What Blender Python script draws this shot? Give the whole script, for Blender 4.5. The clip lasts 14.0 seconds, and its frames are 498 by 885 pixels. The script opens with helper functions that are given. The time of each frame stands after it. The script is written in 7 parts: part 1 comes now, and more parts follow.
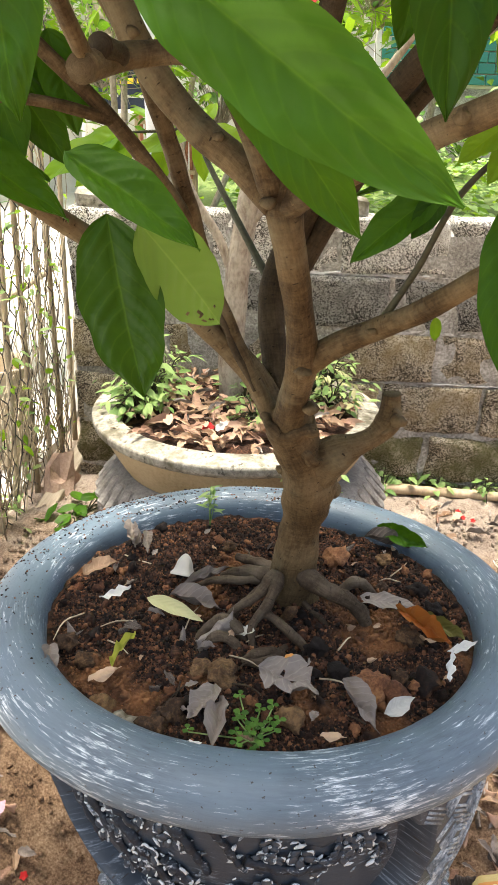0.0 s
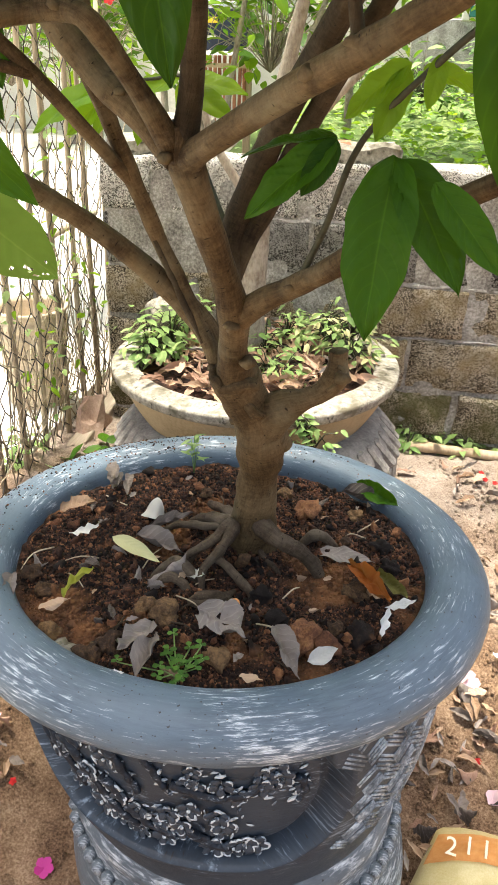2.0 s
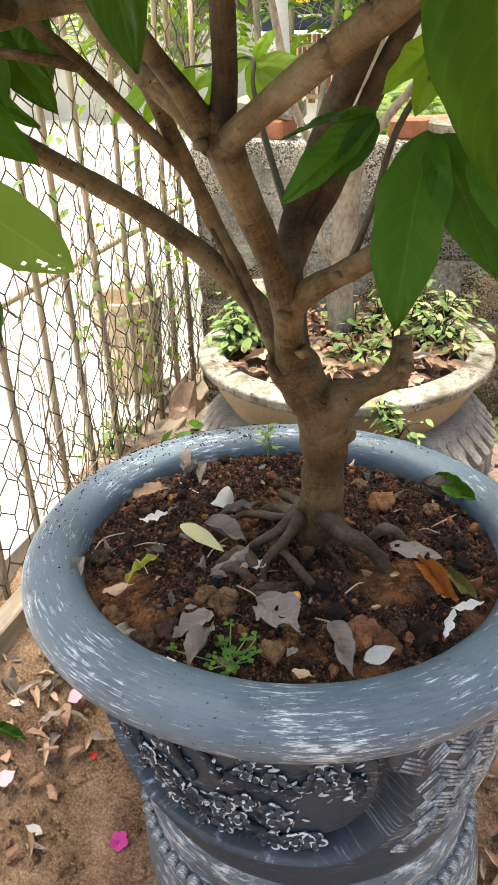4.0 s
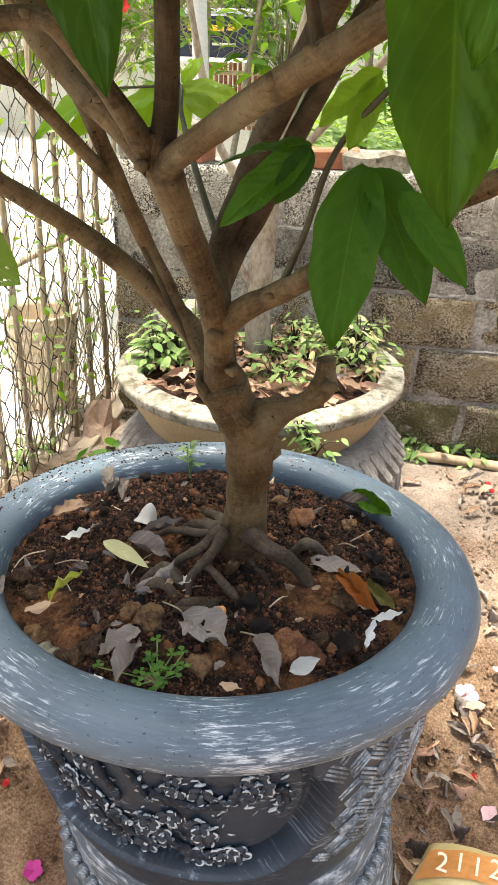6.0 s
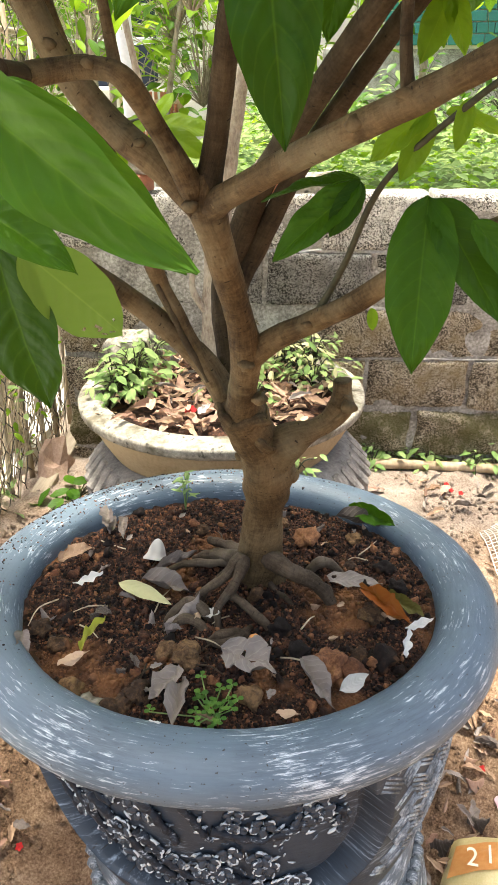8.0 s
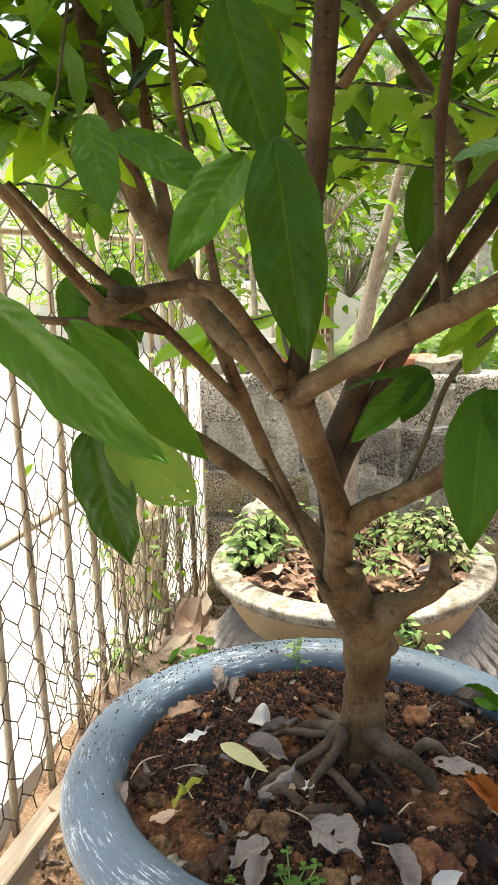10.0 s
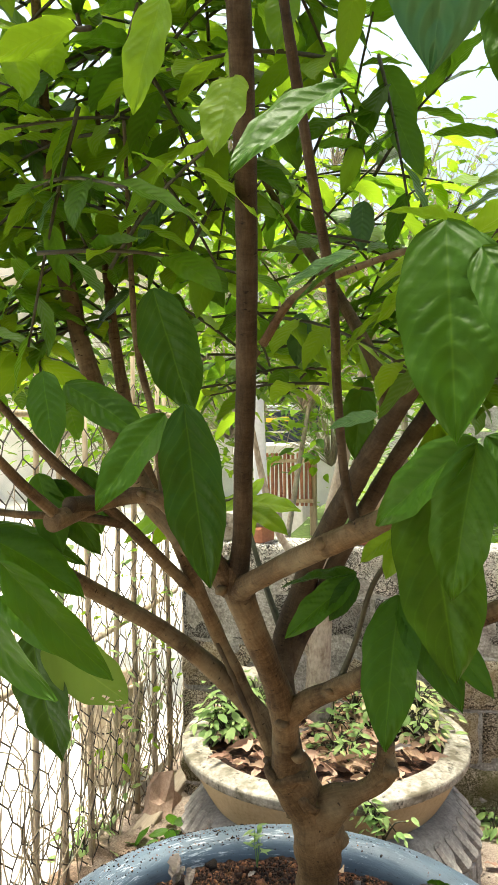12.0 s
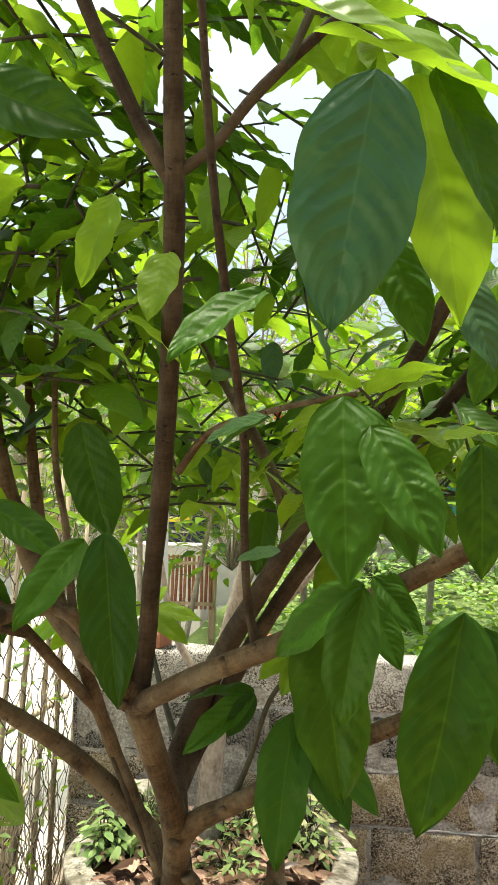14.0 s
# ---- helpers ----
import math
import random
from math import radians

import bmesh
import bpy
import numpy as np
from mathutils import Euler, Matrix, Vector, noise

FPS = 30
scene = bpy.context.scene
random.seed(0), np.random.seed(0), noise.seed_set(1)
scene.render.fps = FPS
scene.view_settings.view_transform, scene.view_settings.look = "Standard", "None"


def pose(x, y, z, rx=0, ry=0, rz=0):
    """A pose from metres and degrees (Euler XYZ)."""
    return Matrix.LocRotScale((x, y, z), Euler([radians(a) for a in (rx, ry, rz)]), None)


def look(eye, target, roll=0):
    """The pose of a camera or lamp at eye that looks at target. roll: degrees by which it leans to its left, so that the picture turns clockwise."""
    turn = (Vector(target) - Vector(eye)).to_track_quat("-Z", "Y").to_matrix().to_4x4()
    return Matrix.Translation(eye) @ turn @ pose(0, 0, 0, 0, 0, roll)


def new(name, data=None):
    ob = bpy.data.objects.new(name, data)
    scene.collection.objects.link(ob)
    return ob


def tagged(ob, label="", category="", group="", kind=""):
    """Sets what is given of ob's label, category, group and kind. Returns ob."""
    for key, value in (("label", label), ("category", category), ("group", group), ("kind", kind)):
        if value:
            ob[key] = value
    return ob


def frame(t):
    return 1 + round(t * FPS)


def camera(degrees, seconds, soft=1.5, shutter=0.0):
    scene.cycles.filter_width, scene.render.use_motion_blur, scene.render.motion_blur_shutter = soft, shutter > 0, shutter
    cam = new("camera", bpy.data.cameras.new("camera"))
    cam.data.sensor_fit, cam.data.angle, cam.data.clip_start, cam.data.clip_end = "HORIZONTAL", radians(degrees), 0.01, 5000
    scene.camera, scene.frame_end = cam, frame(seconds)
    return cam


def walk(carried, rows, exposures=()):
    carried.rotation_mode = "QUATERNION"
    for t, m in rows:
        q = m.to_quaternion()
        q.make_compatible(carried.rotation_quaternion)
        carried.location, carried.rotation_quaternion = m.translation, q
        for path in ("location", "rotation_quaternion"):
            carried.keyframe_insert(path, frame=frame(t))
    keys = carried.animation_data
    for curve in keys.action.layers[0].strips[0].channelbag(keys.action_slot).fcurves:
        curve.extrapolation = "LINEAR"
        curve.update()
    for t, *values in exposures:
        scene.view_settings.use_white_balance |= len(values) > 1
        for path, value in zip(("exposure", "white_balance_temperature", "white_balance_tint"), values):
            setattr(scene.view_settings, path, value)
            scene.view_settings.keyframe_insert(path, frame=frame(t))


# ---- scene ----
cam = camera(36.9, 14.0, soft=0.55)
PATH = [
    (0, (0.094, 0.024, 1.255), (0.036, 1.859, 0.463), 2.1),
    (0.5, (0.132, 0.02, 1.263), (0.054, 1.852, 0.464), 1.1),
    (1, (0.155, 0.016, 1.269), (0.06, 1.848, 0.472), 0.3),
    (1.5, (0.195, 0.02, 1.267), (0.079, 1.83, 0.423), 0.5),
    (2, (0.287, 0.023, 1.274), (0.008, 1.775, 0.353), 1.7),
    (2.5, (0.336, 0.041, 1.273), (-0.174, 1.72, 0.314), -0.3),
    (3, (0.35, 0.057, 1.272), (-0.247, 1.701, 0.301), -2.3),
    (3.2, (0.357, 0.063, 1.272), (-0.226, 1.707, 0.293), -2.9),
    (5.3, (0.35, 0.045, 1.277), (-0.144, 1.761, 0.376), 0.7),
    (5.5, (0.349, 0.042, 1.279), (-0.115, 1.767, 0.379), 1.1),
    (6, (0.333, 0.035, 1.276), (-0.004, 1.784, 0.367), 1.8),
    (6.5, (0.285, 0.019, 1.283), (0.033, 1.775, 0.359), 0.9),
    (7, (0.22, 0.014, 1.282), (0.057, 1.776, 0.351), 0.8),
    (7.5, (0.178, 0.013, 1.282), (0.074, 1.794, 0.377), 0.6),
    (8, (0.178, 0.013, 1.289), (0.078, 1.815, 0.427), -0.2),
    (8.5, (0.205, 0.007, 1.299), (0.024, 1.829, 0.494), -0.9),
    (9, (0.22, -0.001, 1.305), (-0.088, 1.844, 0.596), -1.6),
    (9.2, (0.224, -0.007, 1.307), (-0.137, 1.848, 0.654), -1.9),
    (11.3, (0.339, -0.079, 1.354), (-0.306, 1.808, 1.197), -0.4),
    (11.5, (0.337, -0.079, 1.367), (-0.281, 1.82, 1.242), -0.6),
    (12, (0.355, -0.096, 1.377), (-0.181, 1.83, 1.343), -0.8),
    (12.5, (0.367, -0.112, 1.387), (-0.088, 1.835, 1.437), -0.1),
    (13, (0.372, -0.115, 1.395), (-0.012, 1.844, 1.508), -0.1),
    (13.2, (0.373, -0.126, 1.392), (0.022, 1.838, 1.541), 0.1),
    (13.5, (0.37, -0.137, 1.399), (0.051, 1.829, 1.578), 0.8),
    (14, (0.359, -0.158, 1.405), (0.077, 1.81, 1.63), 1.7),
]
walk(cam, [(t, look(eye, target, roll)) for t, eye, target, roll in PATH], exposures=[(0, 1.97, 6850, 6), (1.5, 2.02, 6850, 6), (2.5, 1.90, 6850, 6), (5.5, 1.89, 6850, 6), (6.5, 1.98, 6850, 6), (7, 2.07, 6850, 6), (8.5, 2.09, 6850, 6), (9.2, 2.04, 6850, 6), (11.3, 1.88, 6900, 3), (12.5, 1.74, 6950, 1), (14, 1.58, 6950, 0)])

# ---- light ----
world = bpy.data.worlds.new("sky")
scene.world = world
world.use_nodes = True
wn = world.node_tree.nodes
sky = wn.new("ShaderNodeTexSky")
sky.sky_type, sky.sun_disc = "NISHITA", False
sky.sun_elevation, sky.sun_rotation = radians(84), radians(-59)
sky.air_density, sky.dust_density, sky.ozone_density = 1.0, 8.0, 1.0
wn["Background"].inputs["Strength"].default_value = 0.118
world.node_tree.links.new(sky.outputs[0], wn["Background"].inputs["Color"])
sun = new("sun", bpy.data.lights.new("sun", "SUN"))
sun.data.energy, sun.data.angle, sun.data.color = 2.9, radians(9), (1.0, 0.96, 0.90)
sun.matrix_world = look((-0.5, 0.3, 10), (0, 0, 0))


# ---- materials ----
def material(name):
    m = bpy.data.materials.new(name)
    m.use_nodes = True
    nt = m.node_tree
    return m, nt, nt.nodes["Principled BSDF"]


def node(nt, kind, links=(), operation=None):
    n = nt.nodes.new(kind)
    if operation:
        n.operation = operation
    for k, v in links:
        if hasattr(v, "is_output"):
            nt.links.new(v, n.inputs[k])
        else:
            n.inputs[k].default_value = v
    return n


def ramp(nt, fac, stops):
    n = nt.nodes.new("ShaderNodeValToRGB")
    nt.links.new(fac, n.inputs[0])
    e = n.color_ramp.elements
    while len(e) < len(stops):
        e.new(0.5)
    for el, (p, c) in zip(e, stops):
        el.position, el.color = p, (*c, 1.0)
    return n.outputs[0]


def noise_out(nt, co, scale, detail=6.0, rough=0.6, distortion=0.0):
    return node(nt, "ShaderNodeTexNoise", (("Vector", co), ("Scale", scale), ("Detail", detail), ("Roughness", rough), ("Distortion", distortion))).outputs["Fac"]


def mixc(nt, fac, a, b, mode="MIX"):
    n = nt.nodes.new("ShaderNodeMix")
    n.data_type, n.blend_type = "RGBA", mode
    for sock, v in ((n.inputs[0], fac), (n.inputs[6], a), (n.inputs[7], b)):
        if hasattr(v, "is_output"):
            nt.links.new(v, sock)
        else:
            sock.default_value = v if isinstance(v, (int, float)) else (*v, 1.0)
    return n.outputs[2]


def bump(nt, bsdf, height, strength, dist):
    b = node(nt, "ShaderNodeBump", (("Height", height), ("Strength", strength), ("Distance", dist)))
    nt.links.new(b.outputs[0], bsdf.inputs["Normal"])


def coords(nt, which="Object", scale=(1, 1, 1)):
    tc = nt.nodes.new("ShaderNodeTexCoord")
    return node(nt, "ShaderNodeMapping", (("Vector", tc.outputs[which]), ("Scale", scale))).outputs[0]


def rnd(nt):
    """A number of its own for each object and each loose piece of a mesh."""
    r = node(nt, "ShaderNodeMath", ((0, nt.nodes.new("ShaderNodeObjectInfo").outputs["Random"]), (1, nt.nodes.new("ShaderNodeNewGeometry").outputs["Random Per Island"])), "ADD").outputs[0]
    return node(nt, "ShaderNodeMath", ((0, r),), "FRACT").outputs[0]


def surface(name, stops, scale, rough=0.85, relief=0.5, dist=0.004, fine=80.0, stretch=(1, 1, 1), tint=None, vary=0.0, which="Object", spec=0.3, grain=0.5, specks=None):
    """A two-scale noise surface: colour stops by coarse noise, fine grain, relief."""
    m, nt, b = material(name)
    co = coords(nt, which, stretch)
    big = noise_out(nt, co, scale)
    small = noise_out(nt, co, fine, 8.0, 0.7)
    fac = node(nt, "ShaderNodeMath", ((0, big), (1, 1 - grain)), operation="MULTIPLY").outputs[0]
    fac = node(nt, "ShaderNodeMath", ((0, small), (1, grain), (2, fac)), operation="MULTIPLY_ADD").outputs[0]
    if vary:
        r = node(nt, "ShaderNodeMath", ((0, rnd(nt)), (1, -0.5)), operation="ADD").outputs[0]
        fac = node(nt, "ShaderNodeMath", ((0, r), (1, vary), (2, fac)), operation="MULTIPLY_ADD").outputs[0]
    col = ramp(nt, fac, stops)
    if tint:
        t2 = noise_out(nt, co, tint[1], 3.0)
        col = mixc(nt, ramp(nt, t2, ((tint[2], (0, 0, 0)), (tint[3], (1, 1, 1)))), col, tint[0])
    if specks:
        sp = noise_out(nt, co, specks[1], 2.0)
        col = mixc(nt, ramp(nt, sp, ((specks[2], (0, 0, 0)), (specks[3], (0.85, 0.85, 0.85)))), col, specks[0])
    nt.links.new(col, b.inputs["Base Color"])
    b.inputs["Roughness"].default_value = rough
    b.inputs["Specular IOR Level"].default_value = spec
    bump(nt, b, fac, relief, dist)
    return m


def aggregate(name, stops, stain, lo, hi, scale=270.0):
    """Cast block with exposed grit: each grain its own tone, dark pits between, wide stains."""
    m, nt, b = material(name)
    co = coords(nt, "Object")
    tone = None
    for k, sc in enumerate((scale, scale * 2.3)):
        vo = node(nt, "ShaderNodeTexVoronoi", (("Vector", co), ("Scale", sc)))
        c = node(nt, "ShaderNodeSeparateXYZ", (("Vector", vo.outputs["Color"]),)).outputs[0]
        d = vo.outputs["Distance"]
        g = node(nt, "ShaderNodeMath", ((0, d), (1, -0.55), (2, c)), operation="MULTIPLY_ADD").outputs[0]
        tone = g if tone is None else node(nt, "ShaderNodeMath", ((0, g), (1, 0.5), (2, node(nt, "ShaderNodeMath", ((0, tone), (1, 0.5)), operation="MULTIPLY").outputs[0])), operation="MULTIPLY_ADD").outputs[0]
    big = noise_out(nt, co, 9.0, 6.0)
    fac = node(nt, "ShaderNodeMath", ((0, big), (1, 0.9), (2, tone)), operation="MULTIPLY_ADD").outputs[0]
    col = ramp(nt, node(nt, "ShaderNodeMath", ((0, fac), (1, 0.72)), operation="MULTIPLY").outputs[0], stops)
    col = mixc(nt, ramp(nt, noise_out(nt, co, 6.0, 6.0, 0.65), ((lo, (0, 0, 0)), (hi, (0.85, 0.85, 0.85)))), col, stain)
    nt.links.new(col, b.inputs["Base Color"])
    b.inputs["Roughness"].default_value = 0.95
    b.inputs["Specular IOR Level"].default_value = 0.2
    bump(nt, b, fac, 1.0, 0.006)
    return m


def earth_material(name):
    """Trodden red-brown earth that turns to pale sand towards the wall."""
    m, nt, b = material(name)
    co = coords(nt, "Object")
    big = noise_out(nt, co, 13.0, 7.0)
    small = noise_out(nt, co, 190.0, 8.0, 0.78)
    fac = node(nt, "ShaderNodeMath", ((0, small), (1, 0.65), (2, node(nt, "ShaderNodeMath", ((0, big), (1, 0.35)), operation="MULTIPLY").outputs[0])), operation="MULTIPLY_ADD").outputs[0]
    brown = ramp(nt, fac, ((0.38, (0.055, 0.030, 0.018)), (0.5, (0.235, 0.148, 0.090)), (0.62, (0.46, 0.33, 0.225))))
    sand = ramp(nt, fac, ((0.37, (0.10, 0.066, 0.048)), (0.48, (0.28, 0.220, 0.175)), (0.62, (0.44, 0.370, 0.310))))
    y = node(nt, "ShaderNodeSeparateXYZ", (("Vector", co),)).outputs[1]
    f = node(nt, "ShaderNodeMath", ((0, noise_out(nt, co, 5.0, 6.0)), (1, 1.1), (2, y)), operation="MULTIPLY_ADD").outputs[0]
    f = node(nt, "ShaderNodeMath", ((0, f), (1, 0.25)), operation="MULTIPLY").outputs[0]
    col = mixc(nt, ramp(nt, f, ((0.50, (0, 0, 0)), (0.60, (1, 1, 1)))), brown, sand)
    nt.links.new(col, b.inputs["Base Color"])
    b.inputs["Roughness"].default_value = 0.95
    b.inputs["Specular IOR Level"].default_value = 0.2
    bump(nt, b, fac, 1.0, 0.010)
    return m


def leaf_material(name, dark, light, back, trans=0.35, rough=0.42, veins=9.0, spots=0.0, vein_mix=0.09, relief=0.32, gloss=0.25):
    """A leaf by its UV: u across 0..1, v along 0..1; pale midrib, side veins, slight patchiness, light through the blade."""
    m, nt, b = material(name)
    tc = nt.nodes.new("ShaderNodeTexCoord")
    uv = node(nt, "ShaderNodeSeparateXYZ", (("Vector", tc.outputs["UV"]),))
    across = node(nt, "ShaderNodeMath", ((0, uv.outputs[0]), (1, -0.5)), operation="ADD").outputs[0]
    across = node(nt, "ShaderNodeMath", ((0, across),), operation="ABSOLUTE").outputs[0]
    rib = ramp(nt, across, ((0.0, (1, 1, 1)), (0.022, (0, 0, 0))))
    co = coords(nt, "Object")
    sway = noise_out(nt, co, 9.0, 2.0)
    sq = node(nt, "ShaderNodeMath", ((0, across), (1, across)), operation="MULTIPLY").outputs[0]
    ph = node(nt, "ShaderNodeMath", ((0, sq), (1, -0.55), (2, uv.outputs[1])), operation="MULTIPLY_ADD").outputs[0]
    ph = node(nt, "ShaderNodeMath", ((0, across), (1, -0.25), (2, ph)), operation="MULTIPLY_ADD").outputs[0]
    ph = node(nt, "ShaderNodeMath", ((0, sway), (1, 0.025), (2, ph)), operation="MULTIPLY_ADD").outputs[0]
    ph = node(nt, "ShaderNodeMath", ((0, ph), (1, veins * 6.283)), operation="MULTIPLY").outputs[0]
    wave = node(nt, "ShaderNodeMath", ((0, ph),), operation="SINE").outputs[0]
    vein = ramp(nt, wave, ((0.86, (0, 0, 0)), (1.0, (1, 1, 1))))
    patch = noise_out(nt, co, 5.0, 5.0)
    r = rnd(nt)
    f = node(nt, "ShaderNodeMath", ((0, patch), (1, 0.5), (2, r)), operation="MULTIPLY_ADD").outputs[0]
    col = ramp(nt, f, ((0.2, dark), (1.1, light)))
    col = mixc(nt, node(nt, "ShaderNodeMath", ((0, vein), (1, vein_mix)), operation="MULTIPLY").outputs[0], col, back)
    col = mixc(nt, node(nt, "ShaderNodeMath", ((0, rib), (1, 0.20)), operation="MULTIPLY").outputs[0], col, back)
    if spots:
        sp = noise_out(nt, co, 90.0, 2.0)
        col = mixc(nt, ramp(nt, sp, ((0.68, (0, 0, 0)), (0.74, (spots, spots, spots)))), col, (0.12, 0.06, 0.02))
    nt.links.new(col, b.inputs["Base Color"])
    b.inputs["Roughness"].default_value = rough
    b.inputs["Specular IOR Level"].default_value = gloss
    fade = node(nt, "ShaderNodeMath", ((0, across), (1, -1.7), (2, 0.95)), operation="MULTIPLY_ADD").outputs[0]
    bulge = node(nt, "ShaderNodeMath", ((0, wave), (1, fade)), operation="MULTIPLY").outputs[0]
    bulge = node(nt, "ShaderNodeMath", ((0, patch), (1, 1.2), (2, bulge)), operation="MULTIPLY_ADD").outputs[0]
    bump(nt, b, bulge, relief, 0.0016)
    t = node(nt, "ShaderNodeBsdfTranslucent", (("Color", mixc(nt, node(nt, "ShaderNodeMath", ((0, vein), (1, 0.22)), operation="MULTIPLY").outputs[0], mixc(nt, 0.5, col, back), dark)),))
    mix = node(nt, "ShaderNodeMixShader", ((0, trans), (1, b.outputs[0]), (2, t.outputs[0])))
    nt.links.new(mix.outputs[0], nt.nodes["Material Output"].inputs["Surface"])
    return m


def glaze_material(name, base, dark, white, lo, hi, stretch, rough=0.58):
    """Blue-grey pot paint with white dry-brush strokes that follow the turning (UV: metres round, metres up)."""
    m, nt, b = material(name)
    co = coords(nt, "UV", (1, 1, 1))
    st = coords(nt, "UV", stretch)
    big = noise_out(nt, co, 5.0, 5.0)
    brush = noise_out(nt, st, 3.0, 8.0, 0.75, 0.3)
    patch = noise_out(nt, co, 7.0, 4.0, 0.6)
    mask = node(nt, "ShaderNodeMath", ((0, patch), (1, 0.75), (2, node(nt, "ShaderNodeMath", ((0, brush), (1, 1.25)), operation="MULTIPLY").outputs[0])), operation="MULTIPLY_ADD").outputs[0]
    mask = ramp(nt, node(nt, "ShaderNodeMath", ((0, mask), (1, 0.5)), operation="MULTIPLY").outputs[0], ((lo, (0, 0, 0)), (hi, (1, 1, 1))))
    fine = noise_out(nt, coords(nt, "UV", (stretch[0] * 2.2, stretch[1] * 2.4, 1)), 3.0, 6.0, 0.8)
    mask = node(nt, "ShaderNodeMath", ((0, mask), (1, ramp(nt, fine, ((0.42, (0.25, 0.25, 0.25)), (0.56, (1, 1, 1)))))), operation="MULTIPLY").outputs[0]
    col = mixc(nt, mask, mixc(nt, ramp(nt, brush, ((0.40, (0, 0, 0)), (0.55, (0.5, 0.5, 0.5)))), ramp(nt, big, ((0.3, dark), (0.7, base))), base), white)
    speck = noise_out(nt, co, 150.0, 2.0)
    col = mixc(nt, ramp(nt, speck, ((0.665, (0, 0, 0)), (0.70, (0.85, 0.85, 0.85)))), col, (0.022, 0.018, 0.015))
    nt.links.new(col, b.inputs["Base Color"])
    b.inputs["Roughness"].default_value = rough
    bump(nt, b, brush, 0.25, 0.003)
    return m


def bark_material(name, low, mid, high, lichen):
    """Thin smooth bark: long streaks and cross rings by UV (metres round, metres along), pores, pale lichen bloom."""
    m, nt, b = material(name)
    co = coords(nt, "Object")
    big = noise_out(nt, co, 14.0, 6.0, 0.6)
    streak = noise_out(nt, coords(nt, "UV", (1, 0.16, 1)), 260.0, 5.0, 0.7)
    ring = noise_out(nt, coords(nt, "UV", (0.22, 1, 1)), 190.0, 5.0, 0.7, 0.6)
    fine = noise_out(nt, co, 420.0, 4.0, 0.7)
    fac = node(nt, "ShaderNodeMath", ((0, big), (1, 0.45), (2, node(nt, "ShaderNodeMath", ((0, streak), (1, 0.25)), operation="MULTIPLY").outputs[0])), operation="MULTIPLY_ADD").outputs[0]
    fac = node(nt, "ShaderNodeMath", ((0, ring), (1, 0.20), (2, fac)), operation="MULTIPLY_ADD").outputs[0]
    fac = node(nt, "ShaderNodeMath", ((0, fine), (1, 0.10), (2, fac)), operation="MULTIPLY_ADD").outputs[0]
    col = ramp(nt, fac, ((0.38, low), (0.49, mid), (0.61, high)))
    col = mixc(nt, ramp(nt, noise_out(nt, co, 10.0, 5.0, 0.65), ((0.52, (0, 0, 0)), (0.70, (0.8, 0.8, 0.8)))), col, lichen)
    col = mixc(nt, ramp(nt, noise_out(nt, co, 34.0, 4.0, 0.6), ((0.60, (0, 0, 0)), (0.72, (0.6, 0.6, 0.6)))), col, low)
    pores = noise_out(nt, coords(nt, "UV", (0.45, 1, 1)), 170.0, 2.0)
    col = mixc(nt, ramp(nt, pores, ((0.655, (0, 0, 0)), (0.70, (0.9, 0.9, 0.9)))), col, tuple(0.5 * c for c in low))
    nt.links.new(col, b.inputs["Base Color"])
    b.inputs["Roughness"].default_value = 0.75
    b.inputs["Specular IOR Level"].default_value = 0.15
    bump(nt, b, fac, 0.9, 0.006)
    return m


M_RIM = glaze_material("rim_glaze", (0.105, 0.150, 0.196), (0.046, 0.070, 0.098), (0.60, 0.67, 0.73), 0.550, 0.606, (9, 70, 1), 0.46)
M_FOOT = glaze_material("foot_glaze", (0.128, 0.152, 0.172), (0.052, 0.064, 0.078), (0.58, 0.62, 0.65), 0.515, 0.585, (9, 40, 1), 0.5)
M_BODY = glaze_material("body_glaze", (0.037, 0.055, 0.078), (0.014, 0.020, 0.030), (0.34, 0.42, 0.50), 0.560, 0.64, (12, 55, 1), 0.5)
M_BOUGH = surface("bough_paint", ((0.50, (0.013, 0.018, 0.027)), (0.575, (0.040, 0.056, 0.076)), (0.635, (0.52, 0.56, 0.60))), 55.0, 0.5, 0.6, 0.004, 150.0, (1, 1, 2.2), grain=0.45)
# Near-black colour for the shade inside the notches.
M_NOTCHSHADE = surface("notch_clay", ((0.4, (0.008, 0.010, 0.013)), (0.6, (0.018, 0.022, 0.028))), 60.0, 0.7, 0.3, 0.001, 100.0)
M_RELIEF = surface("relief_paint", ((0.36, (0.030, 0.040, 0.055)), (0.45, (0.20, 0.24, 0.28)), (0.55, (0.62, 0.67, 0.70))), 60.0, 0.5, 0.5, 0.003, 200.0, grain=0.4, vary=0.22)
M_FRET = surface("fret_paint", ((0.40, (0.070, 0.086, 0.10)), (0.50, (0.19, 0.22, 0.25)), (0.60, (0.48, 0.53, 0.56))), 30.0, 0.5, 0.3, 0.002, 160.0)
M_SOIL = surface("potting_soil", ((0.38, (0.006, 0.0034, 0.0024)), (0.5, (0.029, 0.0135, 0.0085)), (0.64, (0.140, 0.060, 0.031))), 40.0, 0.95, 1.0, 0.010, 190.0, tint=((0.19, 0.085, 0.036), 8.0, 0.575, 0.70))
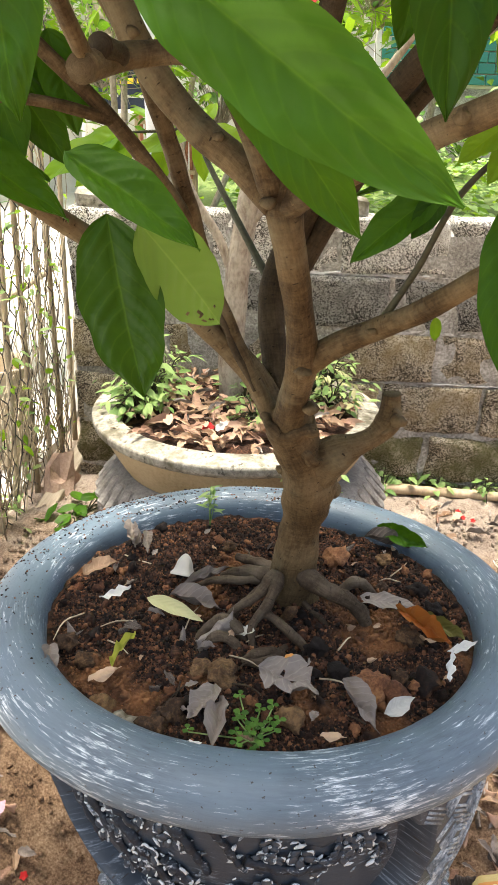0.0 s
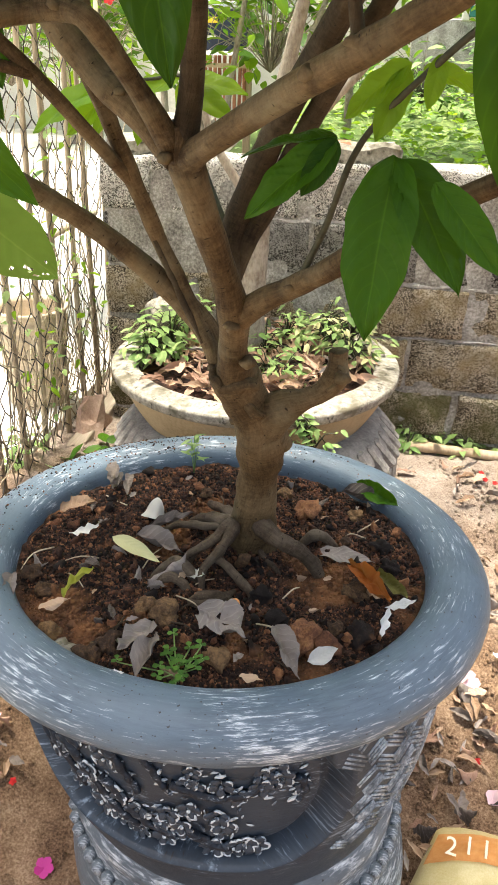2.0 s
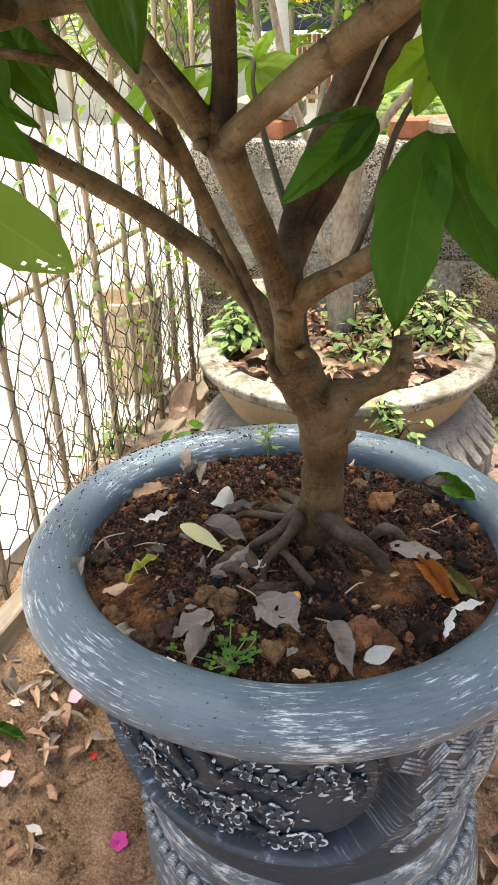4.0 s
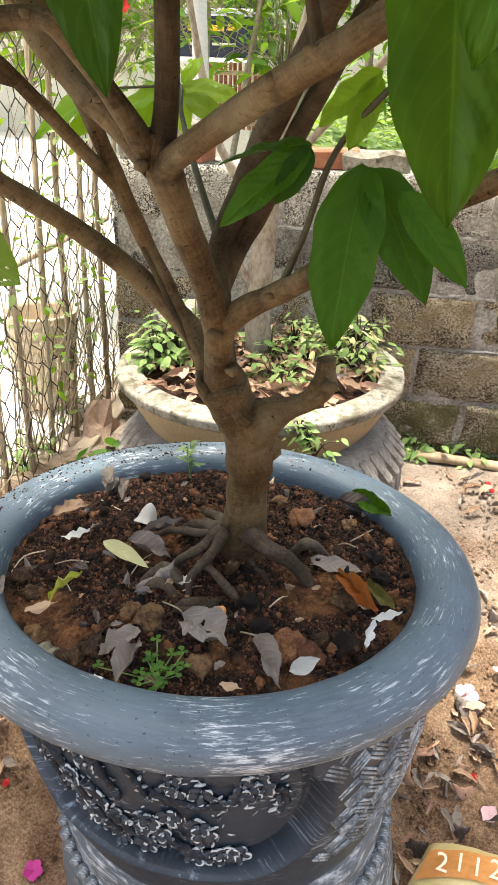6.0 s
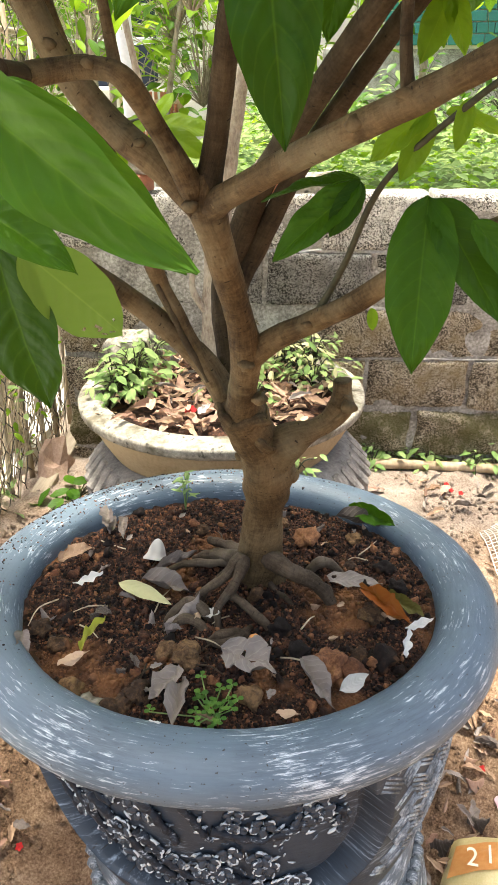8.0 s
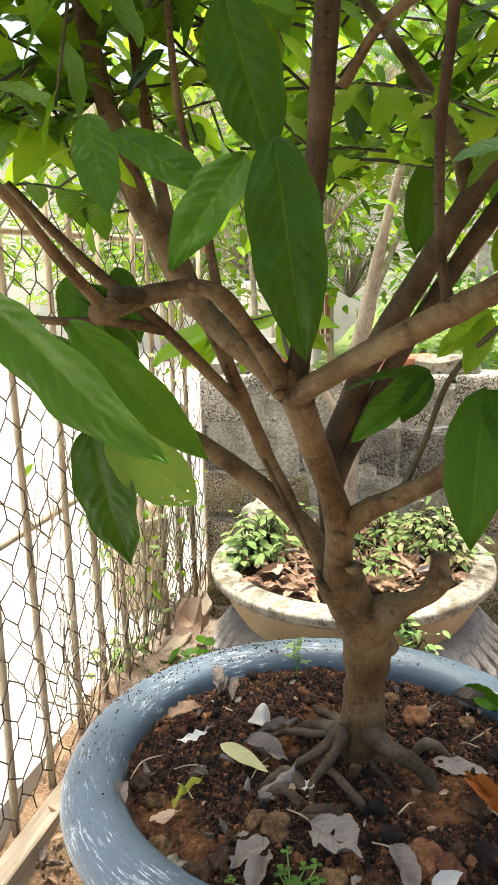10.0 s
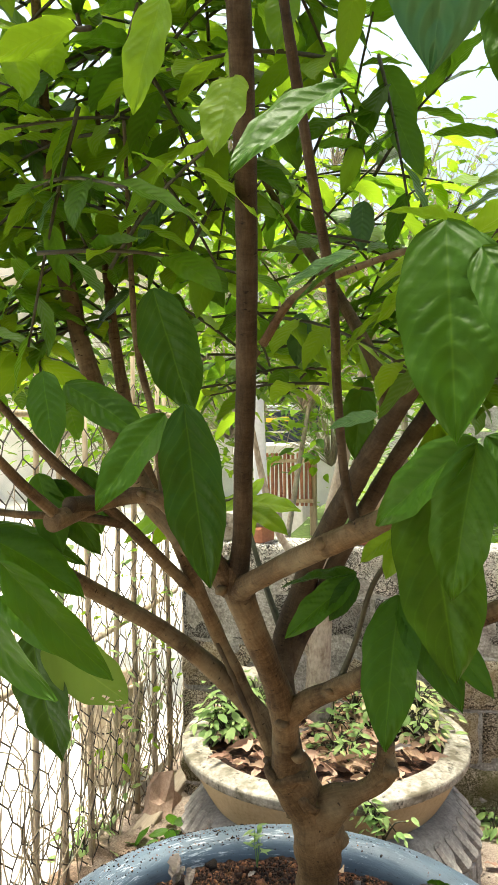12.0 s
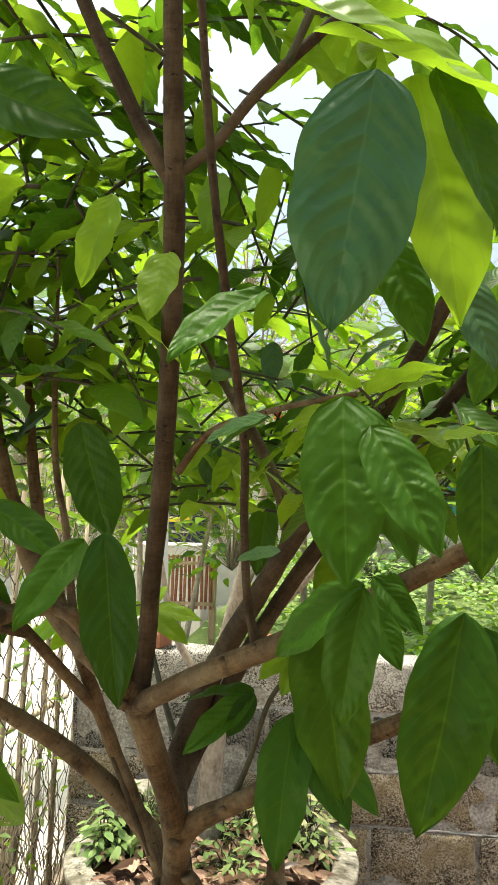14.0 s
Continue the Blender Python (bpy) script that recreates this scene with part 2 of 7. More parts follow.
M_CLOD = surface("soil_clod", ((0.30, (0.007, 0.004, 0.003)), (0.58, (0.030, 0.0140, 0.009)), (0.80, (0.120, 0.049, 0.024)), (1.0, (0.26, 0.125, 0.058))), 60.0, 0.95, 0.9, 0.003, 240.0, vary=0.85, tint=((0.21, 0.096, 0.040), 8.0, 0.575, 0.69))
M_STONE = surface("ochre_stone", ((0.35, (0.032, 0.018, 0.011)), (0.5, (0.095, 0.053, 0.026)), (0.65, (0.20, 0.118, 0.055))), 50.0, 0.95, 1.0, 0.006, 200.0, vary=0.3)
M_BARK = bark_material("bark", (0.024, 0.014, 0.006), (0.082, 0.054, 0.025), (0.158, 0.114, 0.060), (0.165, 0.138, 0.082))
# Dark brown bark, its tone lowered further for the crown's shade on upper limbs.
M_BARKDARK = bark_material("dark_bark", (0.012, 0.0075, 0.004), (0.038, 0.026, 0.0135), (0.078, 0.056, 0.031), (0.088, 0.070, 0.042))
M_PALEBARK = surface("pale_bark", ((0.34, (0.16, 0.12, 0.09)), (0.6, (0.38, 0.33, 0.27))), 30.0, 0.9, 0.7, 0.004, 120.0, (1, 1, 0.5))
M_TWIG = surface("green_twig", ((0.35, (0.022, 0.022, 0.012)), (0.65, (0.06, 0.058, 0.03))), 60.0, 0.7, 0.3, 0.001, 200.0)
M_ROOT = bark_material("root_bark", (0.018, 0.012, 0.007), (0.062, 0.044, 0.029), (0.125, 0.096, 0.068), (0.14, 0.115, 0.085))
M_LEAF = leaf_material("leaf_green", (0.020, 0.072, 0.003), (0.052, 0.140, 0.006), (0.20, 0.37, 0.020), 0.42, 0.42)
M_YOUNG = leaf_material("leaf_young", (0.065, 0.170, 0.006), (0.16, 0.31, 0.012), (0.36, 0.50, 0.030), 0.58, 0.42)
M_BLADE = leaf_material("leaf_blade_thick", (0.012, 0.046, 0.002), (0.034, 0.098, 0.004), (0.15, 0.28, 0.016), 0.20, 0.46, relief=0.32, gloss=0.13)
# Smoother blade; its greyer, bluer green also imitates the sky's sheen.
M_GLOSS = leaf_material("leaf_sheen", (0.030, 0.080, 0.020), (0.060, 0.130, 0.040), (0.16, 0.30, 0.06), 0.2, 0.30)
M_CLOVER = leaf_material("clover_green", (0.030, 0.095, 0.012), (0.095, 0.200, 0.030), (0.18, 0.31, 0.07), 0.3, 0.5)
M_HOLED = leaf_material("leaf_yellowing", (0.060, 0.140, 0.010), (0.10, 0.19, 0.015), (0.30, 0.42, 0.10), 0.45, spots=0.5)
# Dark blue-green imitates the sky reflected by one near leaf.
M_SKYBLADE = leaf_material("old_blade", (0.016, 0.062, 0.018), (0.038, 0.120, 0.036), (0.10, 0.22, 0.07), 0.14, 0.36, relief=0.5)
M_WEED = leaf_material("weed_green", (0.13, 0.25, 0.065), (0.30, 0.42, 0.15), (0.44, 0.55, 0.26), 0.4, 0.5)
M_DEADG = leaf_material("dead_leaf_grey", (0.060, 0.046, 0.038), (0.22, 0.185, 0.162), (0.33, 0.28, 0.24), 0.03, 0.75, 8.0, spots=0.6, vein_mix=0.35)
M_DEADP = leaf_material("dead_leaf_pale", (0.14, 0.115, 0.10), (0.34, 0.295, 0.265), (0.42, 0.37, 0.33), 0.05, 0.75, 8.0, spots=0.8, vein_mix=0.3)
M_DEADR = leaf_material("dead_leaf_reddish", (0.20, 0.105, 0.070), (0.46, 0.30, 0.215), (0.50, 0.34, 0.25), 0.10, 0.7, 8.0, spots=0.6, vein_mix=0.3)
M_DEADB = leaf_material("dead_leaf_tan", (0.17, 0.095, 0.055), (0.46, 0.32, 0.215), (0.52, 0.38, 0.26), 0.12, 0.7, 8.0, spots=0.6, vein_mix=0.3)
M_ORANGE = leaf_material("dead_leaf_orange", (0.20, 0.045, 0.008), (0.32, 0.09, 0.014), (0.5, 0.3, 0.08), 0.2, 0.6)
M_OLIVE = leaf_material("olive_leaf", (0.060, 0.048, 0.012), (0.13, 0.12, 0.030), (0.20, 0.18, 0.06), 0.15, 0.5, spots=0.7)
M_PALELEAF = leaf_material("pale_yellow_leaf", (0.42, 0.41, 0.20), (0.52, 0.50, 0.27), (0.55, 0.53, 0.33), 0.2, 0.6)
M_LIME = leaf_material("lime_leaf", (0.24, 0.27, 0.03), (0.36, 0.37, 0.05), (0.55, 0.55, 0.15), 0.3, 0.6)
M_PETAL = leaf_material("white_petal", (0.46, 0.44, 0.40), (0.74, 0.73, 0.69), (0.74, 0.73, 0.69), 0.2, 0.7, spots=0.5)
M_PINK = leaf_material("pink_petal", (0.42, 0.02, 0.20), (0.56, 0.06, 0.31), (0.6, 0.15, 0.4), 0.3, 0.7)
M_PALEPINK = leaf_material("pale_pink_petal", (0.62, 0.36, 0.45), (0.75, 0.52, 0.58), (0.8, 0.6, 0.65), 0.3, 0.7)
M_RED = leaf_material("red_petal", (0.35, 0.008, 0.012), (0.5, 0.02, 0.02), (0.6, 0.1, 0.08), 0.3, 0.6)
M_EARTH = earth_material("yard_earth")
GRIT = ((0.32, (0.028, 0.024, 0.019)), (0.395, (0.26, 0.24, 0.205)), (0.51, (0.59, 0.555, 0.495)), (0.64, (0.82, 0.79, 0.73)))
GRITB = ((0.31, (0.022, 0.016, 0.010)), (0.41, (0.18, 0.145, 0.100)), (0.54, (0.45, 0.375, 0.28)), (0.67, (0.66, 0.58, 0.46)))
M_BLOCK = aggregate("cinder_block", GRIT, (0.30, 0.28, 0.26), 0.58, 0.72)
M_BLOCKD = aggregate("dark_grey_block", tuple((p, tuple(0.42 * q for q in c)) for p, c in GRIT), (0.09, 0.085, 0.08), 0.55, 0.70)
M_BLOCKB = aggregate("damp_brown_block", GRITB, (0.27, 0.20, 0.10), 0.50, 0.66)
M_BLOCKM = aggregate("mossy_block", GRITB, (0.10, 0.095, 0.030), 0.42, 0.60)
M_CONCYARD = surface("yard_paving", ((0.34, (0.46, 0.44, 0.40)), (0.52, (0.60, 0.58, 0.53)), (0.66, (0.70, 0.68, 0.63))), 3.0, 0.9, 0.3, 0.003, 60.0)
M_MORTAR = surface("mortar", ((0.36, (0.09, 0.08, 0.07)), (0.5, (0.30, 0.28, 0.25)), (0.62, (0.56, 0.535, 0.50))), 12.0, 0.95, 1.0, 0.008, 130.0, grain=0.6)
M_SMEAR = surface("pale_mortar", ((0.36, (0.16, 0.15, 0.14)), (0.5, (0.42, 0.40, 0.38)), (0.62, (0.62, 0.60, 0.57))), 16.0, 0.95, 1.0, 0.010, 120.0)
M_MOSS = surface("moss", ((0.35, (0.05, 0.07, 0.02)), (0.65, (0.14, 0.20, 0.05))), 40.0, 0.95, 1.0, 0.006, 200.0)
M_BRICK = surface("red_brick", ((0.35, (0.24, 0.09, 0.05)), (0.65, (0.45, 0.2, 0.12))), 30.0, 0.9, 0.7, 0.004, 160.0, vary=0.2)
M_CONC = surface("pale_concrete", ((0.36, (0.12, 0.108, 0.085)), (0.5, (0.28, 0.258, 0.212)), (0.64, (0.46, 0.430, 0.370))), 9.0, 0.9, 0.8, 0.003, 90.0, tint=((0.12, 0.105, 0.072), 16.0, 0.50, 0.66), grain=0.6, specks=((0.05, 0.045, 0.035), 60.0, 0.60, 0.70))
M_CONCWALL = surface("ochre_concrete", ((0.34, (0.24, 0.175, 0.095)), (0.66, (0.42, 0.33, 0.205))), 7.0, 0.85, 0.4, 0.003, 120.0)
M_TYRE = surface("old_tyre_rubber", ((0.34, (0.10, 0.093, 0.085)), (0.5, (0.22, 0.205, 0.19)), (0.66, (0.36, 0.34, 0.31))), 12.0, 0.9, 0.5, 0.003, 120.0)
M_BAMBOO = surface("dry_bamboo", ((0.35, (0.26, 0.18, 0.11)), (0.5, (0.42, 0.31, 0.2)), (0.65, (0.55, 0.43, 0.3))), 12.0, 0.6, 0.3, 0.002, 90.0, (1, 1, 0.2))
M_STICK = surface("weathered_stick", ((0.35, (0.24, 0.185, 0.12)), (0.65, (0.48, 0.40, 0.29))), 30.0, 0.85, 0.5, 0.002, 120.0, (1, 1, 0.2), vary=0.25)
M_BOARD = surface("weathered_board", ((0.35, (0.24, 0.195, 0.145)), (0.65, (0.50, 0.425, 0.33))), 20.0, 0.85, 0.6, 0.002, 120.0, (1, 0.08, 1))
M_WIRE = surface("rusty_wire", ((0.35, (0.022, 0.018, 0.015)), (0.65, (0.085, 0.07, 0.055))), 60.0, 0.6, 0.2, 0.001)
M_PINKSTONE = surface("pinkish_stone", ((0.35, (0.26, 0.17, 0.13)), (0.5, (0.42, 0.29, 0.225)), (0.65, (0.56, 0.42, 0.34))), 14.0, 0.9, 0.8, 0.005, 120.0)
M_BUCKET = surface("dirty_bucket", ((0.35, (0.38, 0.30, 0.2)), (0.65, (0.58, 0.49, 0.37))), 6.0, 0.6, 0.2, 0.001, 60.0)
M_POLE = surface("grey_pole", ((0.35, (0.50, 0.52, 0.55)), (0.65, (0.66, 0.68, 0.72))), 10.0, 0.5, 0.1, 0.001)
M_PLASTER = surface("far_plaster", ((0.35, (0.5, 0.48, 0.43)), (0.65, (0.72, 0.7, 0.65))), 3.0, 0.9, 0.2, 0.002)
M_TILE = surface("green_tile", ((0.35, (0.03, 0.15, 0.13)), (0.65, (0.05, 0.22, 0.19))), 5.0, 0.25, 0.1, 0.001, vary=0.2)
M_NAVY = surface("navy_board", ((0.35, (0.012, 0.018, 0.04)), (0.65, (0.03, 0.04, 0.075))), 4.0, 0.4, 0.1, 0.001)
M_YELLOW = surface("yellow_paint", ((0.35, (0.7, 0.48, 0.03)), (0.65, (0.8, 0.58, 0.06))), 5.0, 0.5, 0.1, 0.001)
M_BAG = surface("yellow_woven_bag", ((0.35, (0.50, 0.40, 0.16)), (0.65, (0.66, 0.58, 0.33))), 12.0, 0.45, 0.5, 0.003, 300.0)
M_BAGORANGE = surface("orange_print", ((0.35, (0.60, 0.25, 0.07)), (0.65, (0.70, 0.36, 0.13))), 20.0, 0.45, 0.2, 0.001)
M_BAGPRINT = surface("cream_print", ((0.35, (0.75, 0.68, 0.5)), (0.65, (0.82, 0.77, 0.62))), 20.0, 0.5, 0.2, 0.001)


# ---- mesh helpers ----
def mesh(name, verts, faces, mat=None, smooth=True, uvs=None):
    me = bpy.data.meshes.new(name)
    me.from_pydata([tuple(v) for v in verts], [], faces)
    if uvs is not None:
        layer = me.uv_layers.new(name="UVMap")
        idx = np.empty(len(me.loops), np.int32)
        me.loops.foreach_get("vertex_index", idx)
        layer.data.foreach_set("uv", np.asarray(uvs, np.float32)[idx].ravel())
    if mat:
        me.materials.append(mat)
    me.polygons.foreach_set("use_smooth", [smooth] * len(me.polygons))
    me.update()
    return me


def thing(name, label="", category="", data=None, kind="", group="", m=None):
    ob = tagged(new(name, data), label, category, group, kind)
    if m is not None:
        ob.matrix_world = m
    return ob


def part(name, data, parent, label="", m=None):
    """A mesh as a part; m is its pose in the parent's own space."""
    ob = new(name, data)
    ob.parent = parent
    if m is not None:
        ob.matrix_basis = m
    if label:
        tagged(ob, label)
    return ob


class Geo:
    """Collects verts, faces and uvs of one mesh."""

    def __init__(self):
        self.v, self.f, self.u = [], [], []

    def add(self, v, f, u=None, m=None):
        o = len(self.v)
        if m is not None:
            a = np.asarray(v, float) @ np.array(m.to_3x3()).T + np.array(m.translation)
            v = a.tolist()
        self.v.extend(v)
        self.f.extend([tuple(i + o for i in q) for q in f])
        self.u.extend(u if u is not None else [(0.5, 0.5)] * len(v))

    def mesh(self, name, mat, smooth=True):
        return mesh(name, self.v, self.f, mat, smooth, self.u)


def smooth_path(pts, n=6):
    """Catmull-Rom through (x, y, z, r) points."""
    P = np.array(pts, float)
    P = np.vstack([2 * P[0] - P[1], P, 2 * P[-1] - P[-2]])
    out = []
    for i in range(1, len(P) - 2):
        a, b, c, d = P[i - 1:i + 3]
        for k in range(n):
            t = k / n
            out.append(0.5 * (2 * b + (c - a) * t + (2 * a - 5 * b + 4 * c - d) * t * t + (3 * b - a - 3 * c + d) * t ** 3))
    out.append(P[-2])
    return np.array(out)


def tube(pts, sides=10, n=6, rough=0.0, cap=True, seed=0.0, freq=25.0):
    """Verts, faces, uvs of a tapered limb through (x, y, z, r) points, knobbly by rough."""
    S = smooth_path(pts, n) if n > 1 else np.array(pts, float)
    P, R = S[:, :3], np.maximum(S[:, 3], 1e-4)
    v, f, u = [], [], []
    T = np.gradient(P, axis=0)
    T /= np.maximum(np.linalg.norm(T, axis=1)[:, None], 1e-9)
    a = np.cross(T[0], (0.3, 0.9, 0.2))
    a /= np.linalg.norm(a)
    dist = 0.0
    for i in range(len(P)):
        a = a - T[i] * (a @ T[i])
        a /= np.linalg.norm(a)
        b = np.cross(T[i], a)
        if i:
            dist += np.linalg.norm(P[i] - P[i - 1])
        for k in range(sides):
            w = 2 * math.pi * k / sides
            d = a * math.cos(w) + b * math.sin(w)
            r = R[i]
            if rough:
                q = (P[i] + d * r) * freq + seed
                r *= 1 + rough * noise.noise(Vector(q))
            v.append(tuple(P[i] + d * r))
            u.append((w * R[i], dist))
    for i in range(len(P) - 1):
        for k in range(sides):
            k2 = (k + 1) % sides
            f.append((i * sides + k, i * sides + k2, (i + 1) * sides + k2, (i + 1) * sides + k))
    if cap:
        for i, rev in ((0, True), (len(P) - 1, False)):
            v.append(tuple(P[i]))
            u.append((0, 0))
            c = len(v) - 1
            for k in range(sides):
                q = (i * sides + k, i * sides + (k + 1) % sides, c)
                f.append(q[::-1] if rev else q)
    return v, f, u


def lathe(profile, n=96, a0=0.0, a1=2 * math.pi, jitter=None, warp=None):
    """A turned surface of (radius, z) points; UV in metres round and along. jitter(angle, r, z) gives the radius."""
    v, f, u = [], [], []
    closed = abs(a1 - a0 - 2 * math.pi) < 1e-6
    cols = n + 1
    L = [0.0]
    for p, q in zip(profile, profile[1:]):
        L.append(L[-1] + math.dist(p, q))
    rm = sum(p[0] for p in profile) / len(profile)
    for j in range(cols):
        w = a0 + (a1 - a0) * j / n
        ww = a0 if closed and j == n else w
        for (r, z), l in zip(profile, L):
            rr = jitter(ww, r, z) if jitter else r
            p = (rr * math.cos(ww), rr * math.sin(ww), z)
            v.append(warp(p) if warp else p)
            u.append((w * rm, l))
    m = len(profile)
    for j in range(n):
        for i in range(m - 1):
            f.append((j * m + i, (j + 1) * m + i, (j + 1) * m + i + 1, j * m + i + 1))
    return v, f, u


def round_profile(profile, k=4):
    S = smooth_path([(r, 0, z, 1) for r, z in profile], k)
    return [(max(p[0], 0.0), p[2]) for p in S]


def box(sx, sy, sz, bevel=0.006, rough=0.0, cuts=0, seed=0.0):
    """A bevelled block, centre at the origin, with slightly worn faces."""
    bm = bmesh.new()
    bmesh.ops.create_cube(bm, size=1.0)
    for v in bm.verts:
        v.co = Vector((v.co.x * sx, v.co.y * sy, v.co.z * sz))
    if bevel:
        bmesh.ops.bevel(bm, geom=bm.edges[:], offset=bevel, segments=1, affect="EDGES")
    if cuts:
        bmesh.ops.subdivide_edges(bm, edges=bm.edges[:], cuts=cuts, use_grid_fill=True)
    if rough:
        for v in bm.verts:
            v.co += Vector(noise.noise_vector(v.co * 14 + Vector((seed, seed * 2, 0)))) * rough
    v = [tuple(p.co) for p in bm.verts]
    f = [tuple(p.index for p in q.verts) for q in bm.faces]
    bm.free()
    return v, f, None


def stone(r, seed, rough=0.35, sub=2, squash=(1, 1, 0.75)):
    bm = bmesh.new()
    bmesh.ops.create_icosphere(bm, subdivisions=sub, radius=r)
    for v in bm.verts:
        d = 1 + rough * noise.noise(v.co / r * 1.3 + Vector((seed, 0, seed * 3))) + 0.5 * rough * noise.noise(v.co / r * 3.1 + Vector((0, seed, 5)))
        v.co = Vector((v.co.x * squash[0], v.co.y * squash[1], v.co.z * squash[2])) * d
    v = [tuple(p.co) for p in bm.verts]
    f = [tuple(p.index for p in q.verts) for q in bm.faces]
    bm.free()
    return v, f, None


OUT_T = (0, 0.03, 0.08, 0.15, 0.25, 0.38, 0.52, 0.66, 0.78, 0.87, 0.93, 0.97, 1.0)
OUT_W = (0.05, 0.34, 0.58, 0.77, 0.92, 1.0, 0.99, 0.88, 0.68, 0.44, 0.25, 0.11, 0.01)


def leaf_geo(width=0.38, droop=0.25, fold=0.25, wave=0.02, peak=0.42, curl=0.0, rows=12, cols=6, seed=0, tip=1.6, crumple=0.0, holes=(), quilt=0.0, oblong=False):
    """A leaf blade of length 1 along +y, base at the origin, upper side +z. UV across and along."""
    rs = random.Random(seed)
    v, f, u = [], [], []
    ph = rs.uniform(0, 6)
    for i in range(rows + 1):
        t = i / rows
        e = math.log(0.5) / math.log(peak)
        w = width * 0.5 * max(math.sin(math.pi * t ** e), 0.0) ** (0.75 if t ** e < 0.5 else 0.55 * tip)
        if oblong:
            w = width * 0.5 * float(np.interp(t, OUT_T, OUT_W)) * (1 + 0.025 * math.sin(21 * t + ph))
        w = max(w, 0.004)
        for j in range(cols + 1):
            s = 2 * j / cols - 1
            x = s * w
            z = -droop * t * t + abs(x) * fold + wave * math.sin(9 * t * 2 + ph + 2 * s) * abs(s) - curl * x * x * 8
            if quilt:
                q = 9.0 * (t - 0.125 * abs(s) - 0.1375 * s * s) + 0.30 * noise.noise(Vector((t * 5, s * 2, seed * 3.7)))
                cell = 1 - abs(2 * (q % 1.0) - 1) ** 2.6
                puff = max(0.70 + 0.60 * noise.noise(Vector((s * 2.2 + 9.0, t * 5, seed * 1.9 + 4.0))), 0.1)
                fade = math.sin(math.pi * min(abs(s) * 1.15, 1.0)) ** 0.8 * math.sin(math.pi * min(t * 1.05, 1.0)) ** 0.4
                z += quilt * (1.15 * cell * puff * fade + 0.9 * noise.noise(Vector((s * 1.7, t * 4.5, seed + 0.5))))
            y = t - droop * droop * 0.4 * t ** 3
            if crumple:
                q = noise.noise_vector(Vector((x * 6 + seed, t * 4, seed * 1.7))) + 0.55 * noise.noise_vector(Vector((x * 19, t * 13 + seed, seed * 0.7)))
                x, y, z = x + q.x * crumple, y + q.y * crumple, z + q.z * crumple
            v.append((x, y, z))
            u.append((0.5 + 0.5 * s, t))
    for i in range(rows):
        for j in range(cols):
            if (i, j) in holes:
                continue
            a = i * (cols + 1) + j
            f.append((a, a + 1, a + cols + 2, a + cols + 1))
    return v, f, u


def aim(base, tip, up=(0, 0, 1), size=None):
    """The pose that carries a leaf's base to base and its tip to tip, upper side towards up."""
    b, t = Vector(base), Vector(tip)
    y = t - b
    L = size or y.length
    y.normalize()
    x = y.cross(Vector(up))
    if x.length < 1e-4:
        x = y.cross(Vector((1, 0, 0)))
    x.normalize()
    z = x.cross(y)
    return Matrix(((x.x * L, y.x * L, z.x * L, b.x), (x.y * L, y.y * L, z.y * L, b.y), (x.z * L, y.z * L, z.z * L, b.z), (0, 0, 0, 1)))

# ---- ground and walls ----
def step01(a, lo, hi):
    t = min(max((a - lo) / (hi - lo), 0.0), 1.0)
    return t * t * (3 - 2 * t)


def ground_z(x, y):
    z = -0.10 + 0.30 * step01(y, 0.75, 2.05) + 0.19 * step01(-x, 0.22, 0.56) * (1 - step01(y, 1.3, 2.1)) + 0.04 * step01(y, 2.0, 4.0)
    return z


def ground_mesh():
    def axis(lo, a, b, hi, step, n):
        far0 = [lo + (a - lo) * (1 - (1 - k / n) ** 3) for k in range(n)]
        far1 = [b + (hi - b) * ((k + 1) / n) ** 3 for k in range(n)]
        return far0 + list(np.arange(a, b, step)) + far1
    xs, ys = axis(-60, -1.1, 1.3, 60, 0.016, 24), axis(-60, 0.3, 2.3, 60, 0.016, 24)
    v, f = [], []
    for y in ys:
        for x in xs:
            z = ground_z(x, y)
            near = -1.2 < x < 1.4 and 0.2 < y < 2.4
            if near:
                q = Vector((x, y, 0))
                z += 0.013 * noise.noise(q * 7) + 0.009 * noise.noise(q * 20) + 0.007 * max(noise.noise(q * 48), 0.0)
            v.append((x, y, z))
    w = len(xs)
    for j in range(len(ys) - 1):
        for i in range(w - 1):
            f.append((j * w + i, j * w + i + 1, (j + 1) * w + i + 1, (j + 1) * w + i))
    return mesh("ground", v, f, M_EARTH)


thing("ground", "bare reddish-brown trodden yard earth", "ground", ground_mesh(), "structure")

WALL_Y = 2.16
wall = thing("wall_back", "low weathered cinder block wall with rough mortar", "wall", None, "structure")
g = Geo()
v, f, _ = box(3.0, 0.13, 0.94, 0.01, 0.012, 6, 3.0)
g.add(v, f, None, pose(1.0, WALL_Y + 0.059, 0.52))
part("mortar", g.mesh("mortar", M_MORTAR, False), wall)


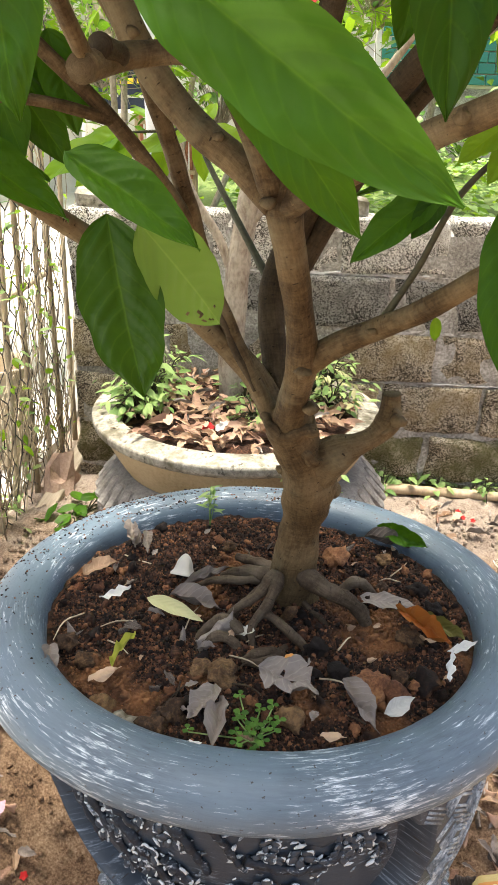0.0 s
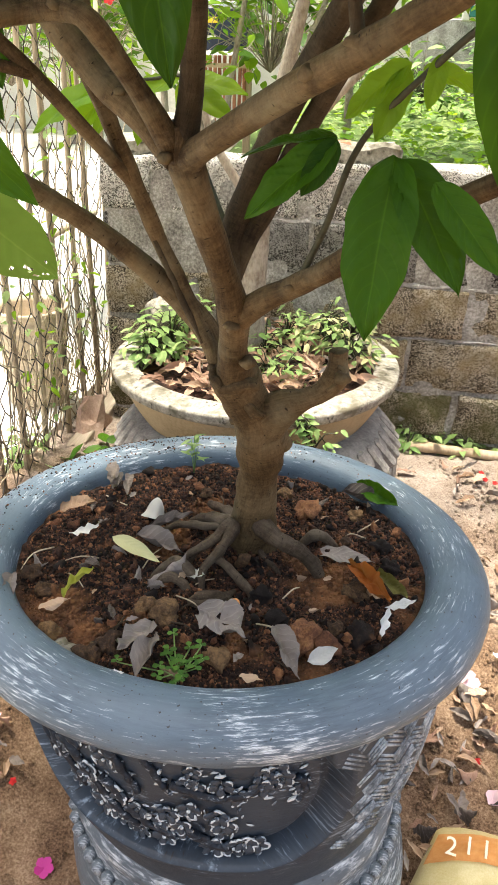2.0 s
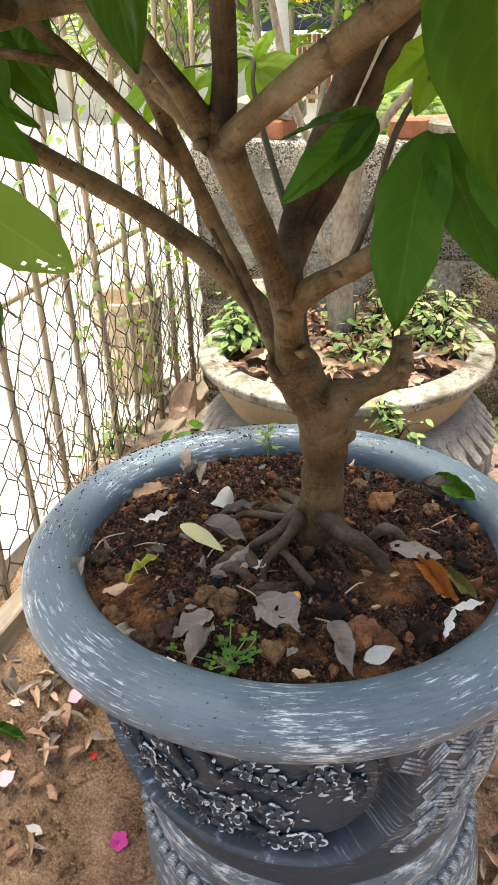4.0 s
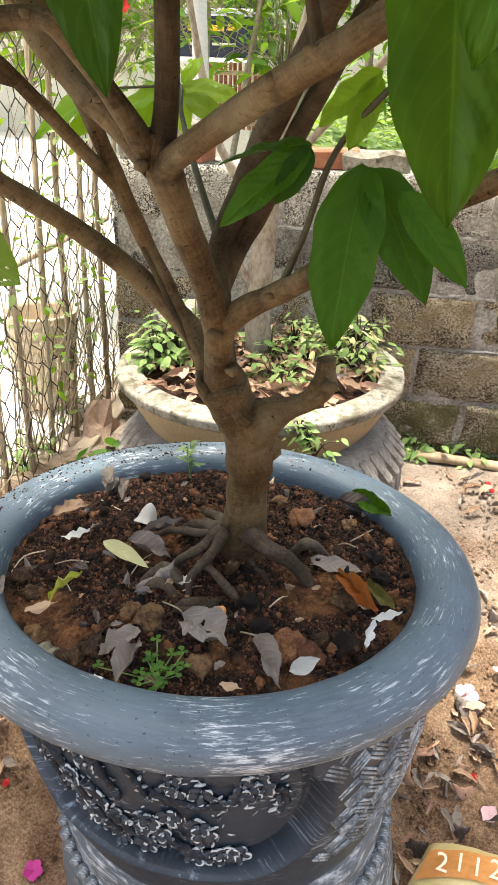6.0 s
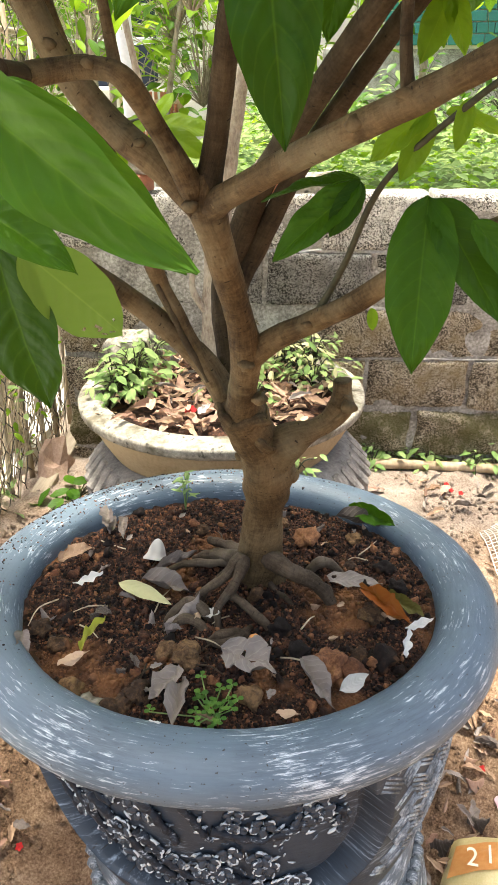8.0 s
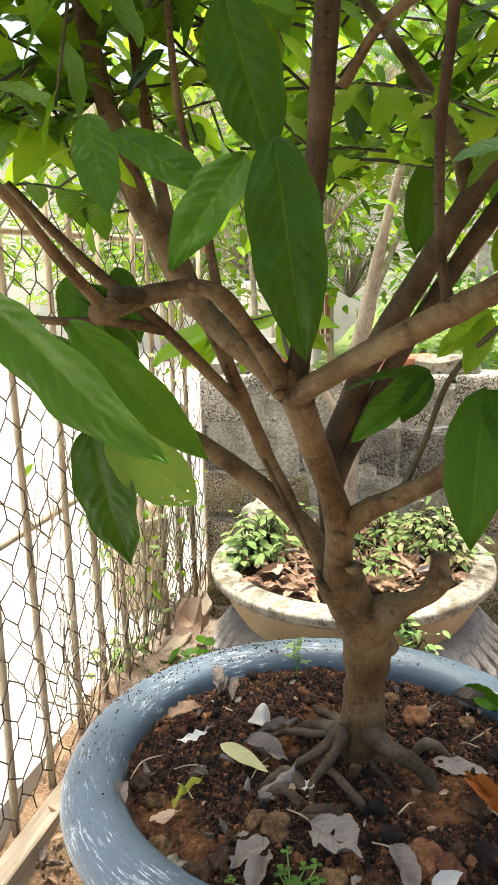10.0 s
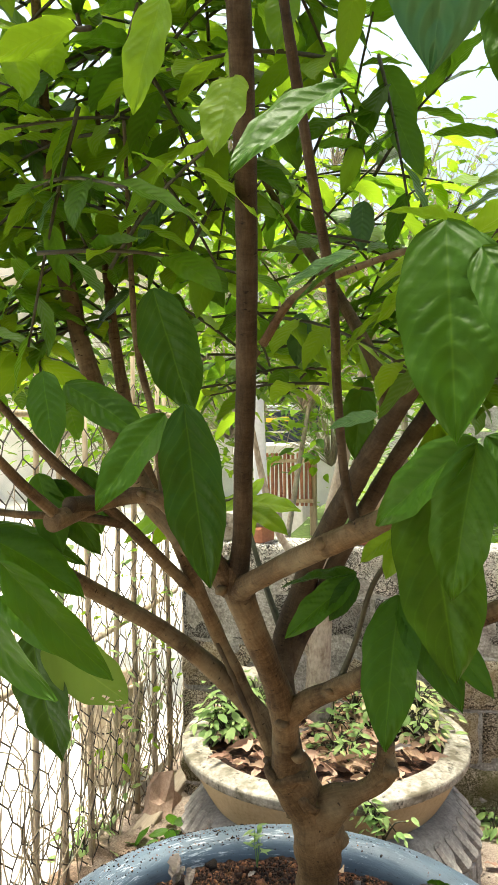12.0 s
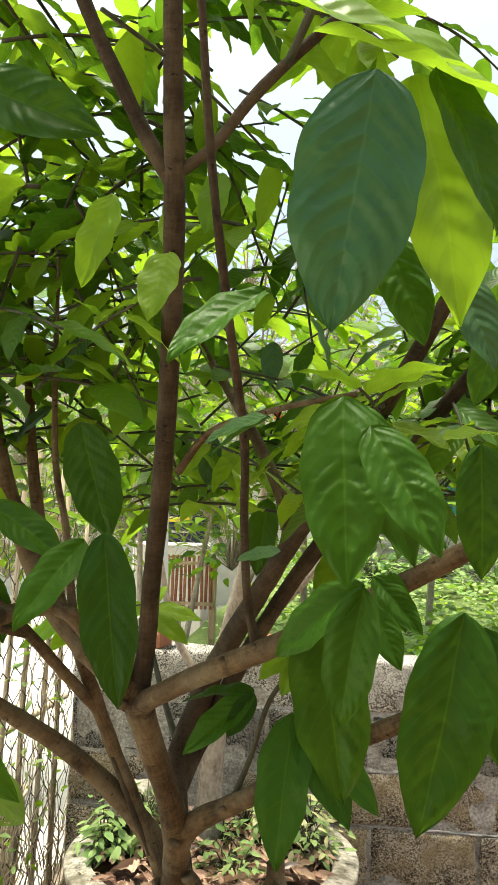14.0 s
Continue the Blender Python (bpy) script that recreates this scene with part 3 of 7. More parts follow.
def far_block_wall():
    """Blocks in courses, each one its own worn mesh out of a few shapes; lower courses are damp and mossy."""
    shapes, half = {}, {}
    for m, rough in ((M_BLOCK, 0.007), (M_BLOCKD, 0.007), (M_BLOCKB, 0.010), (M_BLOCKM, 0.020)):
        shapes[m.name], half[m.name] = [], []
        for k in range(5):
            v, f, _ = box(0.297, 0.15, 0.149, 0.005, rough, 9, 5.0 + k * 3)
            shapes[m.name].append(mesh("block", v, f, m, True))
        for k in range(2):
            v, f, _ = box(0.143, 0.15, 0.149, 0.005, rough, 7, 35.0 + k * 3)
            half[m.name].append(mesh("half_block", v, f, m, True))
    rs = random.Random(4)
    z = 0.155
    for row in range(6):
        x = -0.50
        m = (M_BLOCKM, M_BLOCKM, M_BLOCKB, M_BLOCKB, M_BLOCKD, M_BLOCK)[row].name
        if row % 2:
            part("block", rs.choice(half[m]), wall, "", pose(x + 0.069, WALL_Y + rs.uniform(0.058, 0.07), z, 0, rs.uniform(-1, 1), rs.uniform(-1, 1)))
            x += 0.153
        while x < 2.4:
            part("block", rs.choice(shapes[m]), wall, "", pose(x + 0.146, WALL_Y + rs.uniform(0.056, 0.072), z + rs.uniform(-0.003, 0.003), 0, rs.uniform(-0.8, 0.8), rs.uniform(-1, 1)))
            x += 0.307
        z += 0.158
    # mortar squeezed out along some joints
    for k, (x0, x1, zz, h) in enumerate(((-0.1, 2.2, 0.706, 0.022), (-0.1, 0.62, 0.866, 0.014), (0.62, 1.5, 0.868, 0.013), (-0.05, 0.9, 0.552, 0.006))):
        g, n = Geo(), int((x1 - x0) / 0.012)
        v, f = [], []
        for i in range(n + 1):
            x = x0 + (x1 - x0) * i / n
            a = h * (0.5 + 0.9 * abs(noise.noise(Vector((x * 9, k, 0)))) + 0.5 * noise.noise(Vector((x * 31, k, 3))))
            c = h * (0.5 + 0.8 * abs(noise.noise(Vector((x * 8, k, 7)))) + 0.5 * noise.noise(Vector((x * 27, k, 9))))
            for j in range(7):
                q = j / 6
                bulge = math.sin(math.pi * q) ** 0.5
                v.append((x, WALL_Y + 0.004 - 0.011 * bulge - 0.005 * noise.noise(Vector((x * 40, q * 4, k))), zz - c + (a + c) * q))
        for i in range(n):
            for j in range(6):
                q = i * 7 + j
                f.append((q, q + 7, q + 8, q + 1))
        part("mortar_bead", mesh("mortar_bead", v, f, M_SMEAR), wall)


# ---- the planter ----
def lean(p):
    """The planter's foot has settled a little to one side of its rim."""
    k = max(0.5 - p[2], 0.0)
    return (p[0] + 0.104 * k, p[1] - 0.144 * k, p[2])


PX, PY, OVAL = 0.090, 1.0015, 0.924   # the pot is a little narrower front to back
SOIL = 0.553
pot = thing("planter", "large blue-grey glazed ceramic planter with floral relief on the earth", "planter", None, m=pose(PX, PY, 0) @ Matrix.Diagonal((1, OVAL, 1, 1)))
rim_p = round_profile([(0.327, 0.48), (0.328, 0.535), (0.332, 0.563), (0.345, 0.578), (0.369, 0.585), (0.397, 0.579), (0.419, 0.562), (0.427, 0.542), (0.423, 0.526), (0.410, 0.513), (0.390, 0.506), (0.372, 0.502), (0.367, 0.494), (0.362, 0.478)], 4)
wob = lambda a, r, z: r + 0.0016 * noise.noise(Vector((math.cos(a) * 3, math.sin(a) * 3, z * 8))) + 0.0008 * noise.noise(Vector((math.cos(a) * 12, math.sin(a) * 12, z * 30)))
g = Geo()
g.add(*lathe(rim_p, 160, jitter=wob))
part("rim", g.mesh("rim", M_RIM), pot, "blue-grey rolled rim with white brush streaks", pose(0, 0, 0, 0, 0, 17))


def panel(a, z):
    """1 inside the sunk floral panel, 0 outside it, by angle and height."""
    s = abs((a - radians(-103) + math.pi) % (2 * math.pi) - math.pi) * 0.36
    lower = math.hypot(max(s - 0.18, 0.0) / 0.152, max(0.385 - z, 0.0) / 0.145) * 0.15 - 0.15
    d = max(lower, s - 0.300 - 0.032 * (1 - step01(z, 0.420, 0.436)), z - 0.478)
    return 1 - step01(d, -0.004, 0.003) + 0.55 * step01(d, -0.034, -0.024) * (1 - step01(d, -0.007, -0.001))


def body_r(a, r, z):
    return wob(a, r, z) - 0.034 * panel(a, z)


body_p = round_profile([(0.362, 0.484), (0.366, 0.45), (0.363, 0.40), (0.356, 0.36), (0.341, 0.30), (0.331, 0.27), (0.318, 0.235), (0.300, 0.195), (0.286, 0.165), (0.278, 0.15)], 15)
g = Geo()
g.add(*lathe(body_p, 900, jitter=body_r, warp=lean))
body_mesh = g.mesh("body", M_BODY)
part("body", body_mesh, pot, "dark slate-blue relief body with white highlights")
foot_p = round_profile([(0.276, 0.156), (0.283, 0.147), (0.290, 0.134), (0.289, 0.121), (0.282, 0.112), (0.284, 0.095), (0.288, 0.070), (0.291, 0.048), (0.298, 0.032), (0.305, 0.008), (0.306, -0.03), (0.303, -0.07), (0.300, -0.13)], 4)
g = Geo()
g.add(*lathe(foot_p, 120, jitter=wob, warp=lean))
foot = part("foot", g.mesh("foot", M_FOOT), pot, "stepped blue-grey foot ring")
v, f, _ = stone(0.0135, 2.0, 0.1, 2, (1, 1, 1))
bead = mesh("bead", v, f, M_FOOT, True, [(p[0] * 3, p[1] * 3) for p in v])
for k in range(66):
    a = 2 * math.pi * k / 66
    part("bead", bead, foot, "", pose(*lean((0.291 * math.cos(a), 0.291 * math.sin(a), 0.083))))

# relief flowers and boughs on the panel
R_BODY = lambda z: float(np.interp(z, [0.15, 0.195, 0.235, 0.27, 0.30, 0.36, 0.40, 0.45, 0.484], [0.278, 0.300, 0.318, 0.331, 0.341, 0.356, 0.363, 0.366, 0.362])) - 0.031


def on_body(deg, z, out=0.0):
    a, r = radians(deg), R_BODY(z) + out
    return lean((r * math.cos(a), r * math.sin(a), z))


def blossom_mesh(seed):
    """Five cupped slate petals, each with a dab of white paint dry-brushed on its raised lip."""
    rs, g, dabs = random.Random(seed), Geo(), Geo()
    for k in range(5):
        a = 2 * math.pi * k / 5 + rs.uniform(-0.25, 0.25)
        r = 0.0078 * rs.uniform(0.8, 1.2)
        v, f, _ = stone(r, seed + k, 0.4, 2, (1.1, 0.85, 0.40))
        g.add(v, f, None, pose(0.0105 * math.cos(a), 0.0105 * math.sin(a), 0.002, 0, -20, math.degrees(a)))
        if rs.random() < 0.82:
            w0, w1 = sorted((rs.uniform(-1.9, -0.3), rs.uniform(0.3, 1.9)))
            arc = []
            for i in range(5):
                w = a + w0 + (w1 - w0) * i / 4
                arc.append((0.0105 * math.cos(a) + 0.85 * r * math.cos(w), 0.0105 * math.sin(a) + 0.85 * r * math.sin(w), 0.0045, rs.uniform(0.0010, 0.0022) * (0.5 if i in (0, 4) else 1)))
            dabs.add(*tube(arc, 6, 2, 0.4, freq=300))
    v, f, _ = stone(0.0035, seed, 0.1, 1, (1, 1, 1))
    dabs.add(v, f, None, pose(0, 0, 0.004))
    dark = len(g.f)
    g.add(dabs.v, dabs.f, dabs.u)
    me = g.mesh("blossom", M_BODY)
    me.materials.append(M_RELIEF)
    for p in me.polygons[dark:]:
        p.material_index = 1
    return me


blossoms = [blossom_mesh(k) for k in range(7)]
rs = random.Random(11)
bough_paths = [[(-101, 0.455), (-98, 0.435), (-95, 0.405), (-92.5, 0.378)], [(-112, 0.365), (-109, 0.345), (-105, 0.310), (-100, 0.285), (-94, 0.275)], [(-124, 0.40), (-119, 0.37), (-115, 0.335), (-111, 0.30), (-105, 0.265)], [(-112, 0.46), (-108, 0.43), (-104, 0.40), (-101, 0.365)], [(-92, 0.40), (-84, 0.385), (-76, 0.385), (-70, 0.405)], [(-90, 0.30), (-84, 0.27), (-76, 0.255)],
               [(-128, 0.44), (-122, 0.41), (-117, 0.40)], [(-140, 0.45), (-134, 0.41), (-129, 0.36), (-122, 0.30)], [(-156, 0.44), (-149, 0.40), (-143, 0.35), (-136, 0.30)], [(-62, 0.41), (-60, 0.385), (-62, 0.365)]]
for pts in bough_paths:
    g = Geo()
    g.add(*tube([(*on_body(d, z, 0.003), 0.0075 * (1 - 0.5 * i / len(pts))) for i, (d, z) in enumerate(pts)], 12, 12, 0.8, freq=85))
    part("relief_bough", g.mesh("relief_bough", M_BOUGH), pot)


def put_blossom(d, z, s):
    p = Vector(on_body(d, z, 0.001))
    n = Vector((math.cos(radians(d)), math.sin(radians(d)), 0))
    q = n.to_track_quat("Z", "Y").to_matrix().to_4x4()
    part("blossom", rs.choice(blossoms), pot, "", Matrix.Translation(p) @ q @ pose(0, 0, 0, 0, 0, rs.uniform(0, 70)) @ Matrix.Scale(s, 4))


flowers = [(-68.5, 0.445), (-67, 0.425), (-70, 0.42), (-68, 0.402), (-71, 0.40), (-66, 0.41), (-87, 0.425), (-85.5, 0.402), (-88, 0.405), (-80, 0.405), (-88.5, 0.350), (-81.5, 0.339), (-80, 0.322), (-81.5, 0.305), (-90.5, 0.293), (-92, 0.306), (-75, 0.272), (-72, 0.268), (-78, 0.262), (-82, 0.252), (-84, 0.262), (-60.5, 0.388), (-97, 0.268), (-98, 0.302), (-95, 0.330), (-105, 0.258), (-109, 0.270), (-112, 0.285), (-109, 0.405), (-111, 0.43), (-103, 0.318), (-108, 0.338), (-118, 0.28), (-120, 0.33), (-116, 0.36), (-121, 0.44), (-118, 0.415), (-125, 0.42), (-127, 0.37), (-126, 0.30), (-133, 0.44), (-135, 0.39), (-134, 0.33), (-142, 0.42), (-143, 0.36), (-150, 0.43), (-152, 0.38), (-160, 0.42), (-77, 0.386)]
for d, z in flowers:
    put_blossom(d + rs.uniform(-0.6, 0.6), z, rs.uniform(0.75, 1.15))
g = Geo()


def dab(d, z, r, turn):
    """One small raised stroke of the relief, brushed white."""
    if panel(radians(d), z) > 0.9:
        v, f, _ = stone(r, d, 0.5, 1, (2.6, 0.75, 0.6))
        g.add(v, f, None, Matrix.Translation(Vector(on_body(d, z, 0.0008))) @ Vector((math.cos(radians(d)), math.sin(radians(d)), 0)).to_track_quat("Z", "Y").to_matrix().to_4x4() @ pose(0, 0, 0, 0, 0, turn))


for d, z in flowers:
    for k in range(5 if d > -94 else 9):
        dab(d + rs.gauss(0, 2.6), z + rs.gauss(0, 0.014), rs.uniform(0.0016, 0.0042), rs.gauss(40, 40))
for pts in bough_paths:
    for (d0, z0), (d1, z1) in zip(pts, pts[1:]):
        for k in range(5):
            t = rs.random()
            dab(d0 + (d1 - d0) * t + rs.gauss(0, 0.8), z0 + (z1 - z0) * t + rs.gauss(0, 0.004), rs.uniform(0.002, 0.0048), rs.gauss(35, 25))
tagged(part("relief_leaves", g.mesh("relief_leaves", M_RELIEF), pot), kind="stuff")
# the round boss among the flowers, dark shade blocks for drilled notches below the rim
v, f, _ = stone(0.022, 4.0, 0.35, 3, (1.25, 0.75, 0.30))
q = Vector((math.cos(radians(-74)), math.sin(radians(-74)), 0)).to_track_quat("Z", "Y").to_matrix().to_4x4()
part("relief_boss", mesh("relief_boss", v, f, M_BODY), pot, "", Matrix.Translation(Vector(on_body(-74.2, 0.432, 0.0))) @ q)
v, f, _ = box(0.010, 0.004, 0.012, 0.001, 0, 1, 1.0)
notch = mesh("notch", v, f, M_NOTCHSHADE)
for k, d in enumerate(range(-142, -48, 8)):
    a = radians(d + rs.uniform(-1.5, 1.5))
    part("notch", notch, pot, "", pose(*lean((0.3645 * math.cos(a), 0.3645 * math.sin(a), 0.484)), 0, 0, math.degrees(a) + 90))

# key-fret bars beside the panel
g = Geo()
for i in range(15):
    for j in range(8):
        d0, z0 = -50 + i * 6.0 + (3.0 if j % 2 else 0), 0.248 + j * 0.031
        for k in range(4):
            o = (k - 1.5) * 0.0068
            turn = 32 if (i + j) % 2 else -32
            ca, sa = math.cos(radians(turn)), math.sin(radians(turn))
            pts = []
            for t in (-0.019, 0.019):
                u_, w_ = t * ca - o * sa, t * sa + o * ca
                pts.append((d0 + math.degrees(u_ / 0.36), z0 + w_))
            if any(zz < 0.235 or zz > 0.476 or panel(radians(dd), zz) > 0.02 for dd, zz in pts):
                continue
            g.add(*tube([(*on_body(dd, zz, 0.0318), 0.0024) for dd, zz in pts], 6, 1))
tagged(part("fret_relief", g.mesh("fret_relief", M_FRET), pot, "raised key-fret pattern"), kind="stuff")

# ---- soil in the planter ----
def soil_z(x, y):
    q = Vector((x, y, 0.3))
    r = math.hypot(x - PX, (y - PY) / OVAL)
    z = SOIL + 0.010 * noise.noise(q * 9) + 0.006 * noise.noise(q * 24) + 0.004 * noise.noise(q * 60)
    z += 0.006 * max(noise.noise(q * 38 + Vector((3, 1, 0))), 0.0) + 0.0022 * noise.noise(q * 150)
    z += 0.022 * math.exp(-((x - 0.136) ** 2 + (y - 1.018) ** 2) / 0.006)
    return z - 0.010 * step01(r, 0.265, 0.328)


v, f, nr, na = [(PX, PY, soil_z(PX, PY))], [], 150, 400
for i in range(1, nr + 1):
    for k in range(na):
        a, r = 2 * math.pi * k / na, 0.3315 * i / nr
        x, y = PX + r * math.cos(a), PY + OVAL * r * math.sin(a)
        v.append((x, y, soil_z(x, y)))
for k in range(na):
    f.append((0, 1 + k, 1 + (k + 1) % na))
for i in range(nr - 1):
    for k in range(na):
        a, b = 1 + i * na + k, 1 + i * na + (k + 1) % na
        f.append((a, a + na, b + na, b))
soil = thing("potting_soil", "dark brown crumbly potting soil filling the planter", "soil", mesh("soil", v, f, M_SOIL), "stuff")


def scatter_stones(count, seed, rmin, rmax, where, zfun, mat, name, sub=1, power=2.5, soft=False):
    rs, g = random.Random(seed), Geo()
    base = [stone(1.0, seed + k * 1.7, 0.6 if soft else 1.0, sub, (1, 0.8 + 0.05 * k, 0.7)) for k in range(10)]
    for k in range(count):
        x, y = where(rs)
        r = rmin + (rmax - rmin) * rs.random() ** power
        v, f, _ = base[k % 10]
        g.add(v, f, None, pose(x, y, zfun(x, y) + r * 0.25, rs.uniform(0, 360), rs.uniform(0, 360), rs.uniform(0, 360)) @ Matrix.Scale(r, 4))
    return g.mesh(name, mat, soft or sub > 1)


def in_pot(rs, rmax=0.320):
    a, r = rs.uniform(0, 2 * math.pi), rmax * math.sqrt(rs.random())
    return PX + r * math.cos(a), PY + OVAL * r * math.sin(a)


thing("soil_crumbs", "loose dark soil crumbs on the potting soil", "soil", scatter_stones(9000, 5, 0.0012, 0.0055, in_pot, soil_z, M_CLOD, "soil_crumbs", 1, 3.2, True), "stuff")
thing("soil_clods", "crumbly dark clods heaped on the potting soil", "soil", scatter_stones(230, 9, 0.005, 0.0105, in_pot, soil_z, M_CLOD, "soil_clods", 2, 2.2), "stuff")
thing("fine_soil", "fine dark granules covering the potting soil", "soil", scatter_stones(30000, 6, 0.0006, 0.0024, in_pot, soil_z, M_CLOD, "fine_soil", 1, 1.8, True), "stuff")
thing("soil_grains", "pale sandy grains and grit scattered over the potting soil", "soil", scatter_stones(1100, 15, 0.0007, 0.0026, in_pot, soil_z, M_STONE, "soil_grains", 1, 2.5, True), "stuff")
rim_crumb = lambda rs: (lambda a, r: (PX + r * math.cos(a), PY + OVAL * r * math.sin(a)))(rs.gauss(radians(128), 0.55), rs.uniform(0.340, 0.414))
rim_top = lambda x, y: float(np.interp(math.hypot(x - PX, (y - PY) / OVAL), [0.332, 0.345, 0.369, 0.397, 0.419], [0.563, 0.578, 0.585, 0.579, 0.562]))
thing("rim_crumbs", "dark soil specks spilled on the planter rim", "soil", scatter_stones(1900, 8, 0.0006, 0.0026, rim_crumb, rim_top, M_CLOD, "rim_crumbs", 1, 2.5, True), "stuff")

# ---- the bonsai tree ----
tree = thing("bonsai_tree", "old pruned bonsai tree with thick brown trunk and glossy green leaves", "tree", None, m=pose(0, 0, 0))


def limb(name, pts, label="", sides=12, rough=0.12, mat=None, parent=None, n=8, freq=28.0):
    g = Geo()
    g.add(*tube(pts, sides, n, rough, True, len(pts) * 3.1 + pts[0][0] * 50, freq))
    return part(name, g.mesh(name, mat or M_BARK), parent or tree, label)


limb("trunk", [(0.138, 1.020, 0.53, 0.058), (0.138, 1.018, 0.575, 0.044), (0.140, 1.018, 0.625, 0.0365), (0.143, 1.015, 0.67, 0.0320), (0.147, 1.010, 0.71, 0.0312), (0.150, 1.000, 0.745, 0.0345), (0.151, 0.985, 0.785, 0.0385), (0.140, 0.970, 0.828, 0.0335), (0.126, 0.957, 0.862, 0.0335), (0.119, 0.948, 0.888, 0.0340), (0.119, 0.940, 0.902, 0.0250), (0.120, 0.925, 0.935, 0.0180)], "thick ringed brown trunk", 32, 0.16)
limb("stub_branch", [(0.150, 0.982, 0.785, 0.026), (0.165, 0.968, 0.822, 0.0285), (0.188, 0.957, 0.846, 0.0225), (0.213, 0.960, 0.858, 0.0168), (0.236, 0.970, 0.868, 0.0165), (0.252, 0.976, 0.886, 0.0175), (0.254, 0.977, 0.906, 0.0135), (0.253, 0.977, 0.925, 0.0125)], "pruned stub with healed cuts", 20, 0.28)
# swollen healing ridges where limbs were cut away
for ridge_pts in ([(0.084, 0.955, 0.893, 0.006), (0.093, 0.930, 0.886, 0.008), (0.112, 0.918, 0.879, 0.008), (0.136, 0.922, 0.884, 0.009), (0.153, 0.928, 0.888, 0.007)], [(0.128, 0.940, 0.868, 0.005), (0.142, 0.930, 0.850, 0.008), (0.158, 0.938, 0.834, 0.007)], [(0.183, 0.968, 0.787, 0.006), (0.186, 0.978, 0.777, 0.009), (0.185, 0.990, 0.770, 0.006)], [(0.243, 0.958, 0.873, 0.004), (0.258, 0.958, 0.884, 0.006), (0.262, 0.962, 0.900, 0.005), (0.252, 0.966, 0.908, 0.004)]):
    limb("healing_ridge", ridge_pts, "swollen healing ridge", 12, 0.9, M_BARK, None, 6, 70.0)
limb("branch", [(0.118, 0.945, 0.885, 0.024), (0.119, 0.918, 0.93, 0.0188), (0.126, 0.885, 0.99, 0.0200), (0.119, 0.845, 1.06, 0.0166), (0.105, 0.803, 1.13, 0.0168), (0.094, 0.778, 1.185, 0.0188), (0.089, 0.768, 1.215, 0.0123)], "main upright stem", 16, 0.10)
limb("branch", [(0.112, 0.955, 0.865, 0.020), (0.080, 0.968, 0.918, 0.0125), (0.060, 0.978, 0.950, 0.0110), (0.036, 0.982, 0.997, 0.0105), (0.012, 0.970, 1.055, 0.0105), (-0.003, 0.945, 1.112, 0.0105), (-0.014, 0.920, 1.160, 0.0105), (-0.026, 0.900, 1.210, 0.010), (-0.055, 0.858, 1.31, 0.010), (-0.08, 0.84, 1.42, 0.009), (-0.10, 0.83, 1.60, 0.006), (-0.11, 0.83, 1.85, 0.003)], "stem with a long healed pruning scar", 14, 0.18)
limb("healing_ridge", [(0.070, 0.962, 0.925, 0.003), (0.050, 0.970, 0.960, 0.0045), (0.028, 0.972, 1.005, 0.0045), (0.008, 0.958, 1.060, 0.003)], "long dark pruning scar", 8, 0.5, M_BARKDARK, None, 6, 60.0)
limb("branch", [(0.118, 0.97, 0.86, 0.024), (0.070, 0.985, 0.935, 0.018), (0.012, 0.985, 0.995, 0.016), (-0.07, 0.950, 1.073, 0.014), (-0.17, 0.88, 1.156, 0.0125), (-0.25, 0.83, 1.22, 0.010), (-0.34, 0.79, 1.29, 0.007)], "", 12, 0.10)
limb("branch", [(0.132, 0.885, 0.99, 0.0180), (0.165, 0.865, 1.02, 0.0149), (0.205, 0.838, 1.048, 0.0131), (0.25, 0.79, 1.085, 0.0121), (0.30, 0.755, 1.13, 0.0117), (0.37, 0.715, 1.175, 0.0108), (0.47, 0.66, 1.235, 0.0090), (0.62, 0.58, 1.33, 0.0063)], "", 12, 0.10)
limb("branch", [(0.095, 0.779, 1.18, 0.0160), (0.125, 0.745, 1.20, 0.0130), (0.175, 0.70, 1.23, 0.0126), (0.225, 0.648, 1.258, 0.0122), (0.285, 0.60, 1.29, 0.0113), (0.36, 0.545, 1.335, 0.0101), (0.45, 0.48, 1.39, 0.0084), (0.62, 0.40, 1.50, 0.0059)], "", 12, 0.09)
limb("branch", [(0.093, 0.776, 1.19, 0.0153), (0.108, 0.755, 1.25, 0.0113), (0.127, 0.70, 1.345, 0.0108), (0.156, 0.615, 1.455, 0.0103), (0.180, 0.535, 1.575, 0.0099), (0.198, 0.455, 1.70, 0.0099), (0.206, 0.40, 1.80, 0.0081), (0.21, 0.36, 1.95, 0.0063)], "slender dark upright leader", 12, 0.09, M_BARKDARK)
limb("branch", [(0.090, 0.779, 1.185, 0.0193), (0.055, 0.787, 1.213, 0.0161), (0.003, 0.80, 1.252, 0.0152), (-0.045, 0.80, 1.312, 0.0147), (-0.09, 0.785, 1.42, 0.0129), (-0.115, 0.76, 1.54, 0.0110), (-0.13, 0.74, 1.70, 0.0083), (-0.14, 0.72, 2.0, 0.005)], "thick smooth side limb", 14, 0.09)
limb("branch", [(0.086, 0.772, 1.19, 0.013), (0.062, 0.735, 1.245, 0.0105), (0.039, 0.692, 1.294, 0.0098), (0.012, 0.695, 1.303, 0.0092), (-0.018, 0.690, 1.301, 0.0098), (-0.040, 0.655, 1.295, 0.0112), (-0.049, 0.590, 1.284, 0.0118)], "sawn-off pale side branch", 14, 0.16)
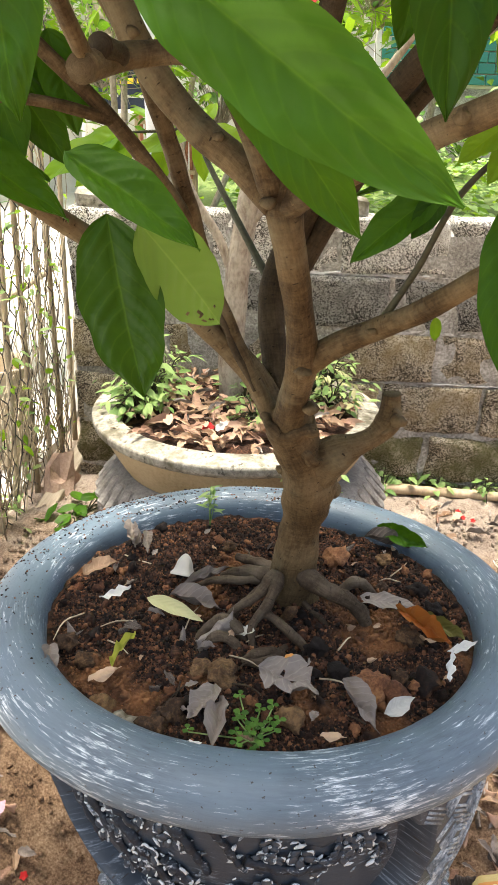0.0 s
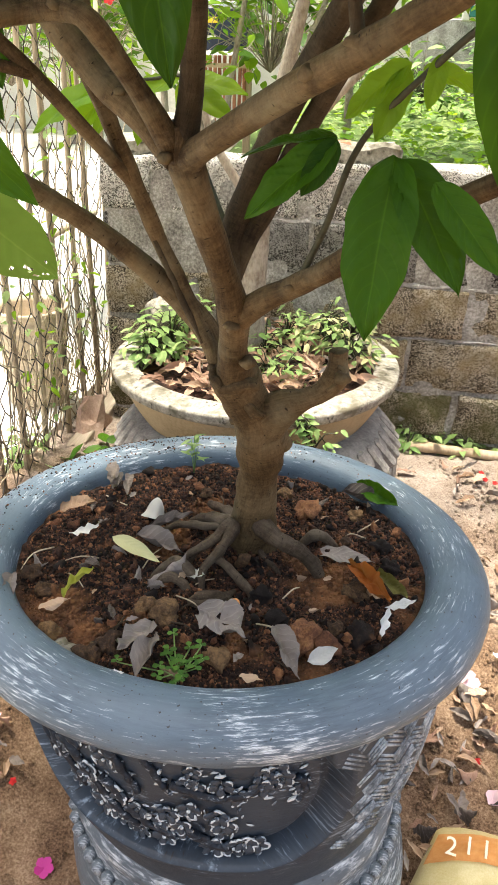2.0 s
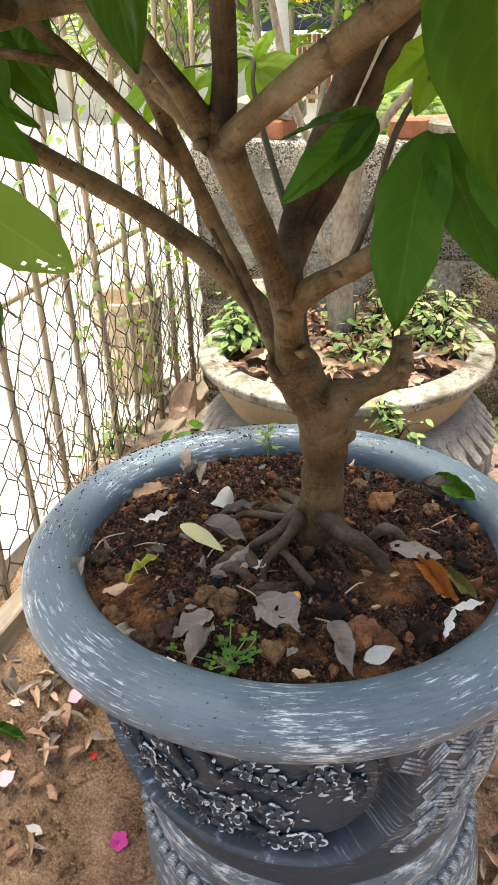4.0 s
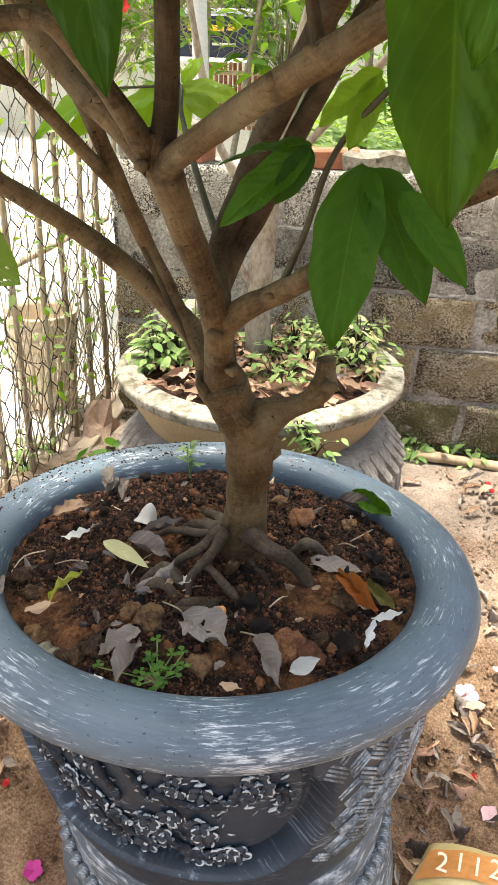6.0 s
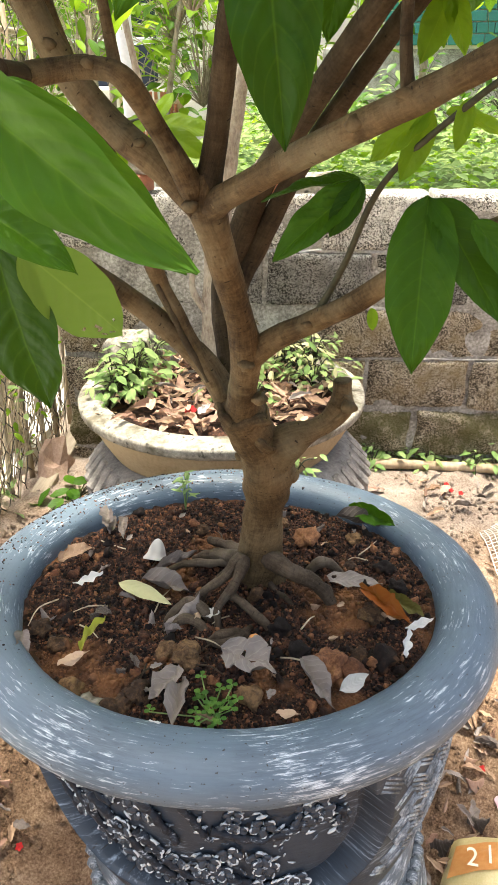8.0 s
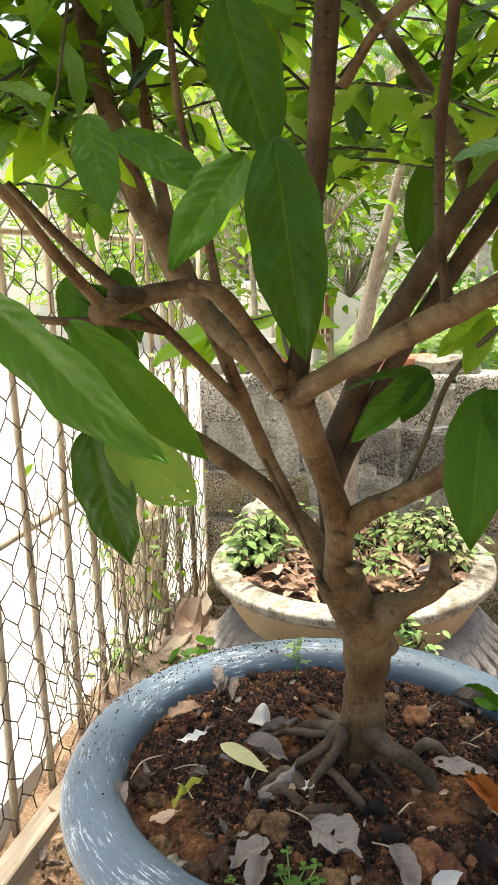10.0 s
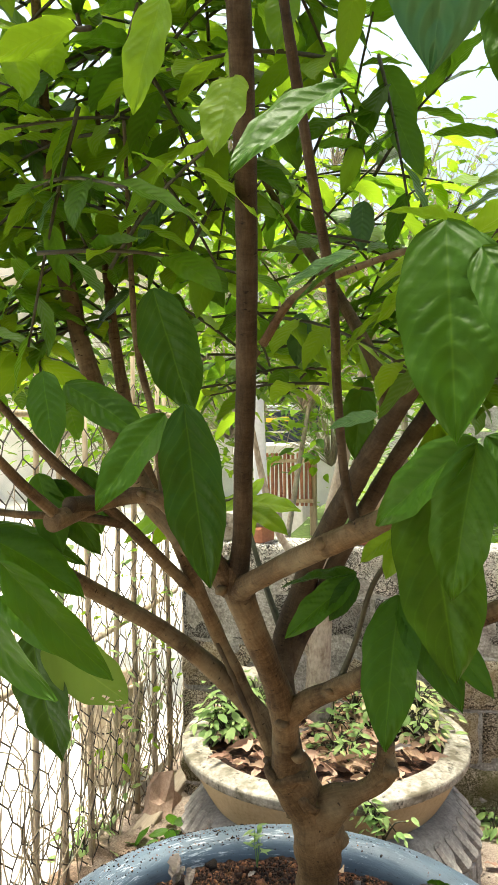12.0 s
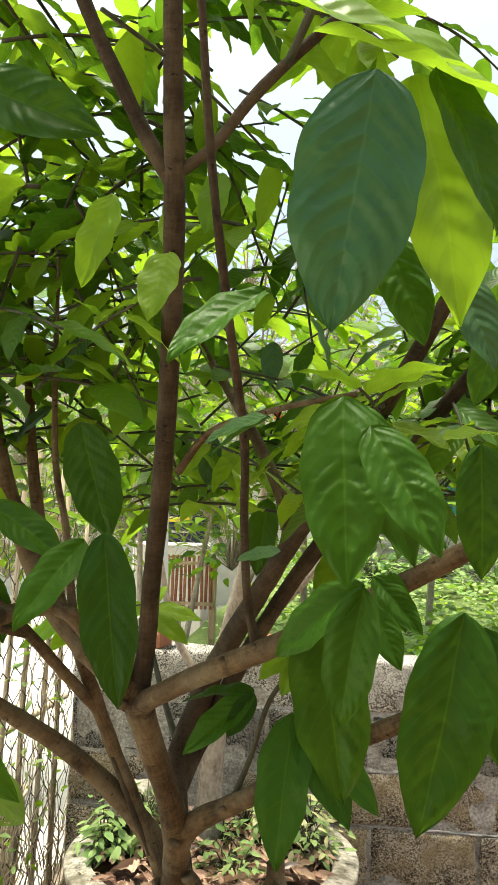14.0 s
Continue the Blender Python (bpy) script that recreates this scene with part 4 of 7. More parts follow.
limb("sawn_stub", [(-0.036, 0.655, 1.297, 0.0095), (-0.039, 0.632, 1.299, 0.0090), (-0.040, 0.612, 1.300, 0.0092)], "short sawn stub with a dark cut face", 12, 0.10, M_BARKDARK)
limb("branch", [(-0.047, 0.605, 1.287, 0.0070), (-0.052, 0.545, 1.325, 0.0056), (-0.054, 0.490, 1.364, 0.0048), (-0.056, 0.440, 1.395, 0.0040), (-0.075, 0.40, 1.46, 0.003)], "", 8, 0.12)
limb("branch", [(0.028, 0.712, 1.296, 0.006), (0.022, 0.712, 1.34, 0.005), (0.012, 0.715, 1.40, 0.0045), (-0.01, 0.72, 1.50, 0.004), (-0.02, 0.72, 1.75, 0.002)], "", 8, 0.1)
limb("branch", [(-0.008, 0.937, 1.130, 0.009), (-0.038, 0.875, 1.19, 0.0085), (-0.09, 0.835, 1.26, 0.008), (-0.17, 0.80, 1.34, 0.007), (-0.25, 0.78, 1.43, 0.005)], "", 10, 0.1)
limb("branch", [(-0.08, 0.84, 1.25, 0.007), (-0.14, 0.80, 1.265, 0.006), (-0.21, 0.77, 1.27, 0.005), (-0.30, 0.74, 1.29, 0.004)], "", 8, 0.1)
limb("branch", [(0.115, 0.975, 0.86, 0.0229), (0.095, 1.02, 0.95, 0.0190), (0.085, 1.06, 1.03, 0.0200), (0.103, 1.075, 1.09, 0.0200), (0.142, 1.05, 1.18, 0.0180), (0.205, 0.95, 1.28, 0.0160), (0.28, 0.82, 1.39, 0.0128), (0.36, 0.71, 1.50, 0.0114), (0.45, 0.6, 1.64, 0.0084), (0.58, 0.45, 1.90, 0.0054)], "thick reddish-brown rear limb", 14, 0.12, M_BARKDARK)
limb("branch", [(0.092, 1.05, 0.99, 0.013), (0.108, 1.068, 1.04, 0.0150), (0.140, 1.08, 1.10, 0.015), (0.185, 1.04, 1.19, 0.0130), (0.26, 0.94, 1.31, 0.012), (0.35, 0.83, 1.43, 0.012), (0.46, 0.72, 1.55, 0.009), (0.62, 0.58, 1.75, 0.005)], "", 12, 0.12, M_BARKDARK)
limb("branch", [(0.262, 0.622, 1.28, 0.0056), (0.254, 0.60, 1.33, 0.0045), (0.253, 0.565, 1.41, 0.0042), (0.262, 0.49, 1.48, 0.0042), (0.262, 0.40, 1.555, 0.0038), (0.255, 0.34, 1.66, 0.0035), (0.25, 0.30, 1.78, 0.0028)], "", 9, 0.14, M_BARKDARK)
limb("branch", [(0.205, 0.842, 1.047, 0.0046), (0.235, 0.805, 1.12, 0.0036), (0.265, 0.765, 1.205, 0.0031), (0.325, 0.705, 1.275, 0.0029), (0.42, 0.62, 1.36, 0.0022)], "thin green twig", 8, 0.1, M_TWIG)
limb("branch", [(0.175, 0.605, 1.46, 0.005), (0.215, 0.58, 1.50, 0.004), (0.29, 0.55, 1.52, 0.003), (0.36, 0.53, 1.53, 0.003)], "", 8, 0.1)
limb("branch", [(0.28, 0.82, 1.39, 0.011), (0.255, 0.86, 1.46, 0.009), (0.20, 0.92, 1.56, 0.008), (0.12, 1.0, 1.68, 0.006), (0.05, 1.05, 1.8, 0.005)], "", 9, 0.12)
limb("branch", [(-0.05, 0.80, 1.32, 0.012), (-0.12, 0.84, 1.42, 0.010), (-0.18, 0.9, 1.55, 0.008), (-0.22, 0.95, 1.7, 0.006)], "", 9, 0.12)
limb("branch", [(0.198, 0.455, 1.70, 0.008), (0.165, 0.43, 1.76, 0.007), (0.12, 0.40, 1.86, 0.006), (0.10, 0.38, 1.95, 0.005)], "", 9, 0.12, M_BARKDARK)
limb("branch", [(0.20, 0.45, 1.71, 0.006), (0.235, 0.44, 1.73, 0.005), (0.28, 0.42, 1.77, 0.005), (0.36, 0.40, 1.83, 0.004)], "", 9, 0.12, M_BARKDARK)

ROOTS = [
    [(0.115, 0.985, 0.625, 0.013), (0.105, 0.944, 0.61, 0.0105), (0.089, 0.926, 0.595, 0.0085), (0.079, 0.913, 0.58, 0.008), (0.084, 0.886, 0.555, 0.006)],
    [(0.098, 0.936, 0.595, 0.009), (0.128, 0.915, 0.583, 0.0085), (0.152, 0.905, 0.568, 0.008), (0.162, 0.895, 0.553, 0.006)],
    [(0.112, 0.99, 0.63, 0.012), (0.085, 0.955, 0.61, 0.009), (0.056, 0.946, 0.592, 0.0075), (0.034, 0.952, 0.556, 0.006)],
    [(0.112, 0.995, 0.61, 0.011), (0.078, 0.965, 0.60, 0.0085), (0.058, 0.957, 0.585, 0.0075), (0.044, 0.94, 0.556, 0.006)],
    [(0.11, 1.04, 0.60, 0.013), (0.087, 1.068, 0.595, 0.011), (0.048, 1.115, 0.575, 0.009)],
    [(0.11, 1.02, 0.605, 0.015), (0.087, 1.04, 0.595, 0.013), (0.059, 1.049, 0.59, 0.011), (0.025, 1.075, 0.562, 0.008)],
    [(0.064, 0.872, 0.556, 0.006), (0.092, 0.851, 0.572, 0.0075), (0.113, 0.865, 0.572, 0.0075), (0.131, 0.91, 0.555, 0.006)],
    [(0.155, 0.995, 0.625, 0.02), (0.183, 0.970, 0.620, 0.016), (0.212, 0.970, 0.605, 0.013), (0.238, 0.967, 0.588, 0.012), (0.256, 0.975, 0.55, 0.009)],
    [(0.216, 1.05, 0.552, 0.008), (0.23, 1.045, 0.578, 0.0095), (0.252, 1.047, 0.58, 0.0095), (0.274, 1.056, 0.553, 0.008)],
    [(0.078, 0.905, 0.552, 0.008), (0.055, 0.920, 0.580, 0.0105), (0.028, 0.930, 0.580, 0.011), (-0.003, 0.912, 0.550, 0.007)],
    [(0.076, 0.882, 0.550, 0.007), (0.052, 0.892, 0.572, 0.0095), (0.028, 0.898, 0.574, 0.0095), (-0.004, 0.893, 0.550, 0.006)],
    [(0.098, 1.030, 0.590, 0.010), (0.060, 1.034, 0.582, 0.009), (0.010, 1.041, 0.574, 0.008), (-0.042, 1.022, 0.552, 0.006)],
    [(0.128, 0.892, 0.552, 0.008), (0.112, 0.872, 0.572, 0.0095), (0.088, 0.866, 0.574, 0.009), (0.064, 0.872, 0.550, 0.007)],
    [(0.150, 0.99, 0.59, 0.008), (0.165, 0.975, 0.575, 0.006), (0.185, 0.962, 0.568, 0.005), (0.199, 0.95, 0.552, 0.004)],
]
for pts in ROOTS:
    limb("root", [(x, y, z - 0.004, r * (0.92 if r > 0.0125 or x > 0.2 else 0.80)) for x, y, z, r in pts], "", 14, 0.42, M_ROOT, None, 10, 60.0)

# healed knots and pruning scars
rs = random.Random(8)
for x, y, z, r in ((0.142, 0.903, 0.925, 0.013), (0.128, 0.862, 0.985, 0.012), (0.150, 0.868, 1.005, 0.010), (0.181, 0.985, 0.79, 0.010), (0.112, 0.985, 0.80, 0.010), (0.080, 0.757, 1.185, 0.010), (0.106, 0.758, 1.187, 0.010), (0.262, 0.957, 0.895, 0.013), (0.225, 0.634, 1.262, 0.009), (0.26, 0.61, 1.282, 0.010), (-0.05, 0.785, 1.325, 0.008), (0.03, 0.783, 1.24, 0.008), (0.155, 0.648, 1.455, 0.008), (0.010, 0.687, 1.306, 0.007), (0.20, 0.825, 1.048, 0.008)):
    v, f, _ = stone(r * 0.82, rs.uniform(0, 50), 0.6, 2, (1, 1, 0.8))
    part("knot", mesh("knot", v, f, M_BARK), tree, "", pose(x, y, z))

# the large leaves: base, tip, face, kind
leaf_meshes = {}


def leaf_mesh(key, mat, **kw):
    if key not in leaf_meshes:
        v, f, u = leaf_geo(**kw)
        leaf_meshes[key] = mesh("leaf", v, f, mat, True, u)
    return leaf_meshes[key]


BIG = [leaf_mesh(("big", k), M_BLADE, width=(0.43, 0.39, 0.45, 0.34)[k], droop=(0.10, 0.16, 0.06, 0.12)[k], fold=(0.16, 0.26, 0.10, 0.30)[k], wave=0.010, rows=76, cols=16, seed=k, quilt=(0.0250, 0.0260, 0.0230, 0.0240)[k], oblong=True) for k in range(4)]
SKYTINTED = leaf_mesh("old", M_SKYBLADE, width=0.50, droop=0.06, fold=0.10, wave=0.010, rows=76, cols=16, seed=3, quilt=0.0230, oblong=True)
NARROW = leaf_mesh("narrow", M_BLADE, width=0.27, droop=0.10, fold=0.25, wave=0.010, rows=76, cols=16, seed=7, quilt=0.0170, oblong=True)
YOUNG = [leaf_mesh(("young", k), M_YOUNG, width=(0.44, 0.40)[k], droop=0.14, fold=0.2, wave=0.015, rows=56, cols=12, seed=10 + k, quilt=0.018, oblong=True) for k in range(2)]
HOLED = leaf_mesh("holed", M_HOLED, width=0.42, droop=0.12, fold=0.12, wave=0.01, rows=40, cols=16, seed=21, quilt=0.006, oblong=True, holes={(29, 11), (30, 11), (31, 11), (31, 12), (33, 13), (34, 13), (26, 13), (33, 5), (35, 11), (36, 10)})


def hero(base, tip, up, data, label=""):
    part("leaf", data, tree, label, aim(base, tip, up))


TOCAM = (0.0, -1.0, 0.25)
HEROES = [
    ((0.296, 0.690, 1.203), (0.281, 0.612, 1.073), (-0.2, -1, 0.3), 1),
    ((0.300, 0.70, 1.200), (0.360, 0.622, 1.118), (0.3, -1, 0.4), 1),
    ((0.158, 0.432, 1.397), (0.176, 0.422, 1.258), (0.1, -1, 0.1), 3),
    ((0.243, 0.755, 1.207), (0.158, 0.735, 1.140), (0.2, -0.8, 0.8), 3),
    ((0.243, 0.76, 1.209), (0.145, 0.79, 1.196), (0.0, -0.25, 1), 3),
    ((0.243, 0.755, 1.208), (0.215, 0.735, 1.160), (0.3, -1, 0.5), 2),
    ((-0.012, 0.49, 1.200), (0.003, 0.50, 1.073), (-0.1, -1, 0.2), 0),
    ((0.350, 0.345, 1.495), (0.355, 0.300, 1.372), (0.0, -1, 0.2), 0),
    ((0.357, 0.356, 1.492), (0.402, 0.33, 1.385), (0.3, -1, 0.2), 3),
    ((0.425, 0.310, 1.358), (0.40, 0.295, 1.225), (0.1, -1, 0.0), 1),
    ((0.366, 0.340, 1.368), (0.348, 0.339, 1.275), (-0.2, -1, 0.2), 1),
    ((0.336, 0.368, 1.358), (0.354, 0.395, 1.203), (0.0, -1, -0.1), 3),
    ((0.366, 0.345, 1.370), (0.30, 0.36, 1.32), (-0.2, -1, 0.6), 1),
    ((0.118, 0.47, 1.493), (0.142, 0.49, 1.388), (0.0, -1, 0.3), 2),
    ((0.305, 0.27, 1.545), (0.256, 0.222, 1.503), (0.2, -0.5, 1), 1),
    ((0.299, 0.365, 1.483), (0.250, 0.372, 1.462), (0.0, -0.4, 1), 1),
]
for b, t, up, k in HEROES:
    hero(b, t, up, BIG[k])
# this leaf's sky reflection is put into its colour
hero((0.3653, 0.120, 1.585), (0.348, 0.135, 1.484), (0.0, -1, 0.1), SKYTINTED, "leaf with sky reflection painted as dark blue-green")
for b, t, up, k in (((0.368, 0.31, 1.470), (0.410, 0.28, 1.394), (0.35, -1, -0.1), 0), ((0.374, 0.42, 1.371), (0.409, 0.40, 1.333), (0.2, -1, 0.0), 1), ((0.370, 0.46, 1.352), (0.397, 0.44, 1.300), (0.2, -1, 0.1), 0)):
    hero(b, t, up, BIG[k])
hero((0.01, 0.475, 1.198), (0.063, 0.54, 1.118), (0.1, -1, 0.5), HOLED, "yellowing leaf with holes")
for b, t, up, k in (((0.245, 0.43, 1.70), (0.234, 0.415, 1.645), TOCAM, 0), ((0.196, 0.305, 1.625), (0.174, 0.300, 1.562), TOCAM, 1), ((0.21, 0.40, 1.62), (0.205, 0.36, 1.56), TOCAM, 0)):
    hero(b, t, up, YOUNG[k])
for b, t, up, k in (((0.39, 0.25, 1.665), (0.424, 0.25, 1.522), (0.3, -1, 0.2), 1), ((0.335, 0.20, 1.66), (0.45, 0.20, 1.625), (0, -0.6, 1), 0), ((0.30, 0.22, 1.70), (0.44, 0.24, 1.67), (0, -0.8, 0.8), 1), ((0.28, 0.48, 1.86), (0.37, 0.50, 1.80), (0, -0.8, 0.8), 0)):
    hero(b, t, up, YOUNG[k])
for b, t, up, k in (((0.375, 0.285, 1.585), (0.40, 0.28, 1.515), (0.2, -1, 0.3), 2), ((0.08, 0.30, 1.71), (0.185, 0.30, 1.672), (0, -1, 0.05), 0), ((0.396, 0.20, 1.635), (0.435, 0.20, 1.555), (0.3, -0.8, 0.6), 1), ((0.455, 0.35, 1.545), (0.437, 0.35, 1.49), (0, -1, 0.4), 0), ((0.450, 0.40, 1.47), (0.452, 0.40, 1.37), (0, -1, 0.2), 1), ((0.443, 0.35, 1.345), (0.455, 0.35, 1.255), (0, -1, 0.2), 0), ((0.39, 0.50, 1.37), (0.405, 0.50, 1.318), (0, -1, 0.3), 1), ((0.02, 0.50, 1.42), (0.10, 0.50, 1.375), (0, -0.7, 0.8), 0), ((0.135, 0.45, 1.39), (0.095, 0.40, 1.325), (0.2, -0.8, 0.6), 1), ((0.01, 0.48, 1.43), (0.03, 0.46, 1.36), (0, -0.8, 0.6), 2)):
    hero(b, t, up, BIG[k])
# Three unseen leaves and their twig, added overhead to shade the leaf below.
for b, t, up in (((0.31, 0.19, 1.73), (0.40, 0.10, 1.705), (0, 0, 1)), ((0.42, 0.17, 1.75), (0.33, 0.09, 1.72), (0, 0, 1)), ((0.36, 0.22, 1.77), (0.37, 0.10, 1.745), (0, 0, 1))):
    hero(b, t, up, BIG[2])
limb("branch", [(0.30, 0.415, 1.785, 0.004), (0.34, 0.30, 1.78, 0.003), (0.365, 0.20, 1.77, 0.002)], "", 7, 0.1, M_TWIG)
hero((0.36, 0.58, 1.56), (0.45, 0.58, 1.568), (0, -0.3, 1), YOUNG[1])
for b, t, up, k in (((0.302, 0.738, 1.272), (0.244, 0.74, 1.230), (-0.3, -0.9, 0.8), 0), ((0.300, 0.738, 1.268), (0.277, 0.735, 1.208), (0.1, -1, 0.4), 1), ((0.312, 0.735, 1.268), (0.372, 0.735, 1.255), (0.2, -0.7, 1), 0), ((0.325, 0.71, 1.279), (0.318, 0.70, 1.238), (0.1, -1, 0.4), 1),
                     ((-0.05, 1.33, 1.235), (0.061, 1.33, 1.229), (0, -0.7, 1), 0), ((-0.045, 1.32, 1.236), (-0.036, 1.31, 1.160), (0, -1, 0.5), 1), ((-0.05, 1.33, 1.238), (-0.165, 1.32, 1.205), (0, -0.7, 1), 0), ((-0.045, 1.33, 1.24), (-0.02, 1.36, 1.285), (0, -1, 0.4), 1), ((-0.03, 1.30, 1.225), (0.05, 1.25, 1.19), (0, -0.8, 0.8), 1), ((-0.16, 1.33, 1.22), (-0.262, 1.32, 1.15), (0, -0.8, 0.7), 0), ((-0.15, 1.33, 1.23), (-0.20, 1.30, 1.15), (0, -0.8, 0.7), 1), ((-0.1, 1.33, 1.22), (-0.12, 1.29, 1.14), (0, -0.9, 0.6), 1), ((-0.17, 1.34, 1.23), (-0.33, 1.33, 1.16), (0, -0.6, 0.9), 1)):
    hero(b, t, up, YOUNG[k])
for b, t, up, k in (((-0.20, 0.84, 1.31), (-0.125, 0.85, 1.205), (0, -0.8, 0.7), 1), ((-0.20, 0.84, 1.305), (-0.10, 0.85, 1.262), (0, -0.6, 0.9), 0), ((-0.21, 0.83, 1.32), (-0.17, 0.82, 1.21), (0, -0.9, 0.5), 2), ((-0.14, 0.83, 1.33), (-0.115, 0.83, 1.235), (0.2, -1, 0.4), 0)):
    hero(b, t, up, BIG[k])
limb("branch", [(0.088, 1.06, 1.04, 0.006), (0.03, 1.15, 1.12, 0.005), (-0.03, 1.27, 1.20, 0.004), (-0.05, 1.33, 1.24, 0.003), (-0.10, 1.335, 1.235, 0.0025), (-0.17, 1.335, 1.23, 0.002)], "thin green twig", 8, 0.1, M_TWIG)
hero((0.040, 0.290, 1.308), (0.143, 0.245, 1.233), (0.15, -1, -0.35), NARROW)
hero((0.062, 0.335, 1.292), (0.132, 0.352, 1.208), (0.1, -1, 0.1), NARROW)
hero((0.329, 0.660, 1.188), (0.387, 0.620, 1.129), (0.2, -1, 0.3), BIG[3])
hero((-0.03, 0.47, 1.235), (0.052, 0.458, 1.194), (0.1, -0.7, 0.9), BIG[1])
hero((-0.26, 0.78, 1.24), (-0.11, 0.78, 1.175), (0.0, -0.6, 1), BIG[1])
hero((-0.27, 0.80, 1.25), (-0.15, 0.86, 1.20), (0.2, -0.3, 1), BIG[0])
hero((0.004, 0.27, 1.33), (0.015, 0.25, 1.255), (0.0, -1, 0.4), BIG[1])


GLOSSY = [
    ((0.246, 0.835, 1.657), (0.246, 0.815, 1.595), (0.1, -0.8, 0.6)),
    ((0.152, 0.910, 1.536), (0.148, 0.890, 1.464), (0.1, -0.8, 0.6)),
    ((0.298, 0.352, 1.482), (0.252, 0.350, 1.467), (0.0, -0.6, 1)),
    ((0.235, 1.090, 1.552), (0.185, 1.080, 1.523), (0.0, -0.8, 0.8)),
    ((0.300, 0.455, 1.386), (0.262, 0.455, 1.381), (0.0, -0.7, 1)),
    ((0.415, 0.280, 1.560), (0.440, 0.270, 1.500), (0.1, -0.8, 0.6)),
    ((0.040, 0.700, 1.640), (0.010, 0.680, 1.590), (0.0, -0.7, 0.7)),
    ((-0.05, 0.800, 1.560), (-0.10, 0.790, 1.520), (0.0, -0.7, 0.8)),
]
GLOSS = leaf_mesh("gloss", M_GLOSS, width=0.46, droop=0.12, fold=0.18, wave=0.012, rows=56, cols=12, seed=17, quilt=0.009, oblong=True)
for b, t, up in GLOSSY:
    hero(b, t, up, GLOSS, "leaf with sky sheen put into its pale colour")
for b, t, up, k in (((0.335, 0.90, 1.377), (0.308, 0.88, 1.311), (0, -1, 0.4), 0), ((0.332, 0.90, 1.382), (0.356, 0.88, 1.318), (0.2, -1, 0.4), 1), ((0.322, 0.92, 1.379), (0.339, 0.92, 1.325), (0, -1, 0.3), 0)):
    hero(b, t, up, YOUNG[k])
hero((0.232, 0.95, 1.448), (0.214, 0.95, 1.331), (0, -1, 0.1), BIG[1])
hero((0.273, 0.862, 1.058), (0.277, 0.865, 1.028), (0, -1, 0.3), YOUNG[0])


def crown_leaves(seed, twigs_n, sources, spread, sizes, low, parts, young_share, front=0.42):
    """Twigs with alternate drooping leaves that fill the crown; the nearest leaves are parts, the rest is joined."""
    rs = random.Random(seed)
    kinds = (M_LEAF, M_YOUNG)
    small = {m.name: [leaf_geo(width=w, droop=d, fold=0.2, wave=0.02, rows=10, cols=4, seed=k, oblong=True) for k, (w, d) in enumerate(((0.38, 0.15), (0.34, 0.28), (0.42, 0.2)))] for m in kinds}
    near = {m.name: [leaf_mesh(("crown", m.name, k), m, width=w, droop=d, fold=0.2, wave=0.02, rows=48, cols=10, seed=k, oblong=True, quilt=0.018) for k, (w, d) in enumerate(((0.38, 0.15), (0.34, 0.28), (0.42, 0.2)))] for m in kinds}
    joined, twigs = {m.name: Geo() for m in kinds}, Geo()
    count = 0
    for k in range(twigs_n):
        s = Vector(rs.choice(sources)) + Vector((rs.gauss(0, spread), rs.gauss(0, spread), rs.gauss(0, spread)))
        d = Vector((rs.gauss(0, 1), rs.gauss(0.15, 1), rs.gauss(0.25, 0.55))).normalized()
        L = rs.uniform(0.16, 0.30)
        pts = [s + d * (L * q) + Vector((0, 0, -0.05 * q * q)) for q in (0, 0.33, 0.66, 1.0)]
        if any(p.y < front or p.z < low + 0.04 for p in pts):
            continue
        mat = M_YOUNG if rs.random() < young_share else M_LEAF
        twigs.add(*tube([(*p, 0.0026 - 0.0004 * i) for i, p in enumerate(pts)], 5, 2))
        n = rs.randint(5, 8)
        for j in range(n):
            q = (j + 0.6) / n
            b = s + d * (L * q) + Vector((0, 0, -0.05 * q * q))
            side = d.cross(Vector((0, 0, 1))) * (1 if j % 2 else -1)
            way = (d * 0.55 + side * rs.uniform(0.5, 1.0) + Vector((0, 0, rs.uniform(-0.75, 0.1)))).normalized()
            size = rs.uniform(*sizes)
            tip = b + way * size
            if tip.z < low or tip.y < front - 0.04:
                continue
            m = aim(b, tip, (rs.uniform(-0.5, 0.5), rs.uniform(-0.7, 0.2), 1))
            if count < parts and b.y < 0.95:
                part("leaf", rs.choice(near[mat.name]), tree, "", m)
                count += 1
            else:
                v, f, u = rs.choice(small[mat.name])
                joined[mat.name].add(v, f, u, m)
    tagged(part("foliage", joined[M_LEAF.name].mesh("foliage", M_LEAF), tree), kind="stuff")
    tagged(part("young_foliage", joined[M_YOUNG.name].mesh("young_foliage", M_YOUNG), tree, "bright yellow-green young leaves"), kind="stuff")
    tagged(part("brushwood", twigs.mesh("brushwood", M_TWIG), tree), kind="stuff")


crown_leaves(77, 310, [(-0.13, 0.74, 1.60), (-0.22, 0.95, 1.65), (0.05, 1.05, 1.75), (0.46, 0.72, 1.58), (-0.25, 0.78, 1.42), (0.12, 1.0, 1.68), (-0.1, 1.0, 1.6), (0.5, 0.9, 1.55), (-0.4, 0.9, 1.5), (0.0, 0.75, 1.8), (-0.15, 0.7, 1.85), (0.05, 0.6, 1.75), (-0.3, 0.8, 1.75), (0.15, 0.8, 2.05), (0.1, 0.5, 2.05), (-0.2, 0.6, 2.05), (0.0, 0.9, 2.0), (-0.1, 0.45, 1.95)], 0.125, (0.055, 0.10), 1.36, 260, 0.6)
